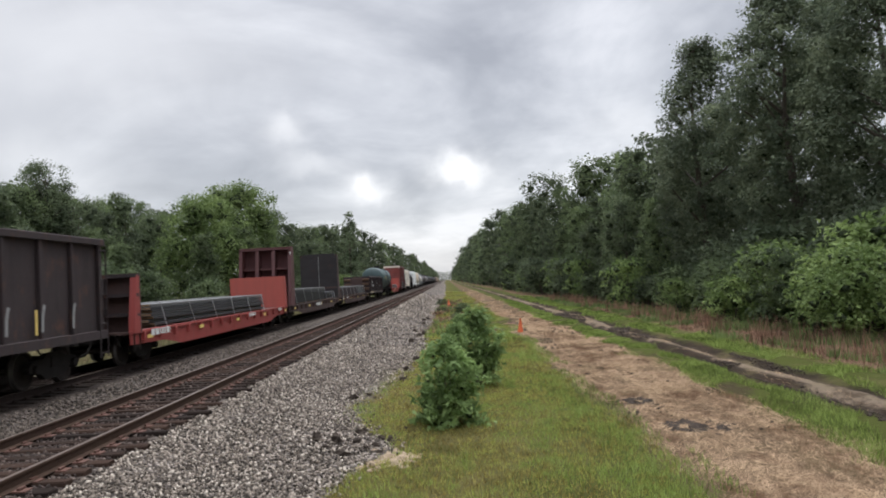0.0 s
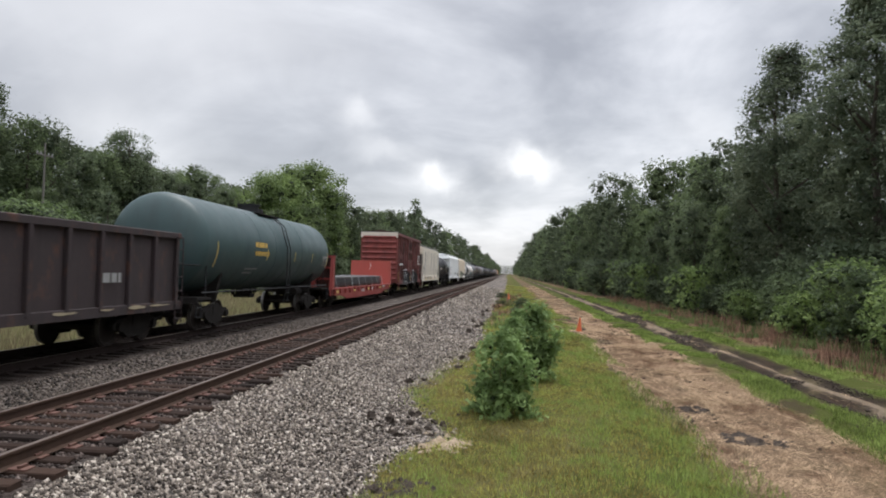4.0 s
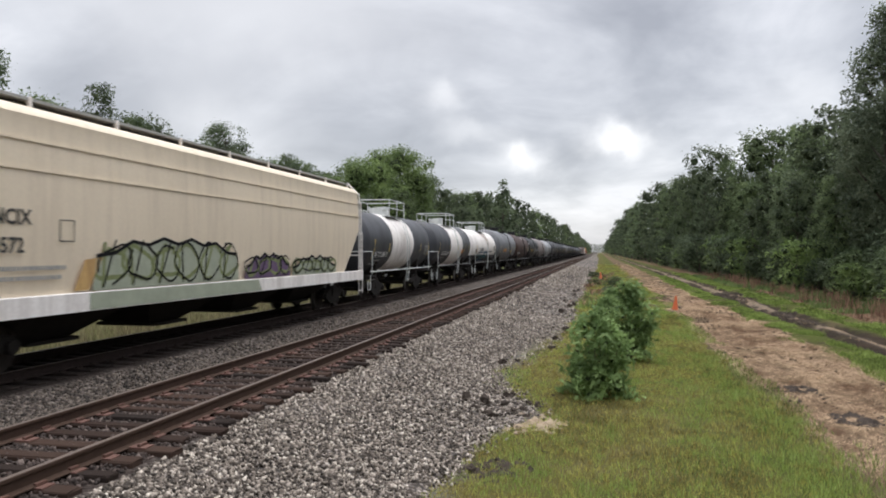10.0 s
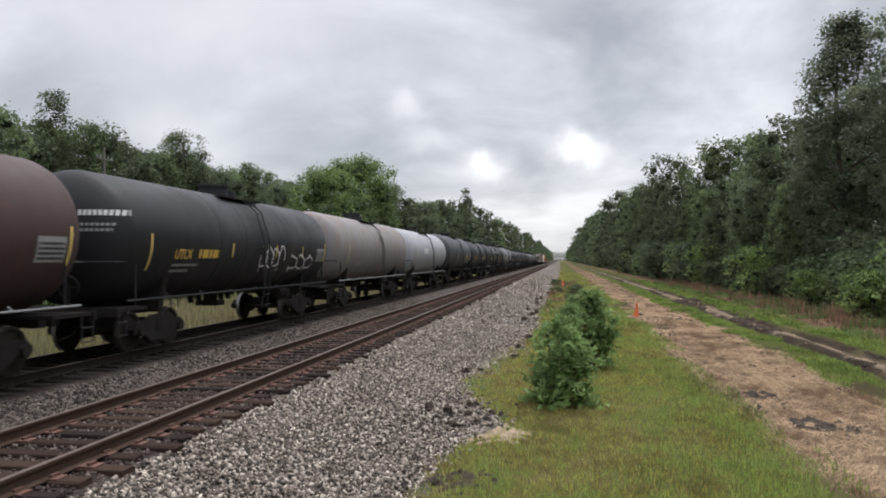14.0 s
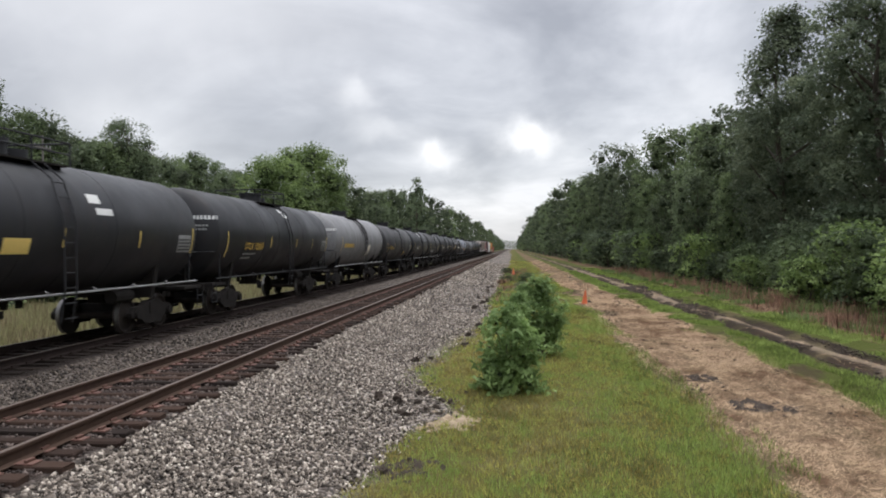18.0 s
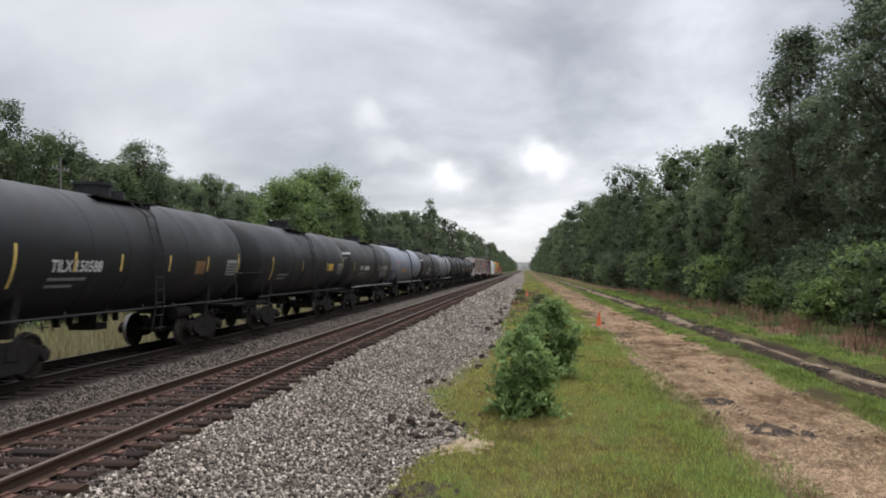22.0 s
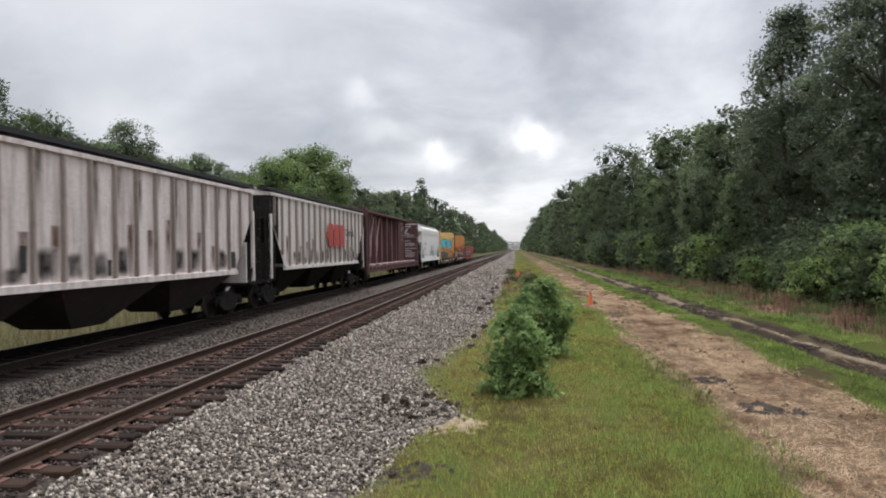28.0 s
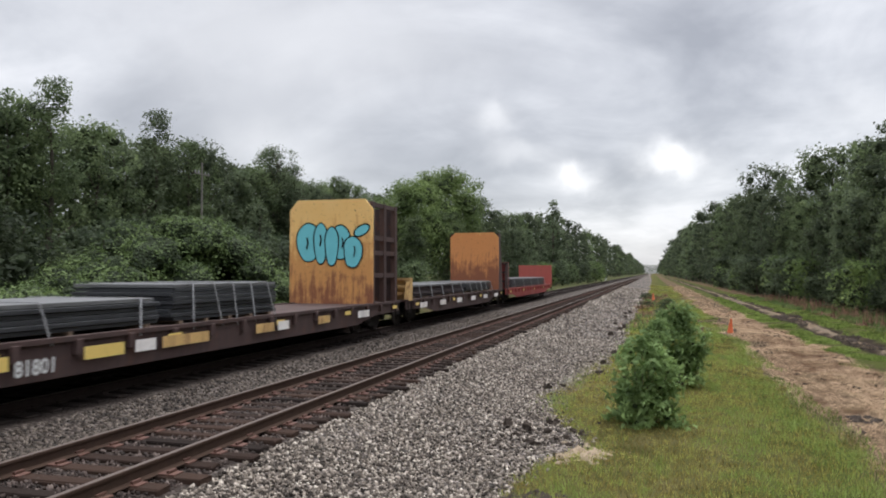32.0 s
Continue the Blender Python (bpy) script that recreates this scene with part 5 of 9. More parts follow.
def flatcar(start, end, label, deck_mat, sill_mat, ends=(None, None), end_mats=None, deck=1.0, stripes=True, name="bulkhead_flatcar"):
    """ends: heights of the bulkhead at the near and far end (None: no wall)."""
    car, half = car_base(name, label, "flatcar", start, end)
    g = Geo()
    g.box(-1.42, 1.42, -half, half, deck - 0.07, deck)
    part("deck", g, deck_mat, car)
    for s in (-1, 1):
        g = Geo()
        poly = [(-half, deck - 0.02), (half, deck - 0.02), (half, deck - 0.36), (half - 2.6, deck - 0.40), (half - 4.2, deck - 0.62), (-half + 4.2, deck - 0.62), (-half + 2.6, deck - 0.40), (-half, deck - 0.36)]
        g.prism_x(poly, *sorted((s * 1.40, s * 1.46)))
        g.box(*sorted((s * 1.38, s * 1.52)), -half, half, deck - 0.05, deck + 0.03)
        part("side_sill", g, sill_mat, car)
        count = int(half * 2 / 1.3)
        for k in range(count):
            y = -half + 0.8 + (2 * half - 1.6) * k / (count - 1)
            part("stake_pocket", Geo().slab(*sorted((s * 1.46, s * 1.56)), y - 0.08, y + 0.08, deck - 0.28, deck - 0.02, 0.01), sill_mat, car)
        if stripes and s > 0:
            for k in range(max(3, count // 3)):
                y = -half + 0.9 + (2 * half - 1.9) * k / max(2, count // 3 - 1)
                part("reflective_strip", Geo().outline([(y, deck - 0.24), (y + 0.45, deck - 0.24), (y + 0.45, deck - 0.12), (y, deck - 0.12)], 1.566), P_REFLECT, car)
    g = Geo()
    g.box(-0.32, 0.32, -half, half, 0.70, deck - 0.07)
    for k in range(9):
        y = -half + 1.2 + (2 * half - 2.4) * k / 8
        g.box(-1.4, 1.4, y - 0.08, y + 0.08, deck - 0.34, deck - 0.07)
    part("center_sill", g, M_STEEL, car)
    for h, s, mats in zip(ends, (-1, 1), end_mats or (None, None)):
        if h:
            bulkhead(car, s * (half - (1.35 if h > 3 else 0.5)), s, h, *mats[:2], wide=1.53, thick=1.2 if h > 3 else 0.45, round_top=len(mats) > 2 and mats[2] == 1, inner=mats[2] if len(mats) > 2 and mats[2] != 1 else None)
    for s in (-1, 1):
        ladder(car, 1.50, s * (half - 0.3), 0.45, deck, M_STEEL, 0.4, name="step")
    running_gear(car, half, 1.75)
    return car, half


def plate_stack(car_mid, y0, y1, z0, layers, thick, label, mat=None, top_mat=None, wide=1.22, straps=5, rng_seed=1, name="steel_plate_stack", rusty_end=False):
    """Flat load on bearers, held down by straps; it rides with the train."""
    rng = random.Random(rng_seed)
    mid, half = (y0 + y1) / 2, (y1 - y0) / 2
    load = thing(name, label, "steel load", "flatcar loads", at=(FAR_TRACK, car_mid + mid, 0))
    TRAIN.append((load, car_mid + mid))
    for k in range(5):
        y = -half + 0.4 + (2 * half - 0.8) * k / 4
        part("bearer", Geo().box(-wide, wide, y - 0.06, y + 0.06, z0, z0 + 0.08), P_WOODLOAD, load)
    z = z0 + 0.08
    for k in range(layers):
        d, e = rng.uniform(-0.06, 0.06), rng.uniform(-0.12, 0.12)
        last = k == layers - 1
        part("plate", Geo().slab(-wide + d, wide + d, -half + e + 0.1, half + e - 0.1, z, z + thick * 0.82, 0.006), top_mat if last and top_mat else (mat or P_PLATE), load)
        if rusty_end:
            part("sheared_edge", Geo().box(-wide + d + 0.01, wide + d - 0.01, -half + e + 0.092, -half + e + 0.098, z + 0.006, z + thick * 0.76), P_EDGE, load, "tan rusty sheared plate edge")
        z += thick
    for k in range(straps):
        y = -half + 0.7 + (2 * half - 1.4) * k / max(1, straps - 1)
        g = Geo()
        lean = rng.uniform(-0.25, 0.25)
        for s in (-1, 1):
            g.pipe([(s * (wide + 0.075), y, z + 0.005), (s * 1.47, y + lean, z0 - 0.1)], 0.017, 5)
        g.box(-wide - 0.08, wide + 0.08, y - 0.022, y + 0.022, z - 0.004, z + 0.012)
        part("strap", g, P_STRAP, load)
    return load

# ---- the cars, from the first in view to the last ----


def side_place(x):
    return lambda y, z: (x, y, z)


def round_place(r, cz):
    def put(y, z):
        a = math.asin(max(-0.98, min(0.98, (z - cz) / r)))
        return ((r + 0.014) * math.cos(a), y, cz + (r + 0.014) * math.sin(a))
    return put


def open_hopper():
    car, half = car_base("open_hopper", "rust-black open-top steel hopper car with ribbed sides", "hopper car", 3.6, 20.3)
    g = Geo()
    g.prism_x([(-half + 0.2, 3.55), (-half + 0.2, 1.2), (half - 0.2, 1.2), (half - 0.2, 3.55)], -1.5, 1.5)
    part("body", g, P_RUSTBLACK, car)
    for k in range(12):
        y = -half + 0.35 + (2 * half - 0.7) * k / 11
        for s in (-1, 1):
            part("side_rib", Geo().slab(*sorted((s * 1.5, s * 1.6)), y - 0.07, y + 0.07, 1.15, 3.45, 0.015), P_RUSTBLACK, car)
    for s in (-1, 1):
        part("top_rail", Geo().slab(*sorted((s * 1.44, s * 1.64)), -half + 0.15, half - 0.15, 3.42, 3.58, 0.02), P_RUSTBLACK, car)
        part("side_sill", Geo().slab(*sorted((s * 1.46, s * 1.62)), -half + 0.05, half - 0.05, 0.98, 1.2, 0.015), P_RUSTBLACK, car)
        ladder(car, 1.62, s * (half - 0.3), 0.5, 3.4, P_RUSTBLACK)
    part("ballast_load", Geo().prism_y([(-1.4, 3.4), (1.4, 3.4), (0.6, 3.7), (-0.6, 3.7)], -half + 0.5, half - 0.5), M_BALLAST, car, "heap of dark stone")
    for k in range(3):
        y = half - 1.9 - 1.4 * k
        part("chalk_scuff", stroke(Geo(), [(y, 1.35), (y + 0.02, 1.7), (y + 0.1, 1.95)], 0.10, side_place(1.612)), P_MARK_GREY, car)
    part("reflective_strip", Geo().outline([(half - 3.6, 1.3), (half - 3.5, 1.3), (half - 3.5, 1.85), (half - 3.6, 1.85)], 1.612), P_REFLECT, car)
    running_gear(car, half, 1.8)


open_hopper()

c, h = flatcar(22.1, 43.4, "red bulkhead flatcar loaded with banded steel plate", P_DECK, P_RED, (2.72, 2.72), ((P_DECK, P_RED, P_RUSTBLACK), (P_SALMON, P_RED)))
plate_stack(32.75, -8.6, 6.2, 1.0, 7, 0.10, "stack of dark steel plates strapped to a red flatcar", top_mat=P_PLATETOP, straps=6, rng_seed=2, rusty_end=True)
bars(c, P_MARK_W, [(-h + 1.2, 0.82, 1.6, 0.2), (2.0, 0.84, 1.2, 0.16), (h - 2.6, 0.86, 0.7, 0.14)], x=1.568)

c, h = flatcar(44.2, 65.0, "dark red bulkhead flatcar with a tall black far wall", P_DECK, P_DECK, (4.5, 4.7), ((P_MAROON, P_MAROON), (P_SOOT, P_DECK, 1)))
plate_stack(54.6, -8.8, 4.0, 1.0, 8, 0.11, "stack of black steel plates strapped to a flatcar", top_mat=P_PLATETOP, rng_seed=3)
plate_stack(54.6, 4.6, 8.6, 1.0, 5, 0.10, "short stack of black steel plates strapped to a flatcar", straps=3, rng_seed=4)
bars(c, P_MARK_W, [(-h + 0.02, 4.0, 0.5, 0.12), (-2.0, 0.72, 2.2, 0.2)], x=1.568)
for k in range(9):
    wide = 1.50 if k < 8 else 1.24
    part("wall_plank", Geo().slab(-wide, wide, h - 1.448, h - 1.421, 1.02 + 0.405 * k, 1.405 + 0.405 * k, 0.006), P_SOOT, c)
for k in range(30):
    part("chain_link", Geo().box(-0.022, 0.022, h - 1.475, h - 1.45, 1.25 + 0.108 * k, 1.325 + 0.108 * k), P_MARK_GREY, c)
part("wall_rail", Geo().slab(-1.5, 1.45, h - 1.47, h - 1.449, 1.80, 1.95, 0.005), P_DECK, c, "dusty worn rail across the wall")

c, h = flatcar(65.6, 87.8, "brown flatcar with weathered yellow reflectors and no end walls", P_DECK, P_DECK, name="flatcar")
plate_stack(76.7, -9.6, 2.4, 1.0, 8, 0.10, "stack of brown steel plates on timber bearers", mat=P_RUSTBLACK, top_mat=P_PLATETOP, rng_seed=5, rusty_end=True)
plate_stack(76.7, 3.0, 9.0, 1.0, 8, 0.10, "stack of dark steel plates strapped to a brown flatcar", top_mat=P_PLATETOP, straps=4, rng_seed=6)
bars(c, P_MARK_W, [(-h + 0.6, 0.80, 0.4, 0.22), (-h + 3, 0.82, 1.4, 0.14)], x=1.568)
r5 = random.Random(22)
for y in (-9.6, -8.3, -6.6, -5.6, -2.9, -1.7, 0.9, 3.1, 5.3, 6.8, 8.4, 9.7):
    wide = r5.uniform(0.35, 0.9)
    ring = [(y + wide * 0.5 * math.cos(0.628 * i) * r5.uniform(0.7, 1.2), 0.82 + 0.16 * math.sin(0.628 * i) * r5.uniform(0.6, 1.1)) for i in range(10)]
    part("rust_patch", Geo().outline(ring, 1.464), P_FRESHRUST, c, "orange-red patch of rust on the side sill")


def gondola():
    car, half = car_base("gondola", "rusty dark brown gondola car with ribbed sides", "gondola car", 89.5, 107.2)
    for s in (-1, 1):
        part("side_wall", Geo().slab(*sorted((s * 1.38, s * 1.44)), -half + 0.25, half - 0.25, 1.05, 2.85, 0.01), P_RUSTBLACK, car)
        part("top_rail", Geo().slab(*sorted((s * 1.34, s * 1.54)), -half + 0.2, half - 0.2, 2.76, 2.92, 0.02), P_RUSTBLACK, car)
        part("side_sill", Geo().slab(*sorted((s * 1.38, s * 1.52)), -half + 0.1, half - 0.1, 0.82, 1.05, 0.015), P_RUSTBLACK, car)
        for k in range(14):
            y = -half + 0.4 + (2 * half - 0.8) * k / 13
            part("side_rib", Geo().slab(*sorted((s * 1.44, s * 1.54)), y - 0.07, y + 0.07, 0.95, 2.78, 0.015), P_RUSTBLACK, car)
        wall = part("end_wall", Geo().slab(-1.4, 1.4, *sorted((s * (half - 0.3), s * (half - 0.24))), 1.0, 2.9, 0.01), P_RUSTBLACK, car)
        for z in (1.45, 1.98, 2.5):
            for x0, x1 in ((-1.42, -0.72), (0.72, 1.42)):
                part("end_rib", Geo().prism_x([(s * (half - 0.24), z - 0.15), (s * (half - 0.08), z - 0.06), (s * (half - 0.08), z + 0.08), (s * (half - 0.24), z + 0.15)], x0, x1), P_TANWEAR, wall, "tan worn corner rib")
        part("end_plate", Geo().slab(-0.70, 0.70, *sorted((s * (half - 0.24), s * (half - 0.10))), 1.02, 2.7, 0.02), P_DECK, wall)
        ladder(car, 1.56, s * (half - 0.35), 0.45, 2.8, P_RUSTBLACK)
    part("floor", Geo().box(-1.38, 1.38, -half + 0.3, half - 0.3, 0.95, 1.05), P_RUSTBLACK, car)
    part("center_sill", Geo().box(-0.3, 0.3, -half, half, 0.68, 0.95), M_STEEL, car)
    part("scrap_load", Geo().prism_y([(-1.35, 1.05), (1.35, 1.05), (1.1, 2.5), (0.1, 2.8), (-1.1, 2.5)], -half + 0.5, half - 0.6), P_RUSTBLACK, car, "rusty brown load inside")
    bars(car, P_MARK_GREY, [(-half + 2.6, 2.1, 1.3, 0.24), (-half + 2.6, 1.65, 2.4, 0.24), (-half + 9.3, 1.8, 0.3, 0.5), (-half + 13.4, 1.6, 0.8, 0.22)], x=1.552)
    r5 = random.Random(21)
    for y in (-8.7, -7.7, -6.9, -6.1, -5.3, -4.5, -2.2, 0.4, 3.1, 4.8, 6.2, 7.4):
        wide, tall = r5.uniform(0.6, 1.25), r5.uniform(0.10, 0.26) if y < -4 else r5.uniform(0.05, 0.12)
        ring = [(y + wide * 0.5 * math.cos(0.628 * i) * r5.uniform(0.7, 1.25), 0.98 + tall * 0.5 * math.sin(0.628 * i) * r5.uniform(0.3, 1.5)) for i in range(10)]
        part("paint_patch", Geo().outline(ring, 1.548), P_OLDCREAM, car, "torn patch of cream paint")
    running_gear(car, half, 1.75)


gondola()
tank_car(108.8, 124.4, "dark green tank car, clean paint, with yellow lettering", P_GREEN, 1.55, 2.72, rail=None, marks="", dress=0)
bars(TRAIN[-1][0], P_MARK_Y, [(-3.4, 2.75, 1.3, 0.18), (-3.4, 2.45, 1.6, 0.16)], r=1.55, cz=2.72)

c, h = flatcar(125.4, 145.3, "bright red bulkhead flatcar loaded with banded black steel plate", P_SALMON, P_RED, (2.75, 2.75), ((P_DECK, P_RED), (P_SALMON, P_RED)))
plate_stack(135.35, -9.0, 7.2, 1.0, 6, 0.09, "stack of black steel plates with pale straps on a red flatcar", top_mat=P_PLATETOP, straps=8, rng_seed=7)
bars(c, P_MARK_W, [(-2.0, 0.70, 0.8, 0.16), (1.4, 0.72, 0.4, 0.2), (h - 4.2, 0.8, 0.8, 0.16)], x=1.568)
part("scratches", stroke(stroke(Geo(), [(-0.1, 2.1), (0.0, 2.5)], 0.03, lambda y, z: (y, h - 0.58, z)), [(0.05, 2.3), (-0.05, 2.6)], 0.03, lambda y, z: (y, h - 0.58, z)), P_MARK_W, c)


def boxcar():
    car, half = car_base("boxcar", "weathered oxide-red boxcar with a pale roof band and sprayed graffiti", "boxcar", 148.3, 164.2)
    eave, low = 5.12, 0.92
    g = Geo()
    g.box(-1.52, 1.52, -half + 0.18, half - 0.18, low + 0.1, eave)
    part("body", g, P_OXIDE, car)
    g = Geo()
    g.prism_y([(-1.6, eave - 0.08), (1.6, eave - 0.08), (1.6, eave + 0.02), (0, eave + 0.2), (-1.6, eave + 0.02)], -half + 0.08, half - 0.08)
    roof = part("roof", g, P_DECK, car, "rust-brown sheet roof")
    for k in range(13):
        y = -half + 0.5 + (2 * half - 1.0) * k / 12
        part("roof_seam", Geo().prism_y([(-1.6, eave + 0.02), (1.6, eave + 0.02), (0, eave + 0.25)], y - 0.04, y + 0.04), P_DECK, roof)
    for s in (-1, 1):
        for y in (-7.5, -6.6, -5.45, -4.3, -3.2, -2.1, 2.3, 3.5, 4.7, 5.9, 7.0):
            g = Geo()
            g.prism_y([(s * 1.52, low + 0.3), (s * 1.59, low + 0.36), (s * 1.59, eave - 0.3), (s * 1.52, eave - 0.24)], y - 0.055, y + 0.055)
            part("side_rib", g, P_OXIDE, car)
        for y0, y1, z0, z1 in ((-6.5, -5.5, 3.3, 4.9), (-5.4, -4.35, 3.1, 4.85), (-4.25, -3.25, 3.5, 4.9), (-3.15, -2.15, 3.3, 4.9), (-7.45, -6.65, 3.6, 4.9), (2.35, 3.4, 3.4, 4.85), (3.6, 4.6, 3.6, 4.85),
                               (-6.4, -5.5, 2.2, 3.2), (-5.4, -4.4, 2.3, 3.3), (-3.1, -2.2, 2.2, 3.0), (2.4, 3.4, 2.2, 3.1), (4.8, 5.8, 3.4, 4.7), (-7.4, -2.0, 1.2, 2.6), (2.0, 7.0, 1.2, 2.6)):
            part("soot_stain", Geo().outline([(y0, z0), (y1, z0), (y1, z1), (y0, z1)], s * 1.5245), S_SOOT, car)
        part("side_sill", Geo().slab(*sorted((s * 1.47, s * 1.62)), -half + 0.1, half - 0.1, low, low + 0.28, 0.015), P_OXIDE, car)
        part("eave_rail", Geo().slab(*sorted((s * 1.50, s * 1.62)), -half + 0.1, half - 0.1, eave - 0.22, eave - 0.04, 0.015), P_OXIDE, car)
    door = part("door", Geo().slab(1.53, 1.60, -1.92, 1.31, low + 0.16, eave - 0.24, 0.02), P_OXIDE, car)
    for y in (-1.86, -0.28, 1.25):
        part("door_rib", Geo().slab(1.60, 1.635, y - 0.05, y + 0.05, (3.02 if y == -0.28 else low + 0.2), (3.74 if y == -0.28 else eave - 0.3), 0.01), P_OXIDE, door)
    for z in (1.5, 2.98, 3.76, 4.74):
        part("door_rail", Geo().slab(1.60, 1.64, -1.86, 1.25, z - 0.04, z + 0.04, 0.01), P_OXIDE, door)
    for y in (-1.0, 0.45):
        part("lock_bar", Geo().rod((1.67, y, low + 0.2), (1.67, y, eave - 0.3), 0.025, 6), P_OXIDE, door)
    part("door_handle", Geo().slab(1.64, 1.70, -1.05, 0.3, 2.40, 2.47, 0.01), P_TANWEAR, door, "pale worn door handle bar")
    for y0, y1, z0, z1 in ((-1.8, 1.2, 3.8, 4.7), (-1.7, -0.4, 2.9, 3.75), (-0.2, 1.2, 2.9, 3.7), (-1.8, 1.2, 1.0, 1.5)):
        part("soot_stain", Geo().outline([(y0, z0), (y1, z0), (y1, z1), (y0, z1)], 1.603), S_SOOT, door)
    part("placard", Geo().slab(1.64, 1.655, -0.35, -0.05, 1.55, 2.3, 0.004), P_TANWEAR, door)
    part("placard", Geo().slab(1.655, 1.665, -0.55, -0.38, 1.15, 1.55, 0.003), P_REFLECT, door, "yellow tag")
    for s in (-1, 1):
        wall = part("end_wall", Geo().box(-1.5, 1.5, *sorted((s * (half - 0.2), s * (half - 0.1))), low + 0.1, eave), P_OXIDE_END, car)
        for k in range(9):
            z = low + 0.42 + 0.43 * k
            part("end_rib", Geo().prism_x([(s * (half - 0.1), z - 0.14), (s * (half + 0.02), z - 0.02), (s * (half - 0.1), z + 0.12)], -1.38, 1.38), P_OXIDE_END, wall)
        part("roof_end_band", Geo().box(-1.54, 1.54, *sorted((s * (half - 0.12), s * (half - 0.06))), eave - 0.42, eave + 0.04), P_HOPPER, wall, "cream painted band under the roof")
        ladder(car, 1.66, s * (half - 0.34), 0.45, 2.5, P_OXIDE)
        ladder(car, -0.1 if s > 0 else 0.9, s * (half + 0.05), 1.0, 2.6, P_OXIDE, 0.5, "x")
        part("end_platform", Geo().box(-0.9, 0.9, *sorted((s * (half - 0.1), s * (half + 0.32))), 0.98, 1.03), P_GALV, car)
        part("reflective_strip", Geo().outline([(s * (half - 0.2) - 0.05, 1.0), (s * (half - 0.2) + 0.05, 1.0), (s * (half - 0.2) + 0.05, 1.95), (s * (half - 0.2) - 0.05, 1.95)], 1.626), P_REFLECT, car)
    part("center_sill", Geo().box(-0.3, 0.3, -half, half, 0.66, low + 0.1), M_STEEL, car)
    # the painted emblem near the far end and stencils
    place = side_place(1.612)
    g = Geo()
    y, z = 5.2, 2.95
    stroke(g, [(y, z), (y, z + 0.55), (y + 0.8, z + 0.55), (y + 0.8, z), (y, z)], 0.12, place)
    stroke(g, [(y + 1.02, z), (y + 1.1, z + 0.55), (y + 1.68, z + 0.55), (y + 1.76, z)], 0.12, place)
    part("emblem", g, P_MARK_W, car, "white line emblem")
    bars(car, P_MARK_W, [(5.2, 2.68, 1.8, 0.16)], x=1.612)
    bars(car, P_MARK_W, [(-7.2, 2.45, 0.9, 0.2), (-6.1, 2.47, 0.9, 0.2)], x=1.612)
    bars(car, P_MARK_GREY, [(-half + 0.7, 1.85, 0.5, 0.06), (-half + 0.7, 1.72, 0.6, 0.06), (-half + 2.2, 1.8, 0.4, 0.06), (half - 2.6, 2.1, 0.7, 0.05), (half - 2.6, 1.9, 0.6, 0.05)], x=1.612)
    rng = random.Random(5)
    for a in (-5.4, -0.35):
        foot = [(a, 0.94), (a + 4.4, 0.94), (a + 5.6, 0.94)]
        edge = [(a + 5.75, 1.5), (a + 5.2, 1.95), (a + 4.6, 1.75), (a + 4.1, 2.05), (a + 3.3, 1.85), (a + 2.9, 2.12), (a + 2.1, 2.0), (a + 1.5, 2.2), (a + 0.9, 2.05), (a + 0.55, 1.4)]
        part("graffiti", Geo().outline(foot[:1] + foot[1:] + edge, 1.645), P_SPRAY_K, car, "black sprayed fill")
        for line in ([(0.0, 0.86), (0.25, 1.05), (0.45, 1.5), (0.62, 1.95), (1.1, 2.1), (1.35, 2.02)], [(1.35, 2.02), (1.2, 1.5), (1.3, 0.95), (1.5, 1.2), (1.45, 0.9)],
                     [(1.75, 1.05), (1.62, 1.4), (1.72, 1.85), (2.0, 2.2), (2.3, 2.1), (2.85, 2.2), (2.7, 1.7), (2.25, 1.72), (2.2, 1.55), (2.6, 1.5), (2.55, 1.1), (2.9, 0.95)], [(2.15, 1.1), (1.75, 1.05), (2.1, 0.88), (2.7, 0.9)]):
            part("graffiti", stroke(Geo(), [(a + p, q + 0.04 * rng.uniform(-1, 1)) for p, q in line], 0.075, side_place(1.650)), P_SPRAY_W, car, "white sprayed outlines")
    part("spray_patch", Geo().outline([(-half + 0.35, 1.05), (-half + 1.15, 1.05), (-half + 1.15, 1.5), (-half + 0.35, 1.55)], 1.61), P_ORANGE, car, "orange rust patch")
    running_gear(car, half, 1.9)


boxcar()


def hopper_marks(car, x, lines, mat, rows=(), grime=()):
    for text, size, y, z in lines:
        part("reporting_mark", flat_text(Geo(), text, size, y, z, x), mat, car)
    if rows:
        bars(car, P_MARK_GREY, list(rows), x=x)


c, h, w, l = covered_hopper(166.0, 184.8, "pale grey covered hopper with dirty streaks and curved sides", P_HOPPER, P_HOPPER, 4.74, 1.60, 0.85, True, 4, P_RAIL_K, None, 2.75, 0.22)
part("spray_patch", Geo().outline([(-7.85, 2.16), (-6.5, 2.16), (-6.5, 2.95), (-7.85, 2.95)], 1.611), paint("fresh_grey_patch", (0.69, 0.645, 0.56), (0.4, 0.35, 0.29), 0.3, 0.3, 0.0), c, "cooler grey patch behind the lettering")
hopper_marks(c, 1.614, [("MWCX", 0.30, -7.72, 2.62), ("480274", 0.30, -7.78, 2.22)], P_MARK_K, [(-7.75, 1.95, 0.7, 0.08), (-7.75, 1.8, 0.5, 0.08)])
part("roundel", Geo().outline([(7.83 + 0.34 * math.cos(k * 0.2618), 3.07 + 0.42 * math.sin(k * 0.2618)) for k in range(24)], 1.615), P_WHITE, c, "pale round painted patch")
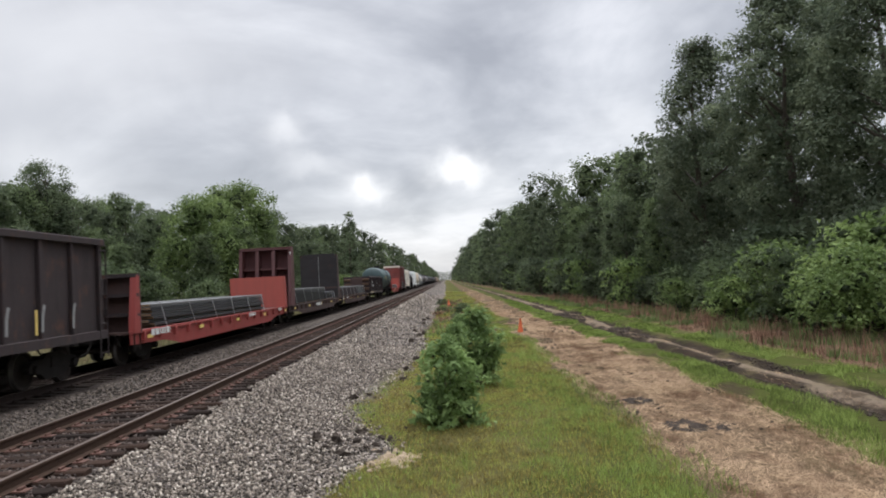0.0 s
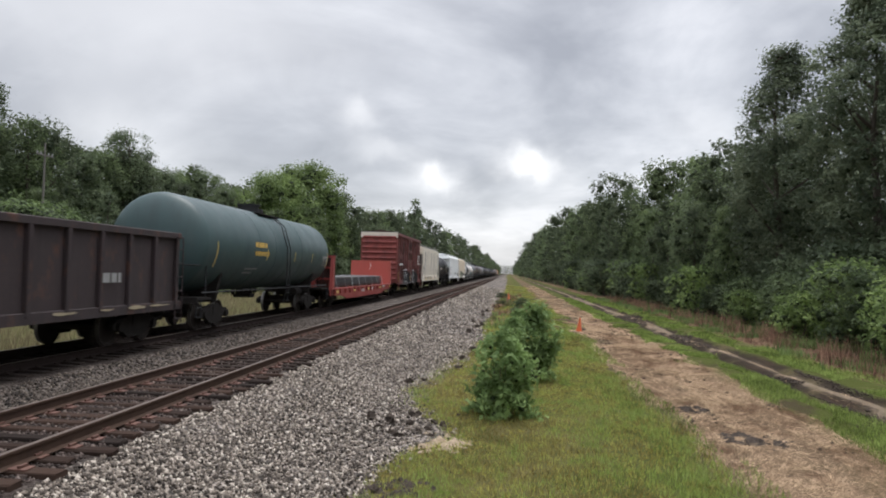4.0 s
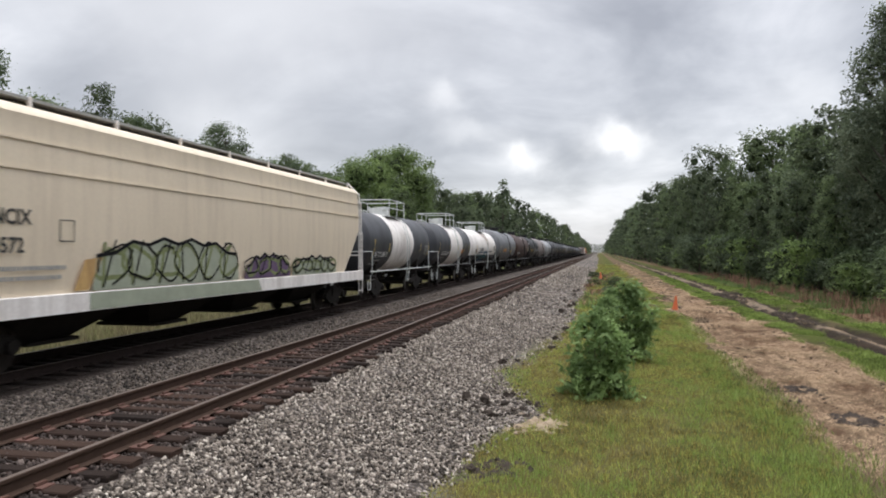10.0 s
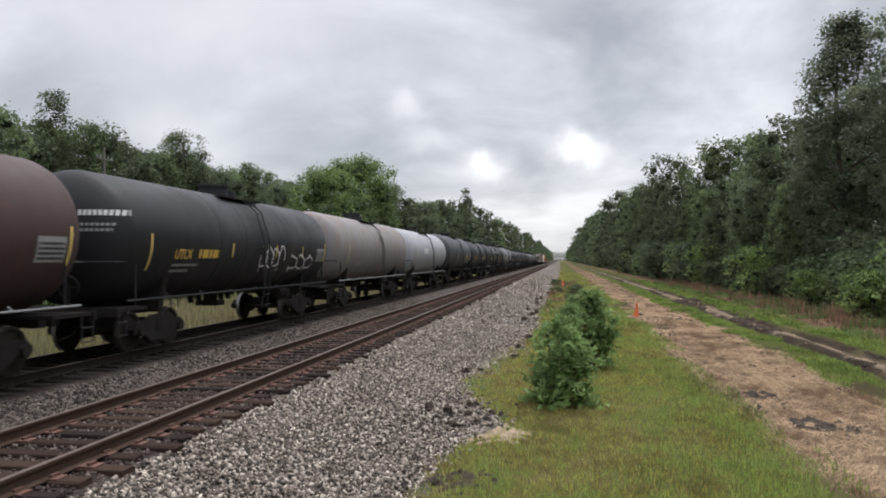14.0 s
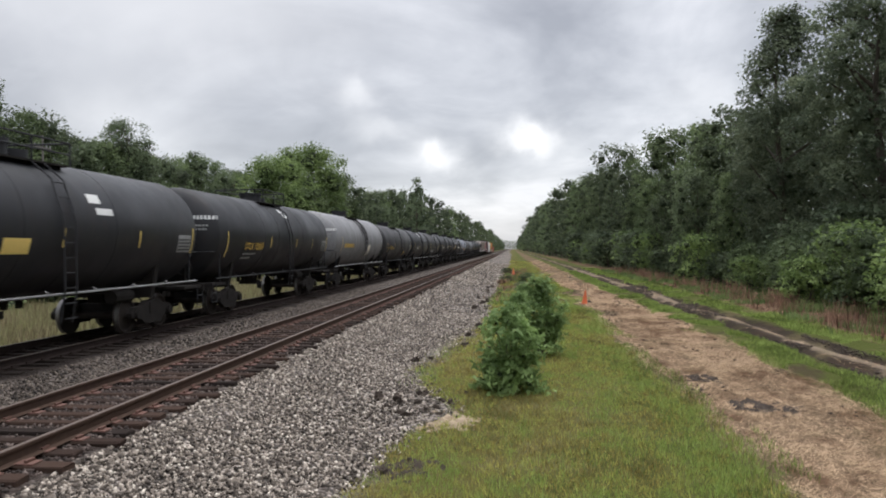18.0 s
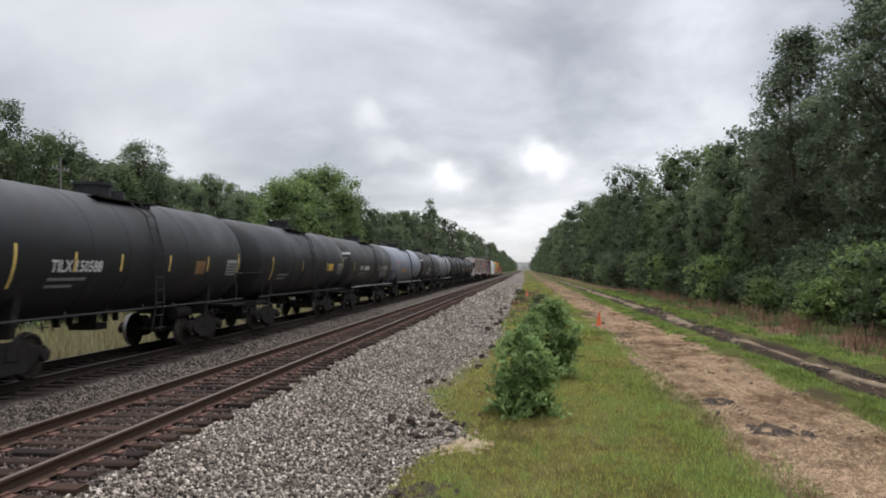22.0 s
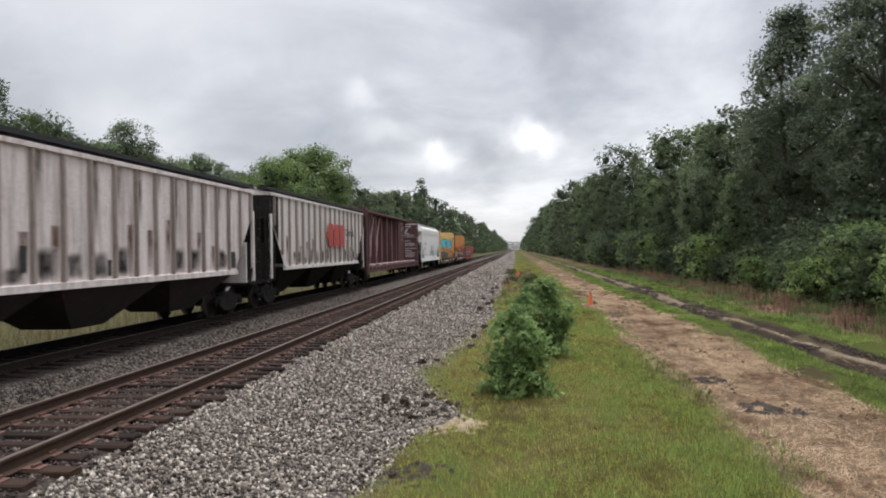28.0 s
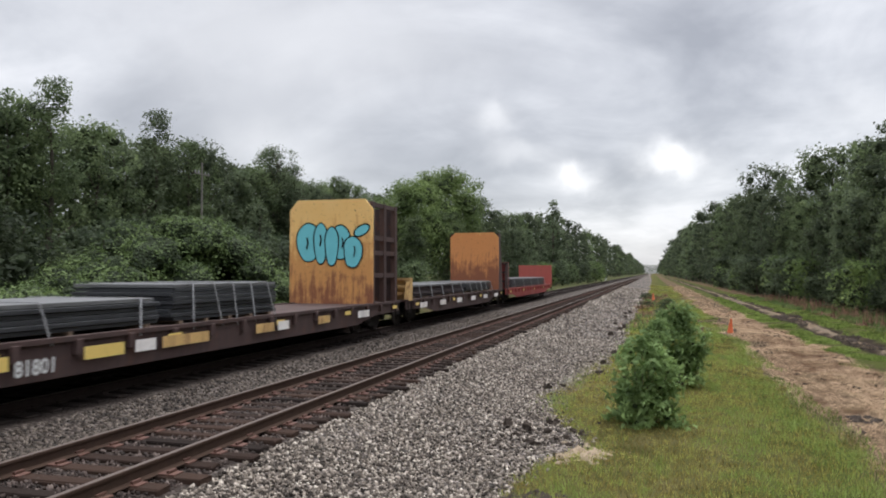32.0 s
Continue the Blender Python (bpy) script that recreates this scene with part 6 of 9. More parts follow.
for y, z0, z1, wide in ((-6.62, 1.2, 4.62, 0.75), (-4.9, 1.55, 4.62, 0.4), (-0.35, 1.5, 4.62, 0.6), (2.75, 1.2, 4.62, 0.7), (3.3, 2.2, 4.62, 0.3), (5.2, 2.8, 4.62, 0.3), (7.35, 1.2, 4.62, 0.6), (-2.6, 3.2, 4.62, 0.3), (0.9, 3.0, 4.62, 0.25), (-7.9, 1.4, 2.6, 0.5)):
    zs = [z0 + (z1 - z0) * k / 6 for k in range(7)]
    part("dirt_streak", Geo().add([(hopper_width(b, 1.6, 4.74, 0.22) + 0.007, a, b) for b in zs for a in (y - wide / 2, y + wide / 2)], [(2 * k, 2 * k + 1, 2 * k + 3, 2 * k + 2) for k in range(6)]), S_RUN, c)
for y0, y1 in ((-7.2, -5.9), (-5.2, -4.0), (-3.8, -2.4), (-1.5, 0.3), (3.2, 4.6), (6.4, 7.8)):
    part("rust_streak", Geo().outline([(y0, 1.05), (y1, 1.05), (y1, 1.47), (y0, 1.47)], 1.643), S_RUST, c)
for y in (-8.0, -6.4, -4.9, -3.4, -1.9, -0.33, 1.15, 2.63, 4.16, 5.69):
    part("panel_seam", Geo().add([(hopper_width(b, 1.6, 4.74, 0.22) + 0.008, a, b) for b in (1.5, 2.2, 2.9, 3.45) for a in (y - 0.011, y + 0.011)], [(0, 1, 3, 2), (2, 3, 5, 4), (4, 5, 7, 6)]), P_STAIN, c)
for side in (-1, 1):
    # black strip drawn for the shaded recess between eave and running board
    part("walkway_edge", Geo().box(*sorted((side * 1.22, side * 1.34)), -l, l, 4.66, 4.84), P_RAIL_K, c, "black strip added as shade in the gap under the roof walkway")
    for k in range(9):
        part("walkway_bracket", Geo().box(*sorted((side * 1.335, side * 1.37)), -l + 0.1 + 2.15 * k, -l + 0.18 + 2.15 * k, 4.55, 4.84), P_HOPPER, c)
    part("sill_lip", Geo().slab(*sorted((side * 1.50, side * 1.64)), -h + 0.4, h - 0.4, 1.32, 1.50, 0.02), P_HOPPER, c)
    part("brake_cylinder", Geo().rod((-0.55, side * (h - 0.55), 2.35), (0.65, side * (h - 0.55), 2.35), 0.24, 14), P_GREY, c, "round dusty brake cylinder at the open end")
part("sprayed_tag", scrawl(Geo(), random.Random(3), 4.2, 5.6, 1.9, 2.5, 0.03, side_place(1.612), 5), P_STAIN, c)
part("placard", Geo().outline([(5.72, 1.88), (6.05, 1.88), (6.05, 2.14), (5.72, 2.14)], 1.614), P_MARK_K, c)
for y in (1.8, -6.0, -2.1, h - 1.2):
    part("reflector_spot", Geo().outline([(y, 1.03), (y + 0.55, 1.03), (y + 0.55, 1.27), (y, 1.27)], 1.646), P_REFLECT, c, "yellow painted square")

c, h = tank_car(186.3, 201.0, "black tank car with faded pale lettering and worn white end panels", P_BLACK, 1.50, 2.60, rail=None, dress=4, strips=[-6.9, -2.6, 0.8], mark_y=-5.9)
bars(c, P_PINK, [(-5.9, 2.28, 1.0, 0.26), (-4.7, 2.28, 1.4, 0.26)], r=1.5, cz=2.6)

c, h, w, l = covered_hopper(203.2, 223.4, "white covered hopper with clean curved sides and a white sill", P_WHITE, P_WHITE, 4.74, 1.60, 1.7, "ribs", 4, P_MARK_GREY)
hopper_marks(c, 1.612, [("SHQX", 0.40, -8.0, 2.58), ("40441", 0.40, -8.0, 2.14)], P_MARK_K, [(-8.1, 1.80, 1.75, 0.07), (-8.1, 1.66, 1.75, 0.07), (5.35, 2.68, 1.1, 0.07), (5.35, 2.54, 1.1, 0.07), (5.35, 2.40, 1.1, 0.07), (5.35, 2.26, 1.1, 0.07)])
rng = random.Random(14)
part("graffiti", scrawl(Geo(), rng, 0.4, 3.0, 1.58, 1.92, 0.05, side_place(1.616), 7), P_SPRAY_K, c, "small dark sprayed tag")
part("graffiti", scrawl(Geo(), rng, -5.5, -3.75, 1.04, 1.22, 0.03, side_place(1.636), 8), P_SPRAY_K, c)
part("spray_patch", Geo().outline([(3.65, 1.56), (5.3, 1.56), (5.3, 1.95), (3.65, 1.95)], 1.616), P_MARK_GREY, c, "grey overpainted square")
part("spray_patch", Geo().outline([(-3.5, 1.03), (-2.05, 1.03), (-2.05, 1.27), (-3.45, 1.27)], 1.637), P_MARK_GREY, c, "grey overpainted square")
part("spray_patch", Geo().outline([(-8.4, 1.03), (-8.2, 1.03), (-8.2, 1.16), (-8.4, 1.16)], 1.637), P_FLAG, c, "small red painted square")
part("stencil_box", stroke(Geo(), [(-6.2, 2.35), (-5.95, 2.35), (-5.95, 2.65), (-6.2, 2.65), (-6.2, 2.35)], 0.02, side_place(1.616)), P_MARK_K, c)
for y in (-8.95, -6.9):
    part("lifting_hole", Geo().rod((1.60, y, 1.17), (1.638, y, 1.17), 0.07, 12), P_MARK_K, c)
for y, z in ((-8.5, 2.53), (-5.53, 1.98), (-2.82, 1.95), (0.15, 1.92)):
    part("reflective_strip", Geo().outline([(y, 1.57), (y + 0.08, 1.57), (y + 0.08, z), (y, z)], 1.617), P_REFLECT, c)

c, h, w, l = covered_hopper(224.5, 244.7, "beige covered hopper with sprayed graffiti along its foot", P_BEIGE, P_CREAM, 4.60, 1.60, 1.7, True, 4, P_MARK_GREY, shoulder=0.42)
hopper_marks(c, 1.615, [("NCIX", 0.34, -8.35, 2.48), ("1572", 0.34, -8.35, 2.03)], P_MARK_K, [(-8.8, 1.74, 2.1, 0.07), (-8.6, 1.58, 1.8, 0.07)])
part("stencil_box", stroke(Geo(), [(-6.85, 2.22), (-6.5, 2.22), (-6.5, 2.58), (-6.85, 2.58), (-6.85, 2.22)], 0.025, side_place(1.617)), P_MARK_K, c)
part("graffiti", Geo().outline([(-6.5, 1.36), (-6.1, 1.36), (-5.7, 1.95), (-6.2, 1.9)], 1.616), P_YELLOW, c, "yellow sprayed dab")
for a, b, fill, n, top in ((-5.9, -0.4, P_SAGE, 6, 2.32), (0.1, 2.9, P_PURPLE, 4, 2.0), (3.2, 6.9, P_SAGE, 5, 1.92)):
    edge = [(a + (b - a) * i / 10, top - 0.12 * (i % 2) - 0.35 * abs(i / 5 - 1) ** 3) for i in range(10, -1, -1)]
    part("graffiti", Geo().outline([(a - 0.1, 1.34), (b + 0.1, 1.34), *edge], 1.616), fill, c, "sprayed block of colour")
    part("graffiti", scrawl(Geo(), rng, a, b, 1.40, top - 0.1, 0.09, side_place(1.620), n), P_OLIVE, c, "sprayed bubble outlines")
    part("graffiti", stroke(Geo(), [(p, q) for p, q in edge], 0.07, side_place(1.624)), P_SPRAY_K, c)
    part("graffiti", scrawl(Geo(), rng, a, b, 1.38, top - 0.05, 0.045, side_place(1.628), n), P_SPRAY_K, c)
part("graffiti", Geo().outline([(-6.1, 1.0), (1.0, 1.0), (0.8, 1.30), (-6.1, 1.30)], 1.640), P_SAGE, c, "pale green overspray on the sill")

YELLOW, BROWN, PALE = "yellow stencilled panel", "brown stencilled panel", "white stencilled panel"
tank_car(246.3, 257.6, "dark slate tank car with broad white band and white top railing", P_SLATE, 1.38, 2.46, bands=(-0.37, 0.33, P_CREAM), rail="high", rail_mat=P_RAIL_W, marks="GATX 208876", mark_y=-4.73, mark_z=1.82, strips=[-4.9, -2.6, 3.4])
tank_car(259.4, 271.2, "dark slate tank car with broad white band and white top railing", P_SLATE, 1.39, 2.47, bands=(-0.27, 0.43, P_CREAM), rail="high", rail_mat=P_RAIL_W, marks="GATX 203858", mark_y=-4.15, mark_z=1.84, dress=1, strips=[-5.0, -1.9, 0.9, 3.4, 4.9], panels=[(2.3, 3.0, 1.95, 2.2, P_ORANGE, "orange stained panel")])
c, h = tank_car(273.0, 285.0, "white tank car with a black underside and blue sprayed graffiti", P_CREAM, 1.37, 2.45, rail="high", rail_mat=P_RAIL_W, dress=1, lower=P_BLACK, strips=[-4.6, 4.4])
PUT = round_place(1.37, 2.45)
for k in range(5):
    y = -3.7 + 0.98 * k
    ring = [(y + 0.55 + 0.58 * math.cos(0.524 * i) * (1 + 0.16 * math.sin(2.1 * i + k)), 1.68 + 0.42 * math.sin(0.524 * i) * (1 + 0.2 * math.sin(1.3 * i + 2 * k)) + 0.05 * (k % 2)) for i in range(12)]
    part("graffiti", Geo().add([PUT(*p) for p in ring], [tuple(range(12))]), P_BLUE, c, "blue sprayed letter fill")
    part("graffiti", stroke(Geo(), ring + ring[:1], 0.06, lambda a, b: Vector(PUT(a, b)) + Vector((0.006, 0, 0))), P_SPRAY_K, c, "dark sprayed letter outline")
    part("graffiti", stroke(Geo(), [(y + 0.3, 1.5), (y + 0.55, 1.85), (y + 0.75, 1.55)], 0.05, lambda a, b: Vector(PUT(a, b)) + Vector((0.008, 0, 0))), P_CYAN, c, "pale blue sprayed highlight")
part("reporting_mark", round_text(Geo(), "UTLX", 0.26, -3.35, math.asin((2.45 - 2.14) / 1.37), 1.37, 2.45), P_MARK_K, c)
bars(c, P_MARK_K, [(-2.3, 2.14, 1.1, 0.2), (2.0, 2.0, 1.6, 0.12)], r=1.37, cz=2.45)
part("data_panel", round_patch(Geo(), 4.6, 5.25, 2.2, 2.55, 1.37, 2.45, 0.01), P_MARK_K, c, "black data panel")
for y0, y1, z0 in ((0.3, 1.2, 1.8), (1.2, 1.9, 2.0), (-0.6, 0.2, 2.6)):
    part("spill_stain", round_patch(Geo(), y0, y1, z0, 3.7, 1.37, 2.45, 0.009, 9), S_TAN, c, "tan spill stain beside the ladder")
part("rust_patch", round_patch(Geo(), -5.3, -4.75, 1.85, 2.25, 1.37, 2.45, 0.009), P_TANWEAR, c, "brown rust stain at the tank's shoulder")
c, h = tank_car(286.8, 300.5, "plain grey tank car with rust-brown lettering", P_GREY, 1.52, 2.62, rail="low", dress=1, strips=[-5.6, -0.23, 3.1], panels=[(2.2, 3.05, 1.86, 2.17, P_REFLECT, YELLOW), (3.4, 3.9, 1.75, 2.0, P_MARK_GREY, "small grey stencil box")])
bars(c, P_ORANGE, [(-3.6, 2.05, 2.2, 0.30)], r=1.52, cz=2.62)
tank_car(302.3, 316.5, "brown weathered tank car with white lettering", P_BROWN, 1.50, 2.60, rail="low", marks="SHPX", dress=3, mark_y=-5.5, mark_z=1.76)
bars(TRAIN[-1][0], P_MARK_W, [(-4.3, 1.78, 1.5, 0.22)], r=1.5, cz=2.6)
c, h = tank_car(318.2, 332.0, "black tank car with white sprayed graffiti and yellow strips", P_BLACK, 1.50, 2.58, marks="UTLX", mark_mat=P_MARK_Y, dress=2, mark_y=-4.98, mark_z=2.12)
head_marks(TRAIN[-1][0], 6.9, 1.50, 2.58, None)
bars(c, P_MARK_Y, [(-3.75, 2.14, 1.15, 0.22)], r=1.5, cz=2.58)
part("graffiti", scrawl(Geo(), random.Random(9), 0.4, 2.4, 1.75, 2.55, 0.05, round_place(1.5, 2.58), 4), P_SPRAY_W, c, "white sprayed scrawl")
part("graffiti", scrawl(Geo(), random.Random(10), 3.0, 5.2, 1.7, 2.3, 0.05, round_place(1.5, 2.58), 3), P_SPRAY_W, c)
tank_car(333.8, 347.6, "grey tank car with a rust-stained top", P_RUSTTOP, 1.52, 2.62, dress=1, strips=[-5.6])
c, h = tank_car(349.4, 363.2, "light grey tank car with a white sign panel", P_SILVER, 1.50, 2.60, dress=1, strips=[-5.6])
bars(c, P_MARK_W, [(-2.8, 2.5, 1.6, 0.36)], r=1.5, cz=2.6)
tank_car(365.0, 379.8, "dark grey tank car with white numbers and yellow strips", P_SLATE, 1.55, 2.68, rail="low", marks="9180", dress=0, mark_y=-2.75, mark_z=2.18, strips=[-6.2, -1.77, 0.38, 3.64], panels=[(3.9, 4.7, 2.12, 2.42, P_MARK_Y, YELLOW)])
tank_car(381.5, 395.3, "black tank car with yellow numbers and a yellow panel", P_BLACK, 1.50, 2.60, marks="UTLX 642923", mark_mat=P_MARK_Y, dress=0, mark_y=-4.45, mark_z=2.15, strips=[-5.6, -2.0, 1.0, 3.6], panels=[(3.9, 4.75, 2.1, 2.38, P_REFLECT, YELLOW)])
tank_car(397.1, 411.2, "black tank car with white stencilled panels on its shoulder", P_BLACK, 1.50, 2.60, rail="low", dress=5, mark_y=-4.0, strips=[-5.6, 0.4, 3.6], panels=[(-1.44, -0.64, 2.05, 2.35, P_REFLECT, YELLOW), (1.5, 2.0, 3.15, 3.35, P_MARK_W, PALE), (1.7, 2.4, 2.9, 3.05, P_MARK_W, PALE)])
tank_car(412.8, 427.0, "black tank car with yellow lettering and white stencilled panels", P_BLACK, 1.50, 2.60, rail="low", marks="UTLX 102635", mark_mat=P_MARK_Y, dress=8, mark_y=-4.63, mark_z=2.12)
head_marks(TRAIN[-1][0], 7.1, 1.50, 2.60, None)
c, h = tank_car(428.8, 443.0, "grey tank car with worn yellow lettering and overpainted patches", paint("tank_worn_grey", (0.20, 0.20, 0.205), (0.05, 0.046, 0.042), 0.5, 0.55, 0.08, 0.5), 1.52, 2.62, dress=1, strips=[-5.7])
head_marks(TRAIN[-1][0], 7.1, 1.52, 2.62, None)
bars(c, P_MARK_Y, [(-5.1, 2.2, 2.5, 0.22)], r=1.52, cz=2.62)
part("spray_patch", round_patch(Geo(), 1.6, 2.5, 1.75, 2.35, 1.52, 2.62, 0.01), P_HOPPER, c, "white overpainted patch")
for y0, y1, z0 in ((0.2, 1.7, 1.3), (1.0, 1.9, 1.6), (-0.4, 0.5, 2.4)):
    part("spill_stain", round_patch(Geo(), y0, y1, z0, 3.95, 1.52, 2.62, 0.009, 9), S_SPILL, c, "dark spill stain below the manway")
part("spray_patch", round_patch(Geo(), 3.2, 4.0, 1.9, 2.2, 1.52, 2.62, 0.01), P_MARK_GREY, c)
tank_car(444.8, 458.8, "soot-black tank car with yellow lettering", P_COAL, 1.455, 2.535, marks="UTLX 641165", mark_mat=P_MARK_Y, dress=0, mark_y=-5.07, mark_z=2.08, strips=[-6.1, -2.6, 1.2], panels=[(2.4, 3.2, 1.6, 1.9, P_MARK_Y, YELLOW)])
tank_car(460.5, 472.5, "black tank car with small white lettering", P_BLACK, 1.44, 2.52, dress=3)
bars(TRAIN[-1][0], P_MARK_W, [(-3.3, 2.1, 1.4, 0.2)], r=1.44, cz=2.52)
tank_car(474.2, 486.0, "black tank car with white lettering low on its side", P_COAL, 1.45, 2.53, rail="low", dress=1)
bars(TRAIN[-1][0], P_MARK_W, [(-3.2, 1.75, 1.3, 0.2), (-1.6, 1.75, 0.9, 0.2)], r=1.45, cz=2.53)
tank_car(487.7, 500.3, "black tank car with white lettering and a brown panel", P_BLACK, 1.46, 2.54, marks="TILX 150588", dress=0, mark_y=-3.73, mark_z=2.12, strips=[-4.85, -2.97, -1.16, 1.22, 3.6], panels=[(2.83, 3.45, 2.04, 2.4, paint("stencil_brown", (0.24, 0.13, 0.06), (0.1, 0.06, 0.03)), BROWN)])
tank_car(502.0, 514.4, "black tank car with white lettering and yellow strips", P_BLACK, 1.44, 2.52, dress=0, strips=[-4.8, -1.0, 2.9], panels=[(3.17, 4.0, 2.11, 2.43, P_MARK_Y, YELLOW)])
c, h = tank_car(516.1, 528.5, "soot-grey tank car with white lettering and white sprayed scrawl", P_COAL, 1.425, 2.505, marks="ITDX", dress=1, mark_y=-3.9)
head_marks(TRAIN[-1][0], 6.2, 1.425, 2.505, None)
bars(c, P_MARK_W, [(-2.7, 2.14, 1.2, 0.2)], r=1.425, cz=2.505)
part("graffiti", scrawl(Geo(), random.Random(19), 2.2, 4.4, 1.7, 2.4, 0.06, round_place(1.425, 2.505), 4), P_SPRAY_W, c, "white sprayed scrawl")
c, h = tank_car(530.2, 543.2, "blue-grey tank car with orange lettering and a yellow panel", P_STEELBLUE, 1.42, 2.5, dress=1, rail="low", strips=[-5.3, -1.4, 0.6], panels=[(1.55, 2.44, 1.65, 2.0, P_REFLECT, YELLOW)])
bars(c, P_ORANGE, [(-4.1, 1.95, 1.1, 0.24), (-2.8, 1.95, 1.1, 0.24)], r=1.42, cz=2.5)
bars(c, P_FLAG, [(-5.4, 2.6, 0.8, 0.12)], r=1.42, cz=2.5)
c, h = tank_car(545.0, 557.2, "dark grey tank car with white sprayed scrawl", P_COAL, 1.4, 2.48, dress=0)
head_marks(TRAIN[-1][0], 6.1, 1.4, 2.48, P_ORANGE)
part("graffiti", scrawl(Geo(), random.Random(29), -3.0, -0.6, 1.7, 2.3, 0.06, round_place(1.4, 2.48), 4), P_SPRAY_W, c, "white sprayed scrawl")
tank_car(559.0, 570.8, "mid grey tank car with dark running gear", P_GREY, 1.385, 2.465, dress=1)
tank_car(572.6, 584.0, "black tank car with yellow reflective strips", P_BLACK, 1.41, 2.49, dress=6)
tank_car(585.8, 598.5, "black tank car with white lettering and yellow strips", P_BLACK, 1.44, 2.52, marks="TILX 150574", dress=0, mark_y=-3.9, mark_z=2.12, rail=None, strips=[-5.13, -1.48, 0.91, 3.89], panels=[(3.9, 5.0, 2.08, 2.24, P_ORANGE, "orange stained panel"), (-2.3, -1.95, 2.05, 2.35, P_MARK_GREY, "small grey stencil box")])
tank_car(600.2, 611.8, "black tank car with white lettering and a yellow panel", P_BLACK, 1.405, 2.485, marks="ITDX 299073", dress=0, mark_y=-3.5, mark_z=2.22, strips=[-4.7, -2.7, -0.3, 2.3], panels=[(2.5, 3.3, 1.92, 2.3, P_REFLECT, YELLOW)])
head_marks(TRAIN[-1][0], 5.8, 1.405, 2.485, P_FLAG)
bars(TRAIN[-1][0], P_FLAG, [(3.4, 2.75, 0.3, 0.12)], r=1.405, cz=2.485)

c, h, w, l = ribbed_hopper(613.8, 632.6, "stained white ribbed hopper car with rust-dark bays", P_PINK, 4.2, 18, 3, P_RIB, P_RUSTBLACK)
bars(c, P_MARK_K, [(-h + 5.5, 1.75, 0.2, 0.5), (h - 3.0, 1.6, 0.35, 0.5), (-h + 8.5, 1.6, 0.15, 0.35)], x=1.612)
bars(c, P_MARK_K, [(-6.7, 2.2, 0.9, 0.2), (-6.7, 1.8, 1.1, 0.2)], x=1.612)
c, h, w, l = ribbed_hopper(633.05, 651.5, "ash grey ribbed hopper car with red painted blocks and black ends", P_ASH, 4.3, 18, 3, P_RIB, None, M_STEEL)
for y0, y1 in ((-0.1, 0.8), (0.95, 2.1), (2.3, 3.25)):
    part("painted_sign", Geo().outline([(y0, 2.34), (y1, 2.34), (y1, 3.42), (y0, 3.42)], 1.618), P_WORNRED, c, "worn red painted block")
part("painted_sign", Geo().outline([(-0.55, 2.72), (-0.1, 2.72), (-0.1, 3.02), (-0.55, 3.02)], 1.618), P_WORNRED, c, "worn red painted bar")
part("painted_sign", flat_text(Geo(), "Chemicals", 0.56, 3.45, 2.88, 1.618, 0.92), P_MARK_K, c, "black painted lettering")
part("side_panel", Geo().outline([(-l, 3.46), (-l + 0.95, 2.45), (-l + 0.95, 4.18), (-l, 4.18)], 1.5245), M_STEEL, c, "black painted corner of the side")
bars(c, P_MARK_GREY, [(h - 4.6, 1.7, 0.5, 0.4), (h - 3.6, 1.7, 0.4, 0.4)], x=1.616)


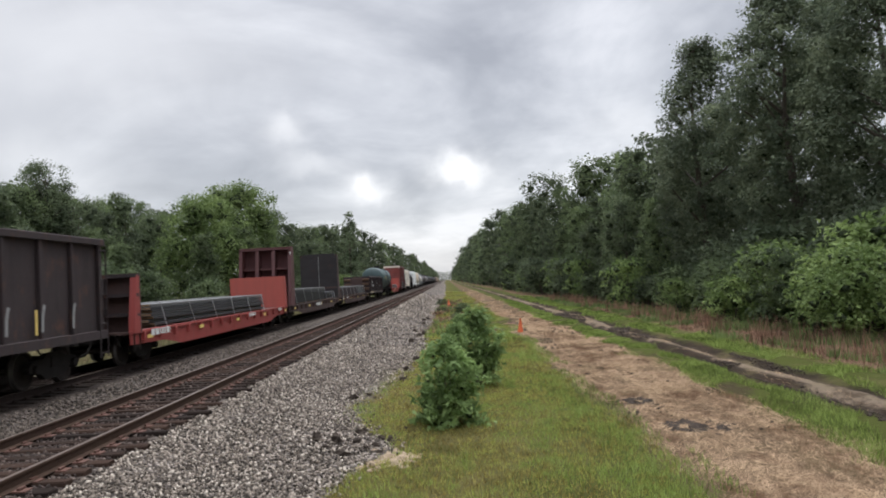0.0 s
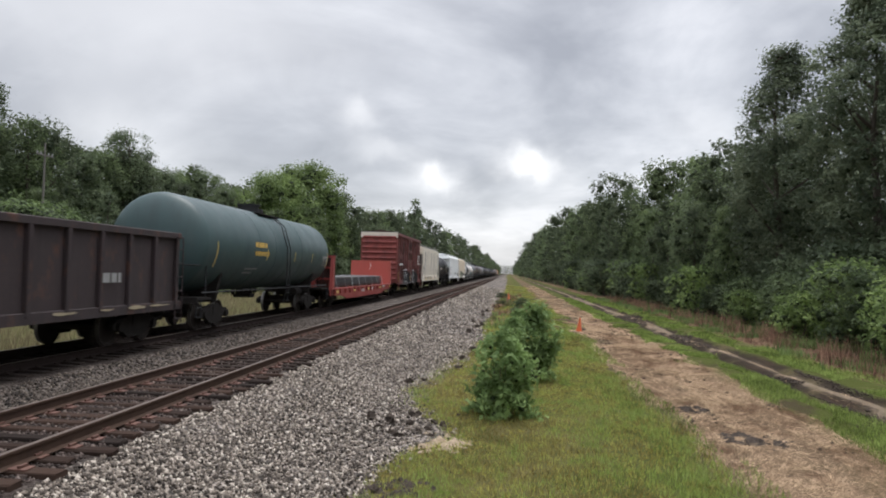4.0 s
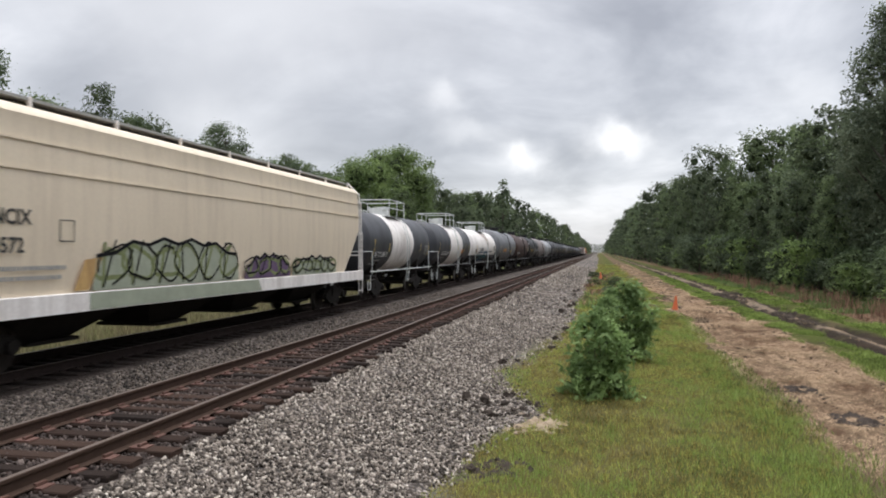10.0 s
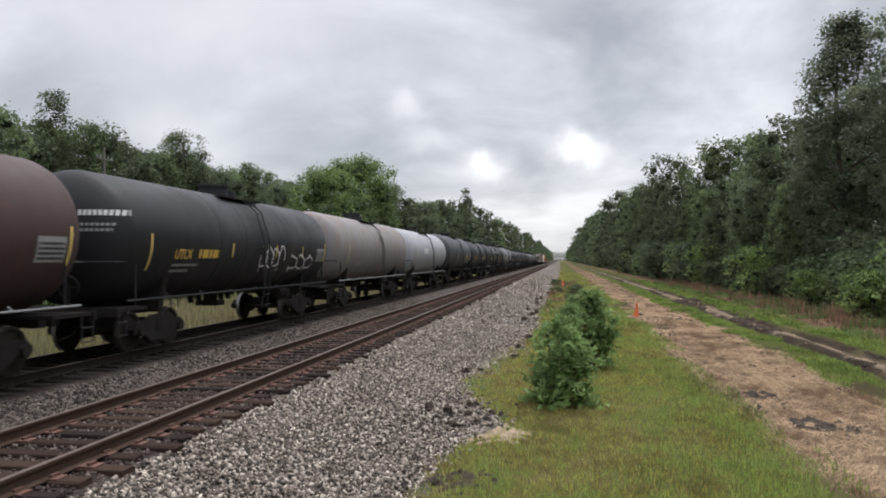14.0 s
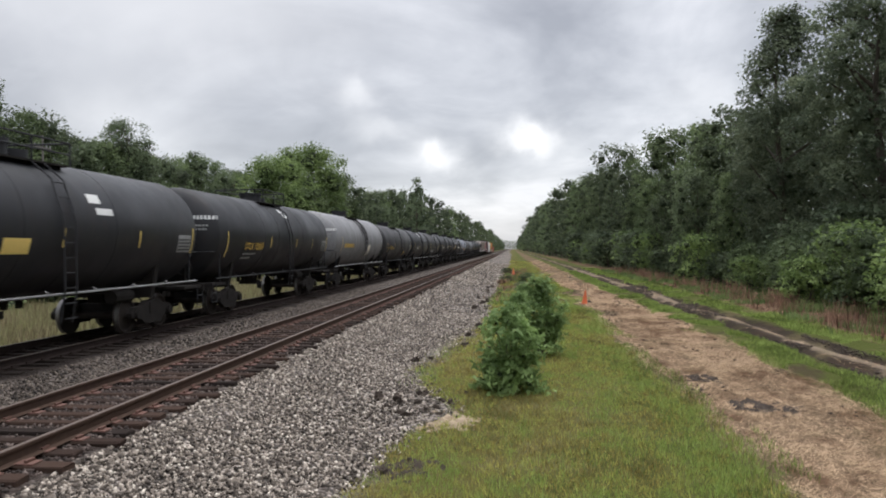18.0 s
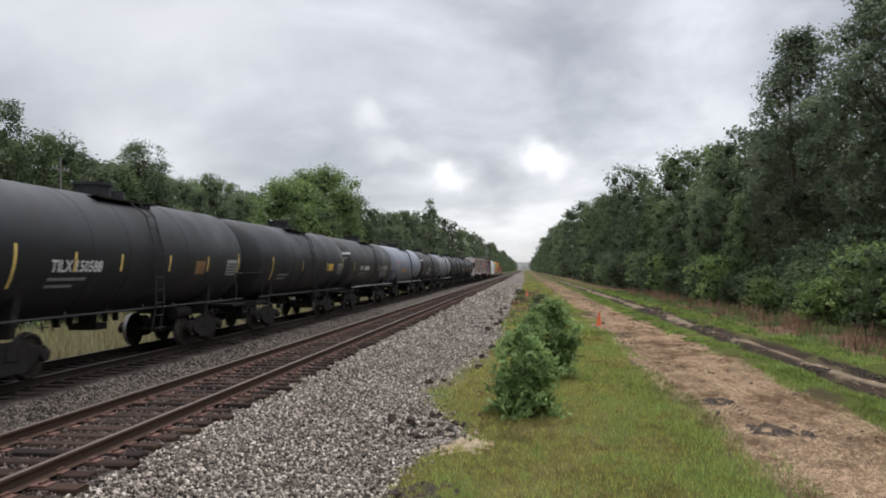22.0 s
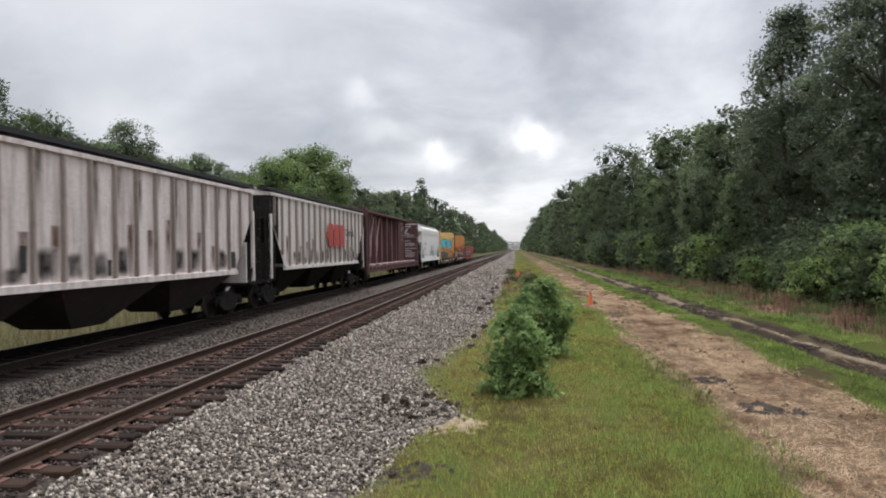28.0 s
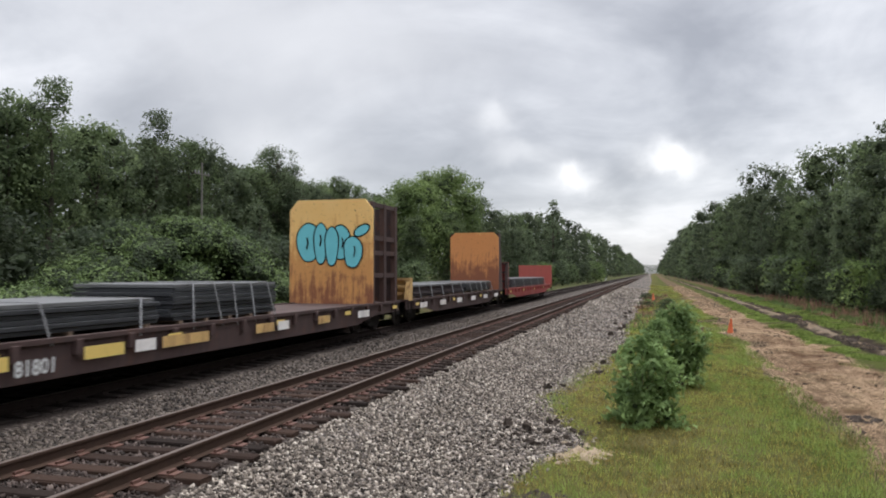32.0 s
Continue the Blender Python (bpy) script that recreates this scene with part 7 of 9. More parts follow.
def centerbeam():
    car, half = car_base("centerbeam_flatcar", "empty maroon centerbeam flatcar with open truss spine", "flatcar", 652.0, 676.7)
    deck, top, wall_top = 1.10, 4.88, 4.74
    part("deck", Geo().prism_y([(-1.42, deck - 0.12), (1.42, deck - 0.12), (1.42, deck - 0.04), (0, deck + 0.02), (-1.42, deck - 0.04)], -half + 0.2, half - 0.2), P_MAROON, car)
    for s in (-1, 1):
        part("side_sill", Geo().slab(*sorted((s * 1.38, s * 1.50)), -half + 0.1, half - 0.1, 0.72, deck, 0.012), P_MAROON, car)
        for k in range(18):
            y = -half + 1.2 + (2 * half - 2.4) * k / 17
            part("winch", Geo().slab(*sorted((s * 1.47, s * 1.58)), y - 0.14, y + 0.14, deck - 0.22, deck - 0.05, 0.01), P_MAROON, car)
            part("riser", Geo().prism_x([(y - 0.5, deck), (y + 0.5, deck), (y + 0.45, deck + 0.07), (y - 0.45, deck + 0.07)], *sorted((s * 0.3, s * 1.36))), P_MAROON, car)
        wall = part("bulkhead", Geo().prism_y([(-1.46, deck), (1.46, deck), (1.46, wall_top), (-1.46, wall_top)], *sorted((s * (half - 0.75), s * (half - 0.68)))), P_MAROON, car)
        part("bulkhead_side", Geo().box(1.38, 1.46, *sorted((s * (half - 0.68), s * (half - 0.12))), deck, wall_top), P_MAROON, wall)
        part("bulkhead_side", Geo().box(-1.46, -1.38, *sorted((s * (half - 0.68), s * (half - 0.12))), deck, wall_top), P_MAROON, wall)
        for z in (1.6, 2.4, 3.2, 4.0, 4.5):
            part("bulkhead_rail", Geo().box(-1.4, 1.4, *sorted((s * (half - 0.68), s * (half - 0.2))), z, z + 0.08), P_MAROON, wall)
        ladder(car, 1.50, s * (half - 0.35), 0.5, top - 0.3, P_MAROON)
    part("top_chord", Geo().slab(-0.48, 0.48, -half + 0.5, half - 0.5, top - 0.14, top, 0.02), P_MAROON, car)
    posts = [-10.02 + 1.2 * k for k in range(18)]
    for k, y in enumerate(posts):
        if k % 2:
            part("post", Geo().slab(-0.10, 0.16, y - 0.13, y + 0.13, deck, top - 0.14, 0.015), P_DECK, car, "darker straight post on the far side of the spine")
            part("chock", Geo().slab(1.05, 1.35, y - 0.2, y + 0.2, deck - 0.03, deck + 0.13, 0.01), P_PINK, car, "pale bearing block")
        else:
            part("post", Geo().prism_x([(y - 0.24, deck), (y + 0.24, deck), (y + 0.12, top - 0.14), (y - 0.12, top - 0.14)], 0.24, 0.32), P_MAROON, car)
            part("post_flange", Geo().prism_x([(y - 0.04, deck), (y + 0.04, deck), (y + 0.03, top - 0.14), (y - 0.03, top - 0.14)], -0.2, 0.24), P_MAROON, car)
        if k % 2 and y > -0.6 and k + 2 < len(posts):
            part("brace", Geo().pipe([(0.18, y + 0.1, top - 0.35), (0.18, y + 1.25, 3.1), (0.18, y + 2.3, deck + 0.15)], 0.05, 6), P_MAROON, car)
        elif k % 2 and y < -0.6 and k > 0:
            part("brace", Geo().pipe([(0.2, y + 1.1, 4.55), (0.2, y - 0.05, 3.15), (0.36, y - 1.25, 1.65)], 0.06, 6), P_PALEMAROON, car, "faded brace")
    part("center_sill", Geo().box(-0.3, 0.3, -half, half, 0.62, deck - 0.1), M_STEEL, car)
    # sign panel at the far end
    part("sign_panel", Geo().box(0.30, 0.34, half - 4.6, half - 0.8, deck, top - 0.14), P_MAROON, car)
    bars(car, P_MARK_W, [(half - 0.66, z, 0.48, 0.07) for z in (1.5, 1.65, 1.8, 2.2, 2.35, 2.5, 3.0, 3.15, 3.3, 3.45, 4.1, 4.3)], x=1.464)
    bars(car, P_MARK_W, [(half - 2.9 + 0.5 * (k % 2), z, 0.9, 0.06) for k, z in enumerate((3.0, 3.4, 3.9, 4.1, 4.45))], x=0.346)
    # instructions stencilled on the far bulkhead's face
    rng = random.Random(8)
    face = half - 0.757
    for z, wide, h in ((4.45, 1.15, 0.08), (4.22, 0.5, 0.1), (3.42, 0.75, 0.07), (3.27, 0.85, 0.07), (2.93, 0.4, 0.08), (2.72, 0.85, 0.06), (2.60, 0.8, 0.06), (2.48, 0.85, 0.06), (2.22, 0.9, 0.07), (2.02, 0.5, 0.08), (1.84, 0.85, 0.06), (1.72, 0.8, 0.06),
                       (1.60, 0.85, 0.06), (1.48, 0.7, 0.06)):
        g, p = Geo(), 0.45 - wide
        while p < 0.45 + wide:
            q = min(p + rng.uniform(0.6, 2.2) * h, 0.45 + wide)
            g.box(p, q, face, face + 0.006, z, z + h)
            p = q + 0.4 * h
        part("lettering", g, P_MARK_W, car)
    g = Geo()
    stroke(g, [(0.35, 3.62), (0.5, 3.9), (0.62, 4.08)], 0.16, lambda a, b: (a, face + 0.002, b))
    stroke(g, [(0.1, 3.6), (0.75, 3.6)], 0.1, lambda a, b: (a, face + 0.002, b))
    part("emblem", g, P_MARK_W, car, "white stencilled figure shape")
    for k in (2, 5):
        y = -half + 2.2 * k
        part("cable", Geo().pipe([(1.40, y, deck + 0.02), (0.5, y + 2.6, top - 0.2)], 0.02, 5), P_MAROON, car)
    running_gear(car, half, 1.8)


centerbeam()
c, h, w, l = covered_hopper(678.4, 694.8, "off-white covered hopper with blue sprayed graffiti and white sill", P_OFFWHITE, P_OFFWHITE, 4.60, 1.60, 1.7, "ribs", 3, P_MARK_GREY, shoulder=0.5)
hopper_marks(c, 1.615, [("SMNX", 0.40, -5.85, 2.56), ("624", 0.40, -5.85, 2.10)], P_MARK_K, [(-5.85, 1.75, 1.4, 0.07), (-5.85, 1.62, 1.4, 0.07)])
P_HAZEBLUE = plain("thin_blue_spray", (0.33, 0.43, 0.53), 0.7, 0.0, 2.0, 0.3)
P_PALEBLUE = plain("pale_blue_spray", (0.55, 0.63, 0.69), 0.7, 0.0, 2.0, 0.25)
P_ROSE = plain("thin_red_spray", (0.62, 0.36, 0.36), 0.7, 0.0, 2.0, 0.25)
part("graffiti", Geo().outline([(-1.05, 1.68), (2.3, 1.62), (2.1, 1.95), (0.9, 2.0), (-0.2, 2.05), (-0.55, 2.2), (-0.9, 1.9)], 1.615), P_HAZEBLUE, c, "thin blue sprayed hull shape")
part("graffiti", Geo().outline([(-0.75, 1.8), (-0.3, 2.4), (0.35, 2.5), (0.3, 2.1), (-0.45, 1.75)], 1.6165), P_HAZEBLUE, c, "thin blue sprayed prow")
part("graffiti", Geo().outline([(-0.3, 2.5), (0.05, 2.74), (0.3, 2.72), (0.25, 2.45)], 1.616), P_PALEBLUE, c, "pale blue sprayed cloud")
for k in range(5):
    part("graffiti", Geo().outline([(-0.45 + 0.1 * (k % 2), 2.50 - 0.085 * k), (1.0, 2.46 - 0.085 * k), (1.0, 2.41 - 0.085 * k), (-0.45, 2.45 - 0.085 * k)], 1.618), P_ROSE, c, "thin red sprayed lines")
for line in ([(1.25, 1.95), (1.18, 2.1), (1.3, 2.36), (1.62, 2.46), (1.95, 2.3), (2.4, 2.38), (2.45, 2.05), (2.2, 1.95), (2.15, 1.55), (1.95, 1.5), (1.6, 1.95), (1.25, 1.95)], [(1.6, 1.9), (1.45, 1.5), (1.5, 1.3), (1.9, 1.5)],
             [(2.55, 1.6), (2.6, 2.05), (2.95, 2.12), (2.85, 1.6), (3.1, 1.55), (3.05, 2.1), (3.4, 2.12), (3.35, 1.6)], [(3.55, 1.58), (3.6, 2.1), (4.0, 2.16), (4.05, 1.85), (3.9, 1.58)], [(4.2, 1.6), (4.25, 2.1), (4.6, 2.12), (4.7, 1.85), (4.65, 1.6)]):
    part("graffiti", stroke(Geo(), line, 0.045, side_place(1.6185)), P_SPRAY_K, c, "thin dark sprayed letter outline")
for line in ([(1.45, 1.3), (1.3, 1.15), (1.4, 1.0), (1.8, 1.02), (1.9, 1.28)], [(2.5, 1.05), (2.55, 1.26), (2.8, 1.25), (2.85, 1.05)], [(3.2, 1.08), (3.25, 1.28), (3.5, 1.25)]):
    part("graffiti", stroke(Geo(), line, 0.04, side_place(1.638)), P_SPRAY_K, c, "thin dark sprayed letter outline")
part("placard", Geo().outline([(5.3, 1.66), (5.75, 1.66), (5.75, 1.95), (5.3, 1.95)], 1.617), P_MARK_K, c, "black stencil box")
part("reflective_strip", Geo().outline([(-0.02, 1.45), (0.08, 1.45), (0.08, 1.92), (-0.02, 1.92)], 1.6195), P_REFLECT, c)

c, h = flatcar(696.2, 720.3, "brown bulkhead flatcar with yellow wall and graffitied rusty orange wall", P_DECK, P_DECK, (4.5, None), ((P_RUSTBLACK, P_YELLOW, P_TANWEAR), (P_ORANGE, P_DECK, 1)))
plate_stack(707.3, -10.0, -1.1, 1.0, 6, 0.085, "long stack of black steel plates with pale tops", top_mat=P_PLATETOP, straps=4, rng_seed=11)
plate_stack(707.3, -0.8, 3.8, 1.0, 9, 0.085, "long stack of black steel plates held by pale straps", top_mat=P_PLATETOP, straps=5, rng_seed=12)
part("reporting_mark", flat_text(Geo(), "81801", 0.34, -6.0, 0.51, 1.568), P_MARK_W, c)
bars(c, P_MARK_GREY, [(-7.45, 0.52, 0.95, 0.2)], x=1.568)
part("paint_patch", Geo().outline([(-11.75, 0.80), (-11.25, 0.80), (-11.25, 1.10), (-11.75, 1.10)], 1.64), P_REFLECT, c, "bright yellow painted square")
part("bulkhead_cap", Geo().slab(-1.56, 1.56, -11.2, -10.55, 4.44, 4.56, 0.02), P_DECK, c, "rust-brown top rail")
for y0, y1, mat in ((-10.15, -9.35, P_REFLECT), (-6.65, -6.10, P_REFLECT), (-4.55, -3.55, P_REFLECT), (-3.25, -2.65, P_CREAM), (-2.45, -0.85, P_YELLOW), (1.15, 2.05, P_YELLOW), (2.25, 2.85, P_CREAM), (4.65, 5.45, P_YELLOW), (7.65, 8.65, P_CREAM)):
    part("paint_patch", Geo().outline([(y0, 0.62), (y1, 0.62), (y1, 0.84), (y0, 0.84)], 1.567), mat, c, "worn painted block")


WALL = h - 2.9
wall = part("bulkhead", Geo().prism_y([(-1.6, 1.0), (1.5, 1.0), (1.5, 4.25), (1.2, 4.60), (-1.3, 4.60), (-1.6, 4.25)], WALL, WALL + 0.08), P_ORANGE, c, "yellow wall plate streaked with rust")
for s in (-1, 1):
    for y0 in (WALL + 0.08, WALL + 1.25, WALL + 2.45):
        part("bulkhead_post", Geo().slab(*sorted((s * 1.28, s * 1.46)), y0, y0 + 0.24, 1.0, 4.52, 0.015), P_DECK, wall)
    for z in (1.9, 2.68, 3.2, 4.35):
        part("bulkhead_rail", Geo().box(*sorted((s * 1.30, s * 1.43)), WALL + 0.3, WALL + 2.5, z, z + 0.16), P_DECK, wall)
part("back_plate", Geo().box(-1.28, 1.28, WALL + 2.55, WALL + 2.62, 1.0, 4.45), P_RUSTBLACK, wall)


def bubble_graffiti(car, y):
    """Five fat cyan bubbles with black outlines on the inside of the far wall."""
    def wall(a, b):
        return (a, y, b)

    shapes = [(-0.89, 3.12, 0.44, 0.70), (-0.42, 3.08, 0.27, 0.74), (0.32, 3.12, 0.36, 0.62), (0.00, 2.98, 0.27, 0.70), (0.78, 2.78, 0.36, 0.56)]
    for j, (cx, cz, rx, rz) in enumerate(shapes):
        for inset, mat, label in ((0.0, P_SPRAY_K, "black sprayed outline"), (0.045, P_CYAN, "cyan sprayed bubble")):
            pts = []
            for k in range(28):
                a = k * 6.2832 / 28
                pts.append((cx + (rx - inset) * math.cos(a) * (1 + 0.10 * math.sin(3 * a + cx)), y - 0.004 - 0.008 * j - 0.08 * inset, cz + (rz - inset) * (abs(math.sin(a)) ** 0.8 * (1 if math.sin(a) > 0 else -1))))
            part("graffiti", Geo().add(pts, [tuple(range(28))]), mat, car, label)
    for sx, lift, mat in ((1.0, 0.0, P_SPRAY_K), (0.78, 0.004, P_CYAN)):
        pts = [(1.10 + sx * 0.28 * math.cos(k * 0.314) + 0.14 * math.sin(k * 0.314), y - 0.005 - lift, 3.52 + sx * 0.24 * math.sin(k * 0.314)) for k in range(20)]
        part("graffiti", Geo().add(pts, [tuple(range(20))]), mat, car)
    g = Geo()
    for cx, cz in ((-0.92, 3.1), (-0.42, 3.2), (0.40, 3.1), (0.84, 2.8)):
        stroke(g, [(cx, cz + 0.18), (cx + 0.03, cz), (cx - 0.02, cz - 0.2)], 0.05, lambda a, b: (a, y - 0.046, b))
    part("graffiti", g, P_SPRAY_K, car)


bubble_graffiti(c, WALL)


c, h = flatcar(721.2, 740.6, "brown bulkhead flatcar with a rusty orange far wall", P_DECK, P_DECK, (1.85, 4.55), ((P_YELLOW, P_YELLOW), (P_RUSTWALL, P_DECK, 1)))
plate_stack(730.75, -8.2, 0.4, 1.0, 5, 0.10, "stack of brown steel plates on a flatcar", mat=P_RUSTBLACK, top_mat=P_PLATETOP, rng_seed=13)
plate_stack(730.75, 1.0, 7.6, 1.0, 5, 0.10, "stack of dark steel plates on a flatcar", top_mat=P_PLATETOP, rng_seed=14)
for k in range(6):
    y = -h + 1.5 + 3.0 * k
    part("paint_patch", Geo().outline([(y, 0.64), (y + 1.0, 0.64), (y + 1.0, 0.86), (y, 0.86)], 1.567), P_CREAM, c, "worn cream painted block")
c, h = flatcar(742.0, 764.9, "red bulkhead flatcar, last of the train, with low end walls", P_DECK, P_RED, (2.75, 2.75), ((P_RED, P_DECK), (P_SALMON, P_RED)))
plate_stack(753.45, -8.4, 8.0, 1.0, 6, 0.10, "stack of dark steel plates on a red flatcar", top_mat=P_PLATETOP, rng_seed=15)

# ---- woods, scrub, grass ----
BALL = np.array([(a, b, c) for a in (-1, 0, 1) for b in (-1, 0, 1) for c in (-1, 0, 1) if abs(a) + abs(b) + abs(c) > 0], float)
BALL /= np.linalg.norm(BALL, axis=1, keepdims=True)


def ball_quads():
    index = {p: i for i, p in enumerate([(a, b, c) for a in (-1, 0, 1) for b in (-1, 0, 1) for c in (-1, 0, 1) if abs(a) + abs(b) + abs(c) > 0])}
    out = []
    for axis in range(3):
        for s in (-1, 1):
            for u in (-1, 0):
                for w in (-1, 0):
                    corners = []
                    for du, dw in ((0, 0), (1, 0), (1, 1), (0, 1)):
                        p = [0, 0, 0]
                        p[axis], p[(axis + 1) % 3], p[(axis + 2) % 3] = s, u + du, w + dw
                        corners.append(index[tuple(p)])
                    out.append(corners if s > 0 else corners[::-1])
    return np.array(out)


QUADS = ball_quads()


def foliage(name, seed, lobes, twigs, leaf, mat, squash=0.8, long=1.0, core=0.6, droop=0.0, spray=7, loose=0.20):
    """Lobes (centre, radius) clothed in twigs with a few leaves each, over a core coloured dark as inner shade."""
    rs = np.random.RandomState(seed)
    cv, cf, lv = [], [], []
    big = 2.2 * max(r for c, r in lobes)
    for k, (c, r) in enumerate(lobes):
        # core balls carry the crown's inner shade in their dark colour
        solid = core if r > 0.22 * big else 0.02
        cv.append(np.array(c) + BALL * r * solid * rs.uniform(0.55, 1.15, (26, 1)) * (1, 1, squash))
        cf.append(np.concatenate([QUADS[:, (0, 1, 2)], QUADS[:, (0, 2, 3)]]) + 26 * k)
        m = max(3, int(twigs * r * r))
        d = rs.normal(size=(m, 3))
        d[:, 2] += 0.35
        d /= np.linalg.norm(d, axis=1, keepdims=True)
        reach = rs.uniform(0.62, 1.08, (m, 1)) + 0.20 * (rs.rand(m, 1) ** 4)
        tip = d * r * reach * (1, 1, squash)
        n = m * spray
        d = np.repeat(d, spray, 0)
        p = np.array(c) + np.repeat(tip, spray, 0) + rs.normal(size=(n, 3)) * (loose * r + 0.35 * leaf) * (1, 1, 0.7) - d * rs.rand(n, 1) * 0.2 * r
        nrm = d * 0.7 + np.array((0, 0, 0.7)) + rs.normal(size=(n, 3)) * 0.5
        nrm /= np.linalg.norm(nrm, axis=1, keepdims=True)
        u = np.cross(nrm, rs.normal(size=(n, 3)))
        u /= np.linalg.norm(u, axis=1, keepdims=True) + 1e-9
        w = np.cross(nrm, u)
        s = leaf * rs.uniform(0.55, 1.3, (n, 1))
        u, w = u * s * long, w * s * 0.75
        sag = np.array((0, 0, -1.0)) * s * (0.15 + droop)
        lv.append(np.stack([p - u * 0.45 + w * 0.5, p - u * 0.45 - w * 0.5, p + u * 0.6 + sag], 1).reshape(-1, 3))
    lv = np.concatenate(lv)
    core_v = np.concatenate(cv)
    lf = np.arange(len(lv)).reshape(-1, 3)
    verts = np.concatenate([lv, core_v])
    cf = np.concatenate(cf)
    faces = np.concatenate([lf, cf + len(lv)])
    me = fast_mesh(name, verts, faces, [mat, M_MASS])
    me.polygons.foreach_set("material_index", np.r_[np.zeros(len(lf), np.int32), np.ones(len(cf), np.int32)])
    return me


def crown_lobes(rng, height, radius, base, count, shape):
    """Leafy lobes over a crown's outline, uneven, with smaller ones at its edge: (centre, radius)."""
    def width(h):
        if shape == "round":
            return math.sin(math.pi * (0.20 + 0.66 * h)) ** 0.7
        if shape == "tall":
            return (0.62 + 0.38 * math.sin(math.pi * min(1, h * 1.15))) * (1 - 0.62 * h ** 3)
        if shape == "airy":
            return (0.55 + 0.45 * math.sin(math.pi * min(1, h))) * (1 - 0.72 * h ** 3)
        return 1.0 - 0.70 * h ** 1.4
    out = []
    for k in range(count):
        h = ((k + rng.random()) / count) ** 0.9
        a = k * 2.39996 + rng.uniform(-0.5, 0.5)
        w = width(h)
        small = k % 3 == 2
        r = radius * (rng.uniform(0.14, 0.22) if small else (rng.uniform(0.17, 0.30) if shape == "airy" else rng.uniform(0.27, 0.46))) * (0.6 + 0.4 * w)
        d = max(0.0, radius * w - r * 0.6) * (rng.uniform(0.85, 1.12) if small else rng.uniform(0.6, 1.0))
        z = base + h * (height - base) + (rng.uniform(-0.2, 0.5) * r if small else 0)
        out.append(((d * math.cos(a), d * math.sin(a), max(min(z, height - r * 0.7), r * 0.5)), r))
    for k in range(4):
        out.append(((rng.uniform(-0.3, 0.3) * radius, rng.uniform(-0.3, 0.3) * radius, height - radius * rng.uniform(0.08, 0.4)), radius * rng.uniform(0.10, 0.18)))
    return out


def tree(label, seed, height, radius, base, count, twigs, leaf, mat, shape, at, limbs=4, group="woodland trees", core=0.38, inside=5, loose=0.17, name="tree"):
    rng = random.Random(seed)
    t = thing(name, label, "tree" if name == "tree" else "shrub", group, at=at)
    lobes = crown_lobes(rng, height, radius, base, count, shape)
    for k in range(inside):
        h = (k + 0.5) / inside
        lobes.append(((0, 0, base + h * (height - base) * 0.8 + 0.3 * radius), radius * 0.55 * (1.0 - 0.45 * h)))
    g = Geo()
    pts, x, y = [], 0.0, 0.0
    steps = 6
    for k in range(steps + 1):
        pts.append((x, y, -0.3 + (height * 0.86 + 0.3) * k / steps))
        x, y = x + rng.uniform(-0.2, 0.2), y + rng.uniform(-0.2, 0.2)
    r0 = 0.016 * height + 0.03
    for k in range(steps):
        g.rod(pts[k], pts[k + 1], r0 * (1 - 0.85 * k / steps), 8, r0 * (1 - 0.85 * (k + 1) / steps))
    part("trunk", g, M_BARK, t)
    for c, r in rng.sample(lobes[:count], min(limbs, count)):
        z = max(base * 0.6, c[2] - 0.7 * math.hypot(c[0], c[1]) - 0.3)
        k = min(steps - 1, max(0, int((z + 0.3) / (height * 0.86 + 0.3) * steps)))
        part("limb", Geo().rod((pts[k][0], pts[k][1], z), c, 0.34 * r0, 6, 0.08 * r0), M_BARK, t)
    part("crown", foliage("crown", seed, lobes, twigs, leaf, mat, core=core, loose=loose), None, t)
    return t


def at_scale(x, y, z, turn, s, tall=1.0):
    return Matrix.LocRotScale((x, y, z), Euler((0, 0, radians(turn))), (s, s, s * tall))


# tall trees beside the lane
tall_a = tree("tall dark oak with an airy crown, beside the lane", 11, 19.9, 5.0, 3.5, 90, 66, 0.20, M_LEAF_OAK, "airy", (20.4, 44.6, -0.7), 16, core=0.22, inside=0, loose=0.12)
tall_b = tree("tall dark broadleaf tree with ragged outline", 12, 18.7, 4.1, 3.0, 66, 48, 0.20, M_LEAF_OAK, "tall", (18.4, 53.2, -0.7), 12, core=0.2, inside=0, loose=0.12)
copy_thing(tall_a, at_scale(25.0, 48.5, -0.7, 130, 1.0))
copy_thing(tall_b, at_scale(22.6, 39.0, -0.7, 70, 1.02))
copy_thing(tall_a, at_scale(29.0, 36.0, -0.7, 250, 0.98))

mid_kinds = [
    tree("round-crowned dark green broadleaf tree at the wood's edge", 21, 14.0, 4.2, 0.8, 36, 13.5, 0.31, M_LEAF_DARK, "round", (18.4, 63.0, -0.7)),
    tree("dense mid-green broadleaf tree at the wood's edge", 22, 14.0, 4.3, 0.4, 36, 13.5, 0.31, M_LEAF_MID, "cone", (17.6, 71.5, -0.7)),
    tree("bushy dark broadleaf tree leafed to the ground", 23, 15.0, 3.9, 0.6, 36, 13.5, 0.31, M_LEAF_DARK, "tall", (19.6, 79.0, -0.7)),
    tree("mid-green broadleaf tree with a rounded top", 24, 16.0, 4.6, 1.0, 36, 13.5, 0.31, M_LEAF_MID, "round", (18.2, 89.0, -0.7)),
]
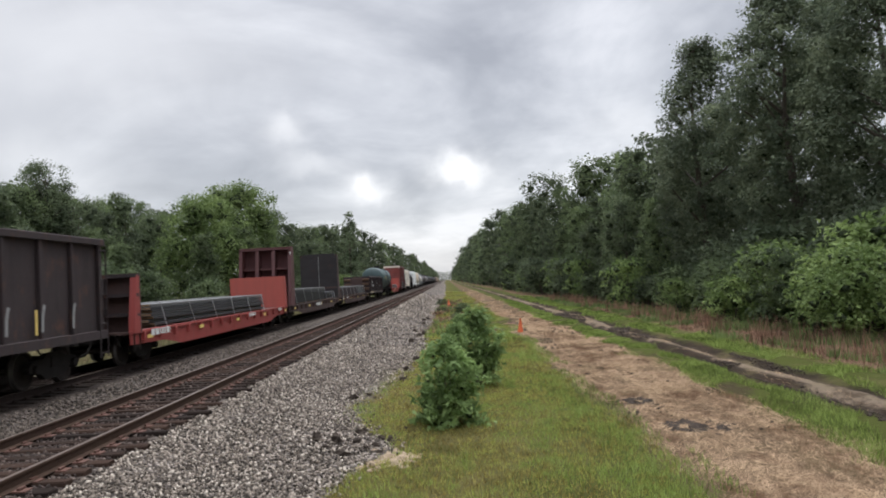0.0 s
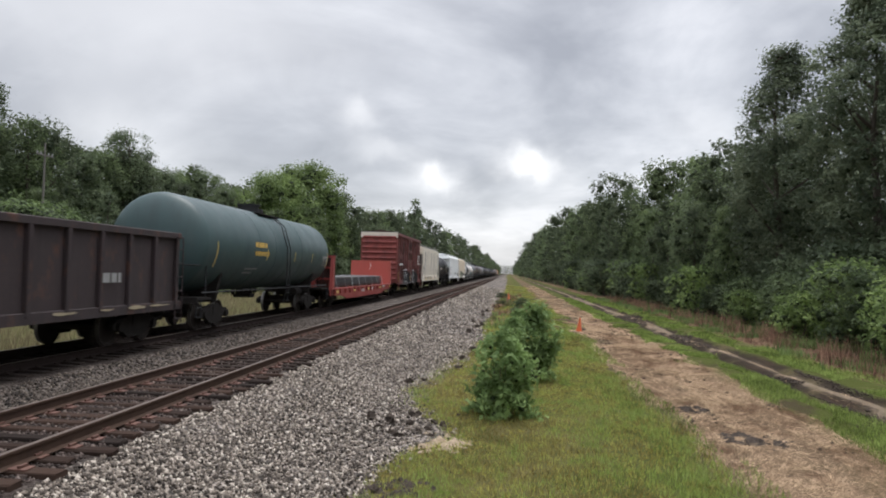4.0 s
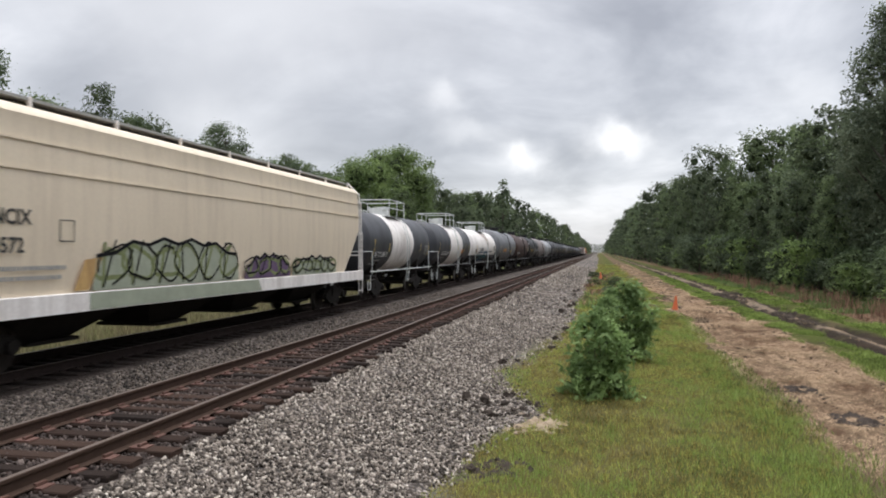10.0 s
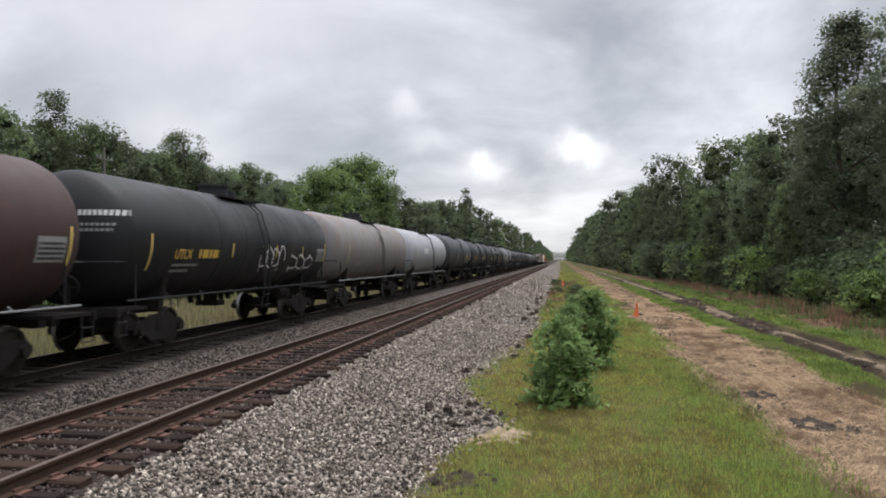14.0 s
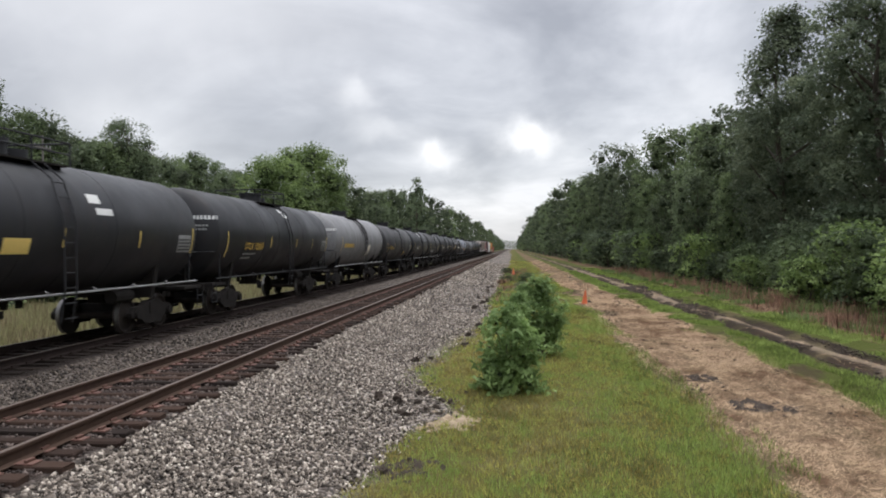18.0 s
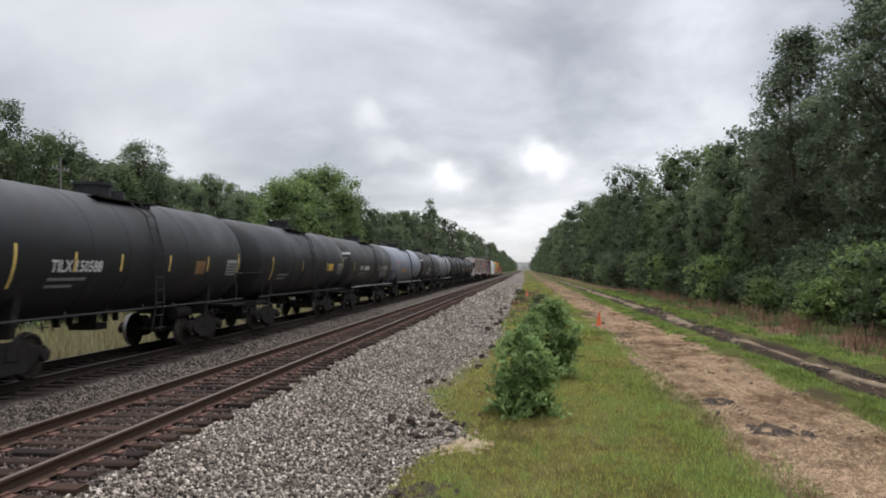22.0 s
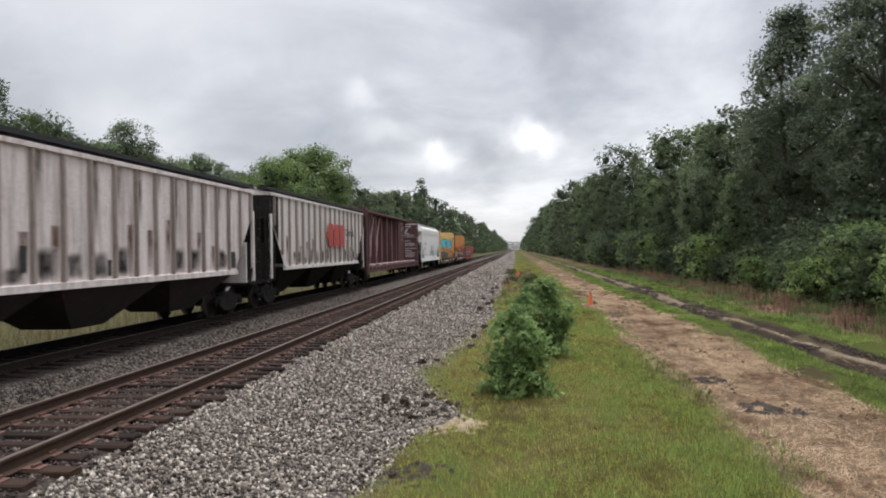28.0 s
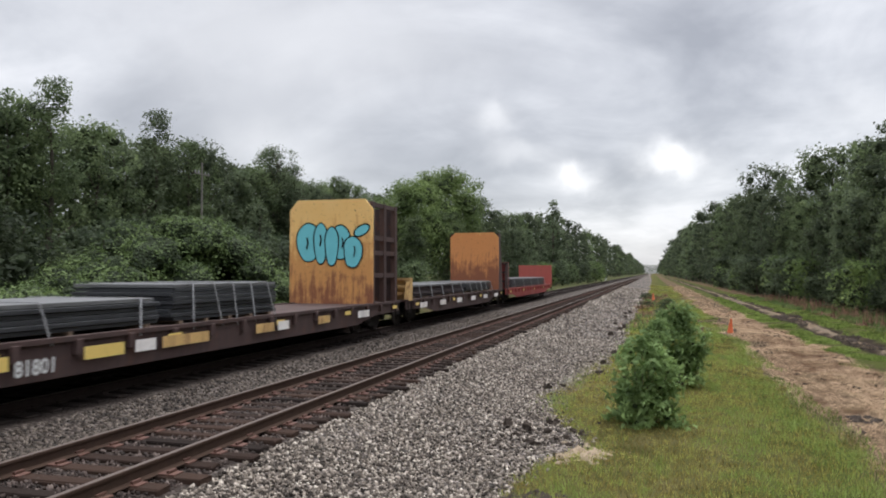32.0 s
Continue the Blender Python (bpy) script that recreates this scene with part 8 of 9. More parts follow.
far_kinds = [
    tree("distant dark woodland tree beside the line", 31, 18.0, 5.2, 0.4, 28, 2.0, 0.66, M_LEAF_DARK, "round", (16.2, 184.0, -0.7), 0),
    tree("distant green woodland tree beside the line", 32, 18.5, 5.4, 0.4, 28, 2.0, 0.66, M_LEAF_MID, "cone", (16.0, 196.0, -0.7), 0),
    tree("distant tall woodland tree beside the line", 33, 19.0, 4.9, 0.4, 28, 2.0, 0.66, M_LEAF_DARK, "tall", (16.0, 208.0, -0.7), 0),
]
MID_TALL = (14.0, 14.0, 15.0, 16.0)
rng = random.Random(77)


def mid_tree(x, y, top, k, wide=1.0, z=-0.7):
    """A copy of one of the four wood's-edge trees, grown to a given top."""
    s = (top - z) / MID_TALL[k]
    w = wide * (0.5 + 0.5 * s)
    copy_thing(mid_kinds[k], Matrix.LocRotScale((x, y, z), Euler((0, 0, rng.uniform(0, 6.28))), (w, w, s)))


for x, y, top, k, w in ((15.8, 57.0, 7.5, 1, 0.62), (15.6, 66.5, 8.6, 0, 0.68), (15.4, 76.5, 9.6, 2, 0.72), (15.6, 84.0, 9.4, 3, 0.66), (15.6, 95.0, 11.0, 1, 0.75), (18.6, 98.5, 15.0, 2, 0.85), (16.4, 106.0, 12.6, 0, 0.85),
                        (17.8, 113.5, 15.0, 1, 0.85), (17.0, 126.0, 18.6, 0, 0.95), (15.2, 116.0, 12.0, 2, 0.75), (15.6, 136.0, 13.0, 3, 0.8), (17.8, 139.0, 16.6, 2, 0.9), (16.2, 148.0, 16.2, 1, 0.9), (17.4, 159.0, 17.6, 0, 0.95),
                        (15.6, 168.0, 16.8, 3, 0.9), (16.8, 178.0, 18.6, 2, 0.95)):
    mid_tree(x, y, top, k, w)
for x, y, top, k, w in ((25.5, 58.0, 14.5, 2, 1.2), (25.5, 70.0, 15.0, 0, 1.2), (26.0, 84.0, 16.0, 3, 1.2), (25.0, 101.0, 17.5, 0, 1.2), (23.0, 63.5, 13.0, 1, 1.1), (23.5, 77.0, 14.5, 1, 1.1)):
    mid_tree(x, y, top, k, w)
y = 220.0
while y < 2000:
    for x in (15.5, 26.0):
        if x < 20 or y < 360:
            copy_thing(far_kinds[rng.randrange(3)], at_scale(x + rng.uniform(-1.5, 2), y + rng.uniform(-3, 3), -0.7, rng.uniform(0, 360), rng.uniform(0.84, 1.12) * (1.05 + 0.26 * min(1, (y - 200) / 350))))
    y += 10 + (y - 200) * 0.045
for k in range(9):
    copy_thing(far_kinds[k % 3], at_scale(-30 + 7.5 * k, 2150 + 30 * (k % 2), -0.7, 40 * k, 1.3))

# scrub at the foot of the wood
scrub = []
for k, (mat, label) in enumerate(((M_LEAF_SHRUB, "bright green leafy shrub at the wood's edge"), (M_LEAF_MID, "mid-green leafy shrub at the wood's edge"), (M_LEAF_DARK, "dark leafy shrub at the wood's edge"))):
    scrub.append(tree(label, 41 + k, 3.3, 2.0, 0.1, 26, 32, 0.19, mat, "round", ((14.8, 27.5, -0.75), (14.6, 33.0, -0.75), (16.2, 38.0, -0.75))[k], 3, "shrubs at the wood's edge", inside=2, name="shrub"))
for x, y, s, k in ((15.6, 24.0, 1.0, 0), (17.8, 26.0, 1.2, 1), (17.0, 30.5, 1.35, 0), (15.2, 30.4, 0.95, 0), (18.8, 33.0, 1.5, 2), (15.4, 35.4, 1.15, 0), (14.8, 39.5, 0.9, 1), (15.6, 43.5, 1.0, 1), (17.6, 41.0, 1.5, 2), (16.8, 47.0, 1.3, 2),
                   (15.0, 50.0, 0.9, 1), (14.6, 55.0, 0.7, 2), (13.6, 27.0, 0.75, 0), (13.8, 37.0, 0.7, 0), (13.9, 46.5, 0.65, 0), (20.5, 57.0, 1.6, 2), (21.5, 48.0, 1.7, 2)):
    copy_thing(scrub[k], at_scale(x, y, -0.75, rng.uniform(0, 360), s))
for k in range(6):
    copy_thing(scrub[2 if k % 3 else 1], at_scale(19.5 + 1.2 * k, (29.0, 33.0, 25.5, 29.5, 22.0, 33.5)[k], -0.75, 60 * k, 1.5 + 0.16 * k))
y, k = 57.5, 0
while y < 165:
    copy_thing(scrub[(0, 2, 1, 2, 0, 2, 2)[k % 7]], at_scale(13.9 - 0.008 * y + rng.uniform(-0.2, 1.4), y, -0.75, rng.uniform(0, 360), 0.55 + 0.005 * y + rng.uniform(-0.2, 0.45)))
    y, k = y + 4.4 + 0.05 * (y - 57) + rng.uniform(-1.2, 1.8), k + 1

# across the line
vine = thing("vine_thicket", "sprawling mound of vine-covered scrub beyond the railway", "thicket", at=(-28.5, 39.5, -0.8))
vc = []
vr = random.Random(5)
for k in range(130):
    u, w = vr.uniform(-1, 1), vr.uniform(-1, 1)
    top = (2.3 + 4.7 * math.exp(-((u - 0.3) / 0.5) ** 2)) * (1 - 0.45 * w * w)
    vc.append(((w * 4.8 - 1.0 - 1.5 * u, u * 15.0, max(0.5, top - 0.9 - vr.random() * 0.5)), vr.uniform(1.0, 1.8)))
    vc.append(((w * 4.8 + 0.8, u * 15.0, vr.uniform(0.2, 1.6)), vr.uniform(0.9, 1.4)))
part("leaf_cover", foliage("leaf_cover", 51, vc, 30, 0.20, M_LEAF_VINE, 0.85, core=0.8, spray=5, loose=0.10), None, vine)
g = Geo()
for k in range(16):
    g.rod((vr.uniform(-3, 3), vr.uniform(-11, 11), -0.3), (vr.uniform(-3, 3), vr.uniform(-11, 11), 2.2), 0.06, 5, 0.02)
part("stems", g, M_BARK, vine)

light_tree = tree("broad bright yellow-green tree beyond the railway", 61, 15.6, 5.6, 3.0, 62, 18, 0.27, M_LEAF_LIGHT, "round", (-25.0, 92.0, -0.8), core=0.4, inside=3)
copy_thing(light_tree, at_scale(-26.0, 82.0, -0.8, 120, 0.84))
tower = tree("slim dark tree that stands clear above its neighbours", 62, 20.8, 3.2, 1.0, 46, 10, 0.42, M_LEAF_DARK, "tall", (-23.5, 188.0, -0.8), 4)
pine = tree("tall dark pine with an open crown above the wood", 63, 17.6, 3.8, 8.0, 34, 30, 0.22, M_LEAF_DARK, "round", (-46.0, 88.0, 0.4), 8, core=0.02, inside=0)
spire = tree("slender feathery tree with a thin ragged top", 64, 17.6, 3.2, 2.0, 44, 30, 0.22, M_LEAF_MID, "cone", (-46.0, 63.5, 0.2), 6, core=0.1, inside=1)
for x, y, s, turn in ((-44.5, 67.0, 0.94, 90), (-46.0, 107.0, 1.02, 30), (-45.0, 113.5, 0.98, 140), (-44.0, 119.0, 0.92, 220), (-43.0, 47.0, 1.02, 10), (-42.0, 36.0, 1.0, 300), (-41.5, 31.5, 0.95, 80)):
    copy_thing(spire, at_scale(x, y, -0.4, turn, s * 0.95))
for k in range(26):
    y = 8 + 4.7 * k
    mid_tree(-46.5 + rng.uniform(-1.5, 1.5), y, 15.1 + rng.uniform(-0.7, 0.9) + 0.8 * math.sin(y * 0.3), (2, 0, 1, 2, 3, 0)[k % 6], 0.95, -0.4)
for k in range(13):
    mid_tree(-54.0 + rng.uniform(-1.5, 1.5), 6 + 9.4 * k, 16.8 + rng.uniform(-0.8, 0.8), (0, 2, 3, 1)[k % 4], 1.2, -0.2)
for x, y, top, k in ((-40, 62, 8.5, 1), (-39, 71, 9.0, 2), (-37, 80, 9.5, 1), (-40, 90, 12.0, 2), (-38, 101, 13.0, 0), (-36, 112, 13.0, 2), (-33, 74, 8.0, 3), (-30, 70, 7.0, 1), (-24, 76, 8.0, 1), (-22.5, 84, 9.0, 3), (-22.5, 96, 10.5, 1),
                     (-23, 110, 9.5, 1), (-22, 124, 9.5, 0), (-22, 140, 10, 2)):
    mid_tree(x, y, top, k, 0.9 if top > 11 else 0.75)
for y, top, k in ((103, 13.2, 2), (110, 13.4, 0), (118, 13.9, 1), (127, 12.6, 2), (137, 12.6, 0), (147, 13.6, 3), (157, 14.6, 1), (167, 15.4, 2), (177, 15.6, 0)):
    mid_tree(-26.2, y, top, k, 0.9)
for k in range(11):
    mid_tree(-50.5 + rng.uniform(-1, 1), 14 + 9.4 * k, 15.6 + rng.uniform(-0.5, 0.5), (1, 0, 2)[k % 3], 1.1, -0.3)
for x, y, s, k in ((-30, 44, 1.5, 1), (-33, 40, 1.7, 2), (-31, 50, 1.7, 1), (-29, 55, 1.6, 2), (-34, 56, 2.0, 2), (-27, 60, 1.5, 1), (-31, 64, 1.9, 2), (-26, 66, 1.5, 1), (-36, 47, 2.0, 2), (-37, 36, 2.0, 2), (-38, 28, 2.0, 1),
                   (-31, 24, 1.4, 1), (-33, 18, 1.5, 2), (-36, 12, 1.7, 1), (-22, 70, 1.2, 1)):
    copy_thing(scrub[k], at_scale(x, y, -0.75, rng.uniform(0, 360), s))
y, k = 90.0, 0
while y < 250:
    copy_thing(scrub[(2, 1, 2, 1, 0)[k % 5]], at_scale(max(-21.0, -18.0 - 0.03 * (190 - y)), y, -0.75, rng.uniform(0, 360), 1.2 + 0.004 * (y - 90)))
    y, k = y + 11 + 0.09 * (y - 90), k + 1
y = 192.0
while y < 2000:
    for x in (-25.5, -36.0):
        if x > -30 or y < 360:
            copy_thing(far_kinds[rng.randrange(3)], at_scale(x + rng.uniform(-1.5, 1.5), y + rng.uniform(-3, 3), -0.8, rng.uniform(0, 360), rng.uniform(0.88, 1.06) * (1 + 0.22 * min(1, (y - 180) / 500))))
    y += 10 + (y - 180) * 0.045

# the woods go on behind the camera: unseen trees added to block low light
for k in range(10):
    copy_thing(far_kinds[k % 3], at_scale(18.5 + 1.5 * (k % 2), 14 - 11.5 * k, -0.7, 50 * k, 0.95))
    copy_thing(far_kinds[(k + 1) % 3], at_scale(-31.0 - 2.0 * (k % 2), 2 - 11.5 * k, -0.7, 70 * k, 0.9))

# saplings in the verge
for label, seed, height, radius, x, y in (("young leafy sapling bush in mown grass", 71, 1.62, 0.66, -0.05, 14.75), ("young leafy sapling bush in mown grass behind another", 72, 2.0, 0.68, 0.72, 20.1),
                                          ("small leafy sapling among rubble", 73, 1.0, 0.5, 0.25, 31.0), ("small dark sapling among rubble", 74, 0.9, 0.6, 0.6, 39.0)):
    b = thing("sapling", label, "bush", "saplings in the verge", at=(x, y, -0.72))
    r2 = random.Random(seed)
    clumps = []
    for k in range(36):
        h = (k + 0.5) / 36
        w = (0.96 - 0.70 * h ** 1.7) * min(1.0, 0.80 + 1.4 * h) * (1.0 + 0.28 * math.sin(9.0 * h + seed))
        a = k * 2.39996 + r2.uniform(-0.6, 0.6)
        d = radius * w * r2.uniform(0.45, 1.08)
        clumps.append(((d * math.cos(a), d * math.sin(a), 0.08 + h * (height - 0.16) + r2.uniform(-0.08, 0.08)), radius * r2.uniform(0.16, 0.30)))
    for k in range(14):
        a = k * 2.39996
        d = radius * r2.uniform(0.3, 0.82)
        clumps.append(((d * math.cos(a), d * math.sin(a), r2.uniform(0.08, 0.45) * height), radius * r2.uniform(0.2, 0.3)))
    for c, r in clumps[::3]:
        part("stem", Geo().rod((0.04 * r2.uniform(-1, 1), 0.04 * r2.uniform(-1, 1), -0.05), c, 0.014, 5, 0.005), M_BARK, b)
    part("crown", foliage("crown", seed, clumps, 480, 0.095, M_LEAF_BUSH, 0.9, 1.35, 0.30, 0.25, 6, 0.36), None, b)


def blades(name, count, area, height, width, label, category, mat, seed, flat=0.0, near=1.6, keep=None):
    """Single bent blades as thin triangles, thicker near the camera's end of the strip."""
    rs = np.random.RandomState(seed)
    x0, x1, y0, y1 = area
    y = y0 + (y1 - y0) * rs.rand(count) ** near
    x = rs.uniform(x0, x1, count)
    x += np.array([0.45 * noise.noise((0.3 * b, seed * 1.7, 0)) + 0.2 * noise.noise((1.1 * b, seed * 3.1, 0)) for b in y]) * np.where(rs.rand(count) < 0.9, 1, 2)
    ok = np.array([noise.noise((a * 0.9, b * 0.45, seed * 2.3)) for a, b in zip(x, y)]) > (-9 if keep is None else keep)
    if x0 > -4:
        ragged = np.array([grass_edge(b) + 0.30 * noise.noise((2.1 * a, 2.1 * b, 3.3)) for a, b in zip(x, y)])
        ok &= x > ragged - 0.6 * rs.rand(count) ** 4
    x, y = x[ok], y[ok]
    n = len(x)
    z = np.array([ground_height(a, b) for a, b in zip(x, y)]) - 0.01
    h = height * rs.uniform(0.45, 1.25, n)
    grow = 1 + np.clip((y - 12) / 25, 0, 2.5)
    a = rs.uniform(0, 6.28, n)
    lean = (0.35 + flat) * h * rs.uniform(0.3, 1.3, n)
    w = width * rs.uniform(0.7, 1.3, n) * grow
    root = np.stack([x, y, z], -1)
    side = np.stack([np.cos(a + 1.57), np.sin(a + 1.57), 0 * a], -1) * w[:, None] / 2
    tip = root + np.stack([np.cos(a) * lean, np.sin(a) * lean, h * (1 - 0.85 * min(1, flat))], -1)
    v = np.stack([root - side, root + side, tip], 1).reshape(-1, 3)
    f = np.arange(3 * n).reshape(-1, 3)
    return tagged(new(name, fast_mesh(name, v, f, mat)), label, category, kind="stuff")


blades("mown_grass", 150000, (-2.3, 3.2, 6.5, 60), 0.095, 0.010, "short mown yellow-green grass beside the ballast", "grass", M_GRASS, 1, 0.25, 1.6)
blades("mown_grass", 26000, (-2.2, 3.2, 6.5, 45), 0.15, 0.010, "scattered longer green grass tufts", "grass", M_GRASS_LUSH, 9, 0.2, 1.5, 0.12)
blades("mown_grass", 20000, (2.3, 3.5, 7, 70), 0.13, 0.011, "lush green grass along the straw strip", "grass", M_GRASS_LUSH, 2, 0.2, 1.4, -0.2)
blades("mown_straw", 105000, (3.2, 6.0, 8, 60), 0.20, 0.013, "dry tan mown straw lying on bare soil", "straw", M_STRAW, 3, 0.95, 1.4, -0.34)
blades("mown_straw", 30000, (4.3, 6.1, 8, 40), 0.20, 0.014, "matted dry straw along the wheel rut", "straw", M_STRAW, 33, 0.95, 1.5)
blades("mown_grass", 46000, (5.95, 7.15, 10, 90), 0.14, 0.012, "lush green grass between straw and wheel rut", "grass", M_GRASS_LUSH, 4, 0.2, 1.3, -0.2)
blades("mown_grass", 42000, (9.0, 10.5, 12, 100), 0.15, 0.013, "lush green grass beyond the wheel ruts", "grass", M_GRASS_LUSH, 5, 0.2, 1.3, -0.2)
blades("mown_straw", 14000, (3.3, 5.9, 55, 170), 0.22, 0.016, "dry tan straw farther along the lane", "straw", M_STRAW, 34, 0.8, 1.3, -0.05)
blades("mown_grass", 16000, (-0.6, 3.6, 55, 170), 0.14, 0.014, "short green grass farther along the ballast", "grass", M_GRASS, 35, 0.2, 1.3, -0.15)
blades("mown_straw", 8000, (7.85, 8.4, 10, 60), 0.14, 0.012, "flattened dry grass between two wheel ruts", "straw", M_STRAW, 21, 0.95, 1.3, 0.0)
blades("dead_weeds", 9000, (10.7, 13.6, 14, 90), 0.72, 0.016, "dead reddish-tan weed stalks along the wood", "weeds", M_REED, 6, 0.0, 1.2, 0.08)
blades("dead_grass", 24000, (10.3, 13.8, 14, 90), 0.24, 0.014, "dry tan grass lying along the wood", "weeds", M_REED, 10, 0.6, 1.2, -0.1)
blades("green_weeds", 30000, (10.2, 14.5, 14, 90), 0.34, 0.03, "green weeds along the wood", "weeds", M_LEAF_LIGHT, 7, 0.1, 1.2, 0.06)
blades("verge_weeds", 62000, (-24.5, -14.2, 6, 110), 0.62, 0.03, "pale tan-green rough grass beyond the far track", "weeds", M_GRASS_DULL, 8, 0.1, 1.2)

blades("dead_weeds", 5000, (-1.4, 1.6, 40, 95), 0.42, 0.02, "brown dead brush and weeds beside the ballast", "weeds", M_REED, 12, 0.3, 1.0, 0.1)
blades("green_weeds", 5000, (-1.4, 1.8, 38, 95), 0.30, 0.03, "green weeds beside the ballast", "weeds", M_LEAF_LIGHT, 13, 0.3, 1.0, 0.1)

# ---- small things on the verge ----


def crumbs(count, seed, x0, x1, label):
    """Crumbs of dark soil and torn turf in patches along the lane."""
    rs = np.random.RandomState(seed)
    y = 9 + 45 * rs.rand(count) ** 1.4
    x = rs.uniform(x0, x1, count)
    ok = np.array([noise.noise((0.9 * a, 0.35 * b, seed * 1.3)) for a, b in zip(x, y)]) > 0.12
    x, y = x[ok], y[ok]
    n = len(x)
    corner = np.array([(1, 0, 0), (-1, 0, 0), (0, 1, 0), (0, -1, 0), (0, 0, 1), (0, 0, -1)], np.float32)
    faces = np.array([(0, 2, 4), (2, 1, 4), (1, 3, 4), (3, 0, 4), (2, 0, 5), (1, 2, 5), (3, 1, 5), (0, 3, 5)])
    size = (0.015 + 0.045 * rs.rand(n) ** 2.5) * (1 + np.clip((y - 15) / 40, 0, 1))
    v = corner[None] * size[:, None, None] * rs.uniform(0.5, 1.4, (n, 6, 3)) * (1, 1, 0.6)
    v += np.stack([x, y, np.array([ground_height(a, b) for a, b in zip(x, y)]) + 0.01], -1)[:, None]
    f = (faces[None] + 6 * np.arange(n)[:, None, None]).reshape(-1, 3)
    tagged(new("soil_crumbs", fast_mesh("soil_crumbs", v.reshape(-1, 3), f, plain("dark_soil", (0.072, 0.058, 0.048), 0.95, 0.0, 9.0, 0.5, 0.05))), label, "soil", kind="stuff")


crumbs(1600, 3, 3.2, 6.2, "dark crumbs of soil among mown straw")
crumbs(9000, 5, 7.25, 8.95, "dark mud crumbs along the wheel ruts")


def clod(x, y, s, seed, label="dark clod of broken tie and soil beside the grass"):
    r2 = random.Random(seed)
    bm = bmesh.new()
    bmesh.ops.create_icosphere(bm, subdivisions=2, radius=1.0)
    for v in bm.verts:
        v.co *= 0.75 + 1.0 * noise.noise(v.co * 1.7 + Vector((seed, 0, 0))) + r2.uniform(-0.22, 0.22)
    bmesh.ops.scale(bm, vec=(s * r2.uniform(0.8, 1.6), s * r2.uniform(0.4, 0.8), s * r2.uniform(0.5, 0.95)), verts=bm.verts)
    me = bpy.data.meshes.new("rubble_clod")
    bm.to_mesh(me)
    bm.free()
    me.materials.append(plain("dark_soil", (0.072, 0.058, 0.048), 0.95, 0.0, 9.0, 0.5))
    ob = new("rubble_clod", me)
    ob.matrix_basis = pose(x, y, (-0.65 if x < grass_edge(y) else -0.72) + 0.3 * s, r2.uniform(-25, 25), r2.uniform(-25, 25), r2.uniform(0, 360))
    tagged(ob, label, "rubble", "rubble along the ballast edge")


spots = [(-2.02, 13.4, 0.15), (-2.40, 13.5, 0.11), (-1.66, 13.3, 0.08), (-1.80, 12.35, 0.10), (-2.5, 14.1, 0.08), (-1.45, 12.75, 0.07), (-1.25, 13.5, 0.07), (-2.2, 12.8, 0.05), (-1.7, 14.1, 0.09), (-1.2, 12.4, 0.05), (-1.62, 14.2, 0.08), (-1.3, 12.9, 0.07), (-2.15, 12.9, 0.07), (-1.45, 14.6, 0.06), (-1.1, 13.4, 0.06),
         (-2.35, 18.3, 0.13), (-2.0, 18.6, 0.09), (-0.9, 14.6, 0.05), (-0.75, 10.4, 0.05), (-1.6, 9.4, 0.07), (-1.35, 9.9, 0.05)]
r3 = random.Random(44)
for k in range(26):
    y = 20 + 62 * r3.random() ** 1.3
    spots.append((grass_edge(y) + r3.uniform(-0.75, 0.35), y, r3.uniform(0.04, 0.13) * (1 + (y - 20) / 60)))
for k, (x, y, s) in enumerate(spots):
    clod(x, y, s, k + 1)
for x, y, s in ((0.5, 52, 0.26), (0.9, 60, 0.3), (-0.4, 63, 0.26), (1.3, 68, 0.32), (-0.6, 83, 0.35)):
    copy_thing(scrub[1], at_scale(x, y, -0.75, 60 * y, s, 0.6))


def sandy_patch(x, y, size, seed, mat, label):
    bm = bmesh.new()
    bmesh.ops.create_grid(bm, x_segments=44, y_segments=44, size=size * 1.4)
    for v in bm.verts:
        d = math.hypot(v.co.x, v.co.y) / size
        rough = noise.noise((v.co.x * 3 / size + seed, v.co.y * 3 / size, 4)) + 0.6 * noise.noise((v.co.x * 8 / size, v.co.y * 8 / size, seed))
        v.co.z = 0.05 * (0.62 - d * d) + 0.085 * rough + 0.03 * noise.noise((v.co.x * 26 / size, v.co.y * 26 / size, seed))
    me = bpy.data.meshes.new("sandy_patch")
    bm.to_mesh(me)
    bm.free()
    me.materials.append(mat)
    ob = new("sandy_patch", me)
    ob.matrix_basis = pose(x, y, ground_height(x, y) - 0.01)
    tagged(ob, label, "bare soil", "bare patches of soil")


SOIL = MATS["dark_soil"]
SAND = plain("pale_sandy_soil", (0.36, 0.28, 0.19), 0.95, 0.0, 14.0, 0.35)
sandy_patch(-0.95, 12.15, 0.62, 1.0, SAND, "pale sandy soil spilt at the edge of the grass")
sandy_patch(-1.25, 12.7, 0.35, 2.0, SAND, "small pale sandy spot in the grass")
sandy_patch(-1.75, 13.2, 0.75, 3.0, SOIL, "dark bare soil between ballast and grass")
sandy_patch(-1.3, 9.6, 0.5, 4.0, SOIL, "dark bare soil at the ragged edge of the grass")
sandy_patch(3.85, 16.3, 0.5, 5.0, SOIL, "dark damp soil laid bare in mown straw")
sandy_patch(4.15, 13.6, 0.62, 6.0, SOIL, "dark damp soil laid bare in mown straw")


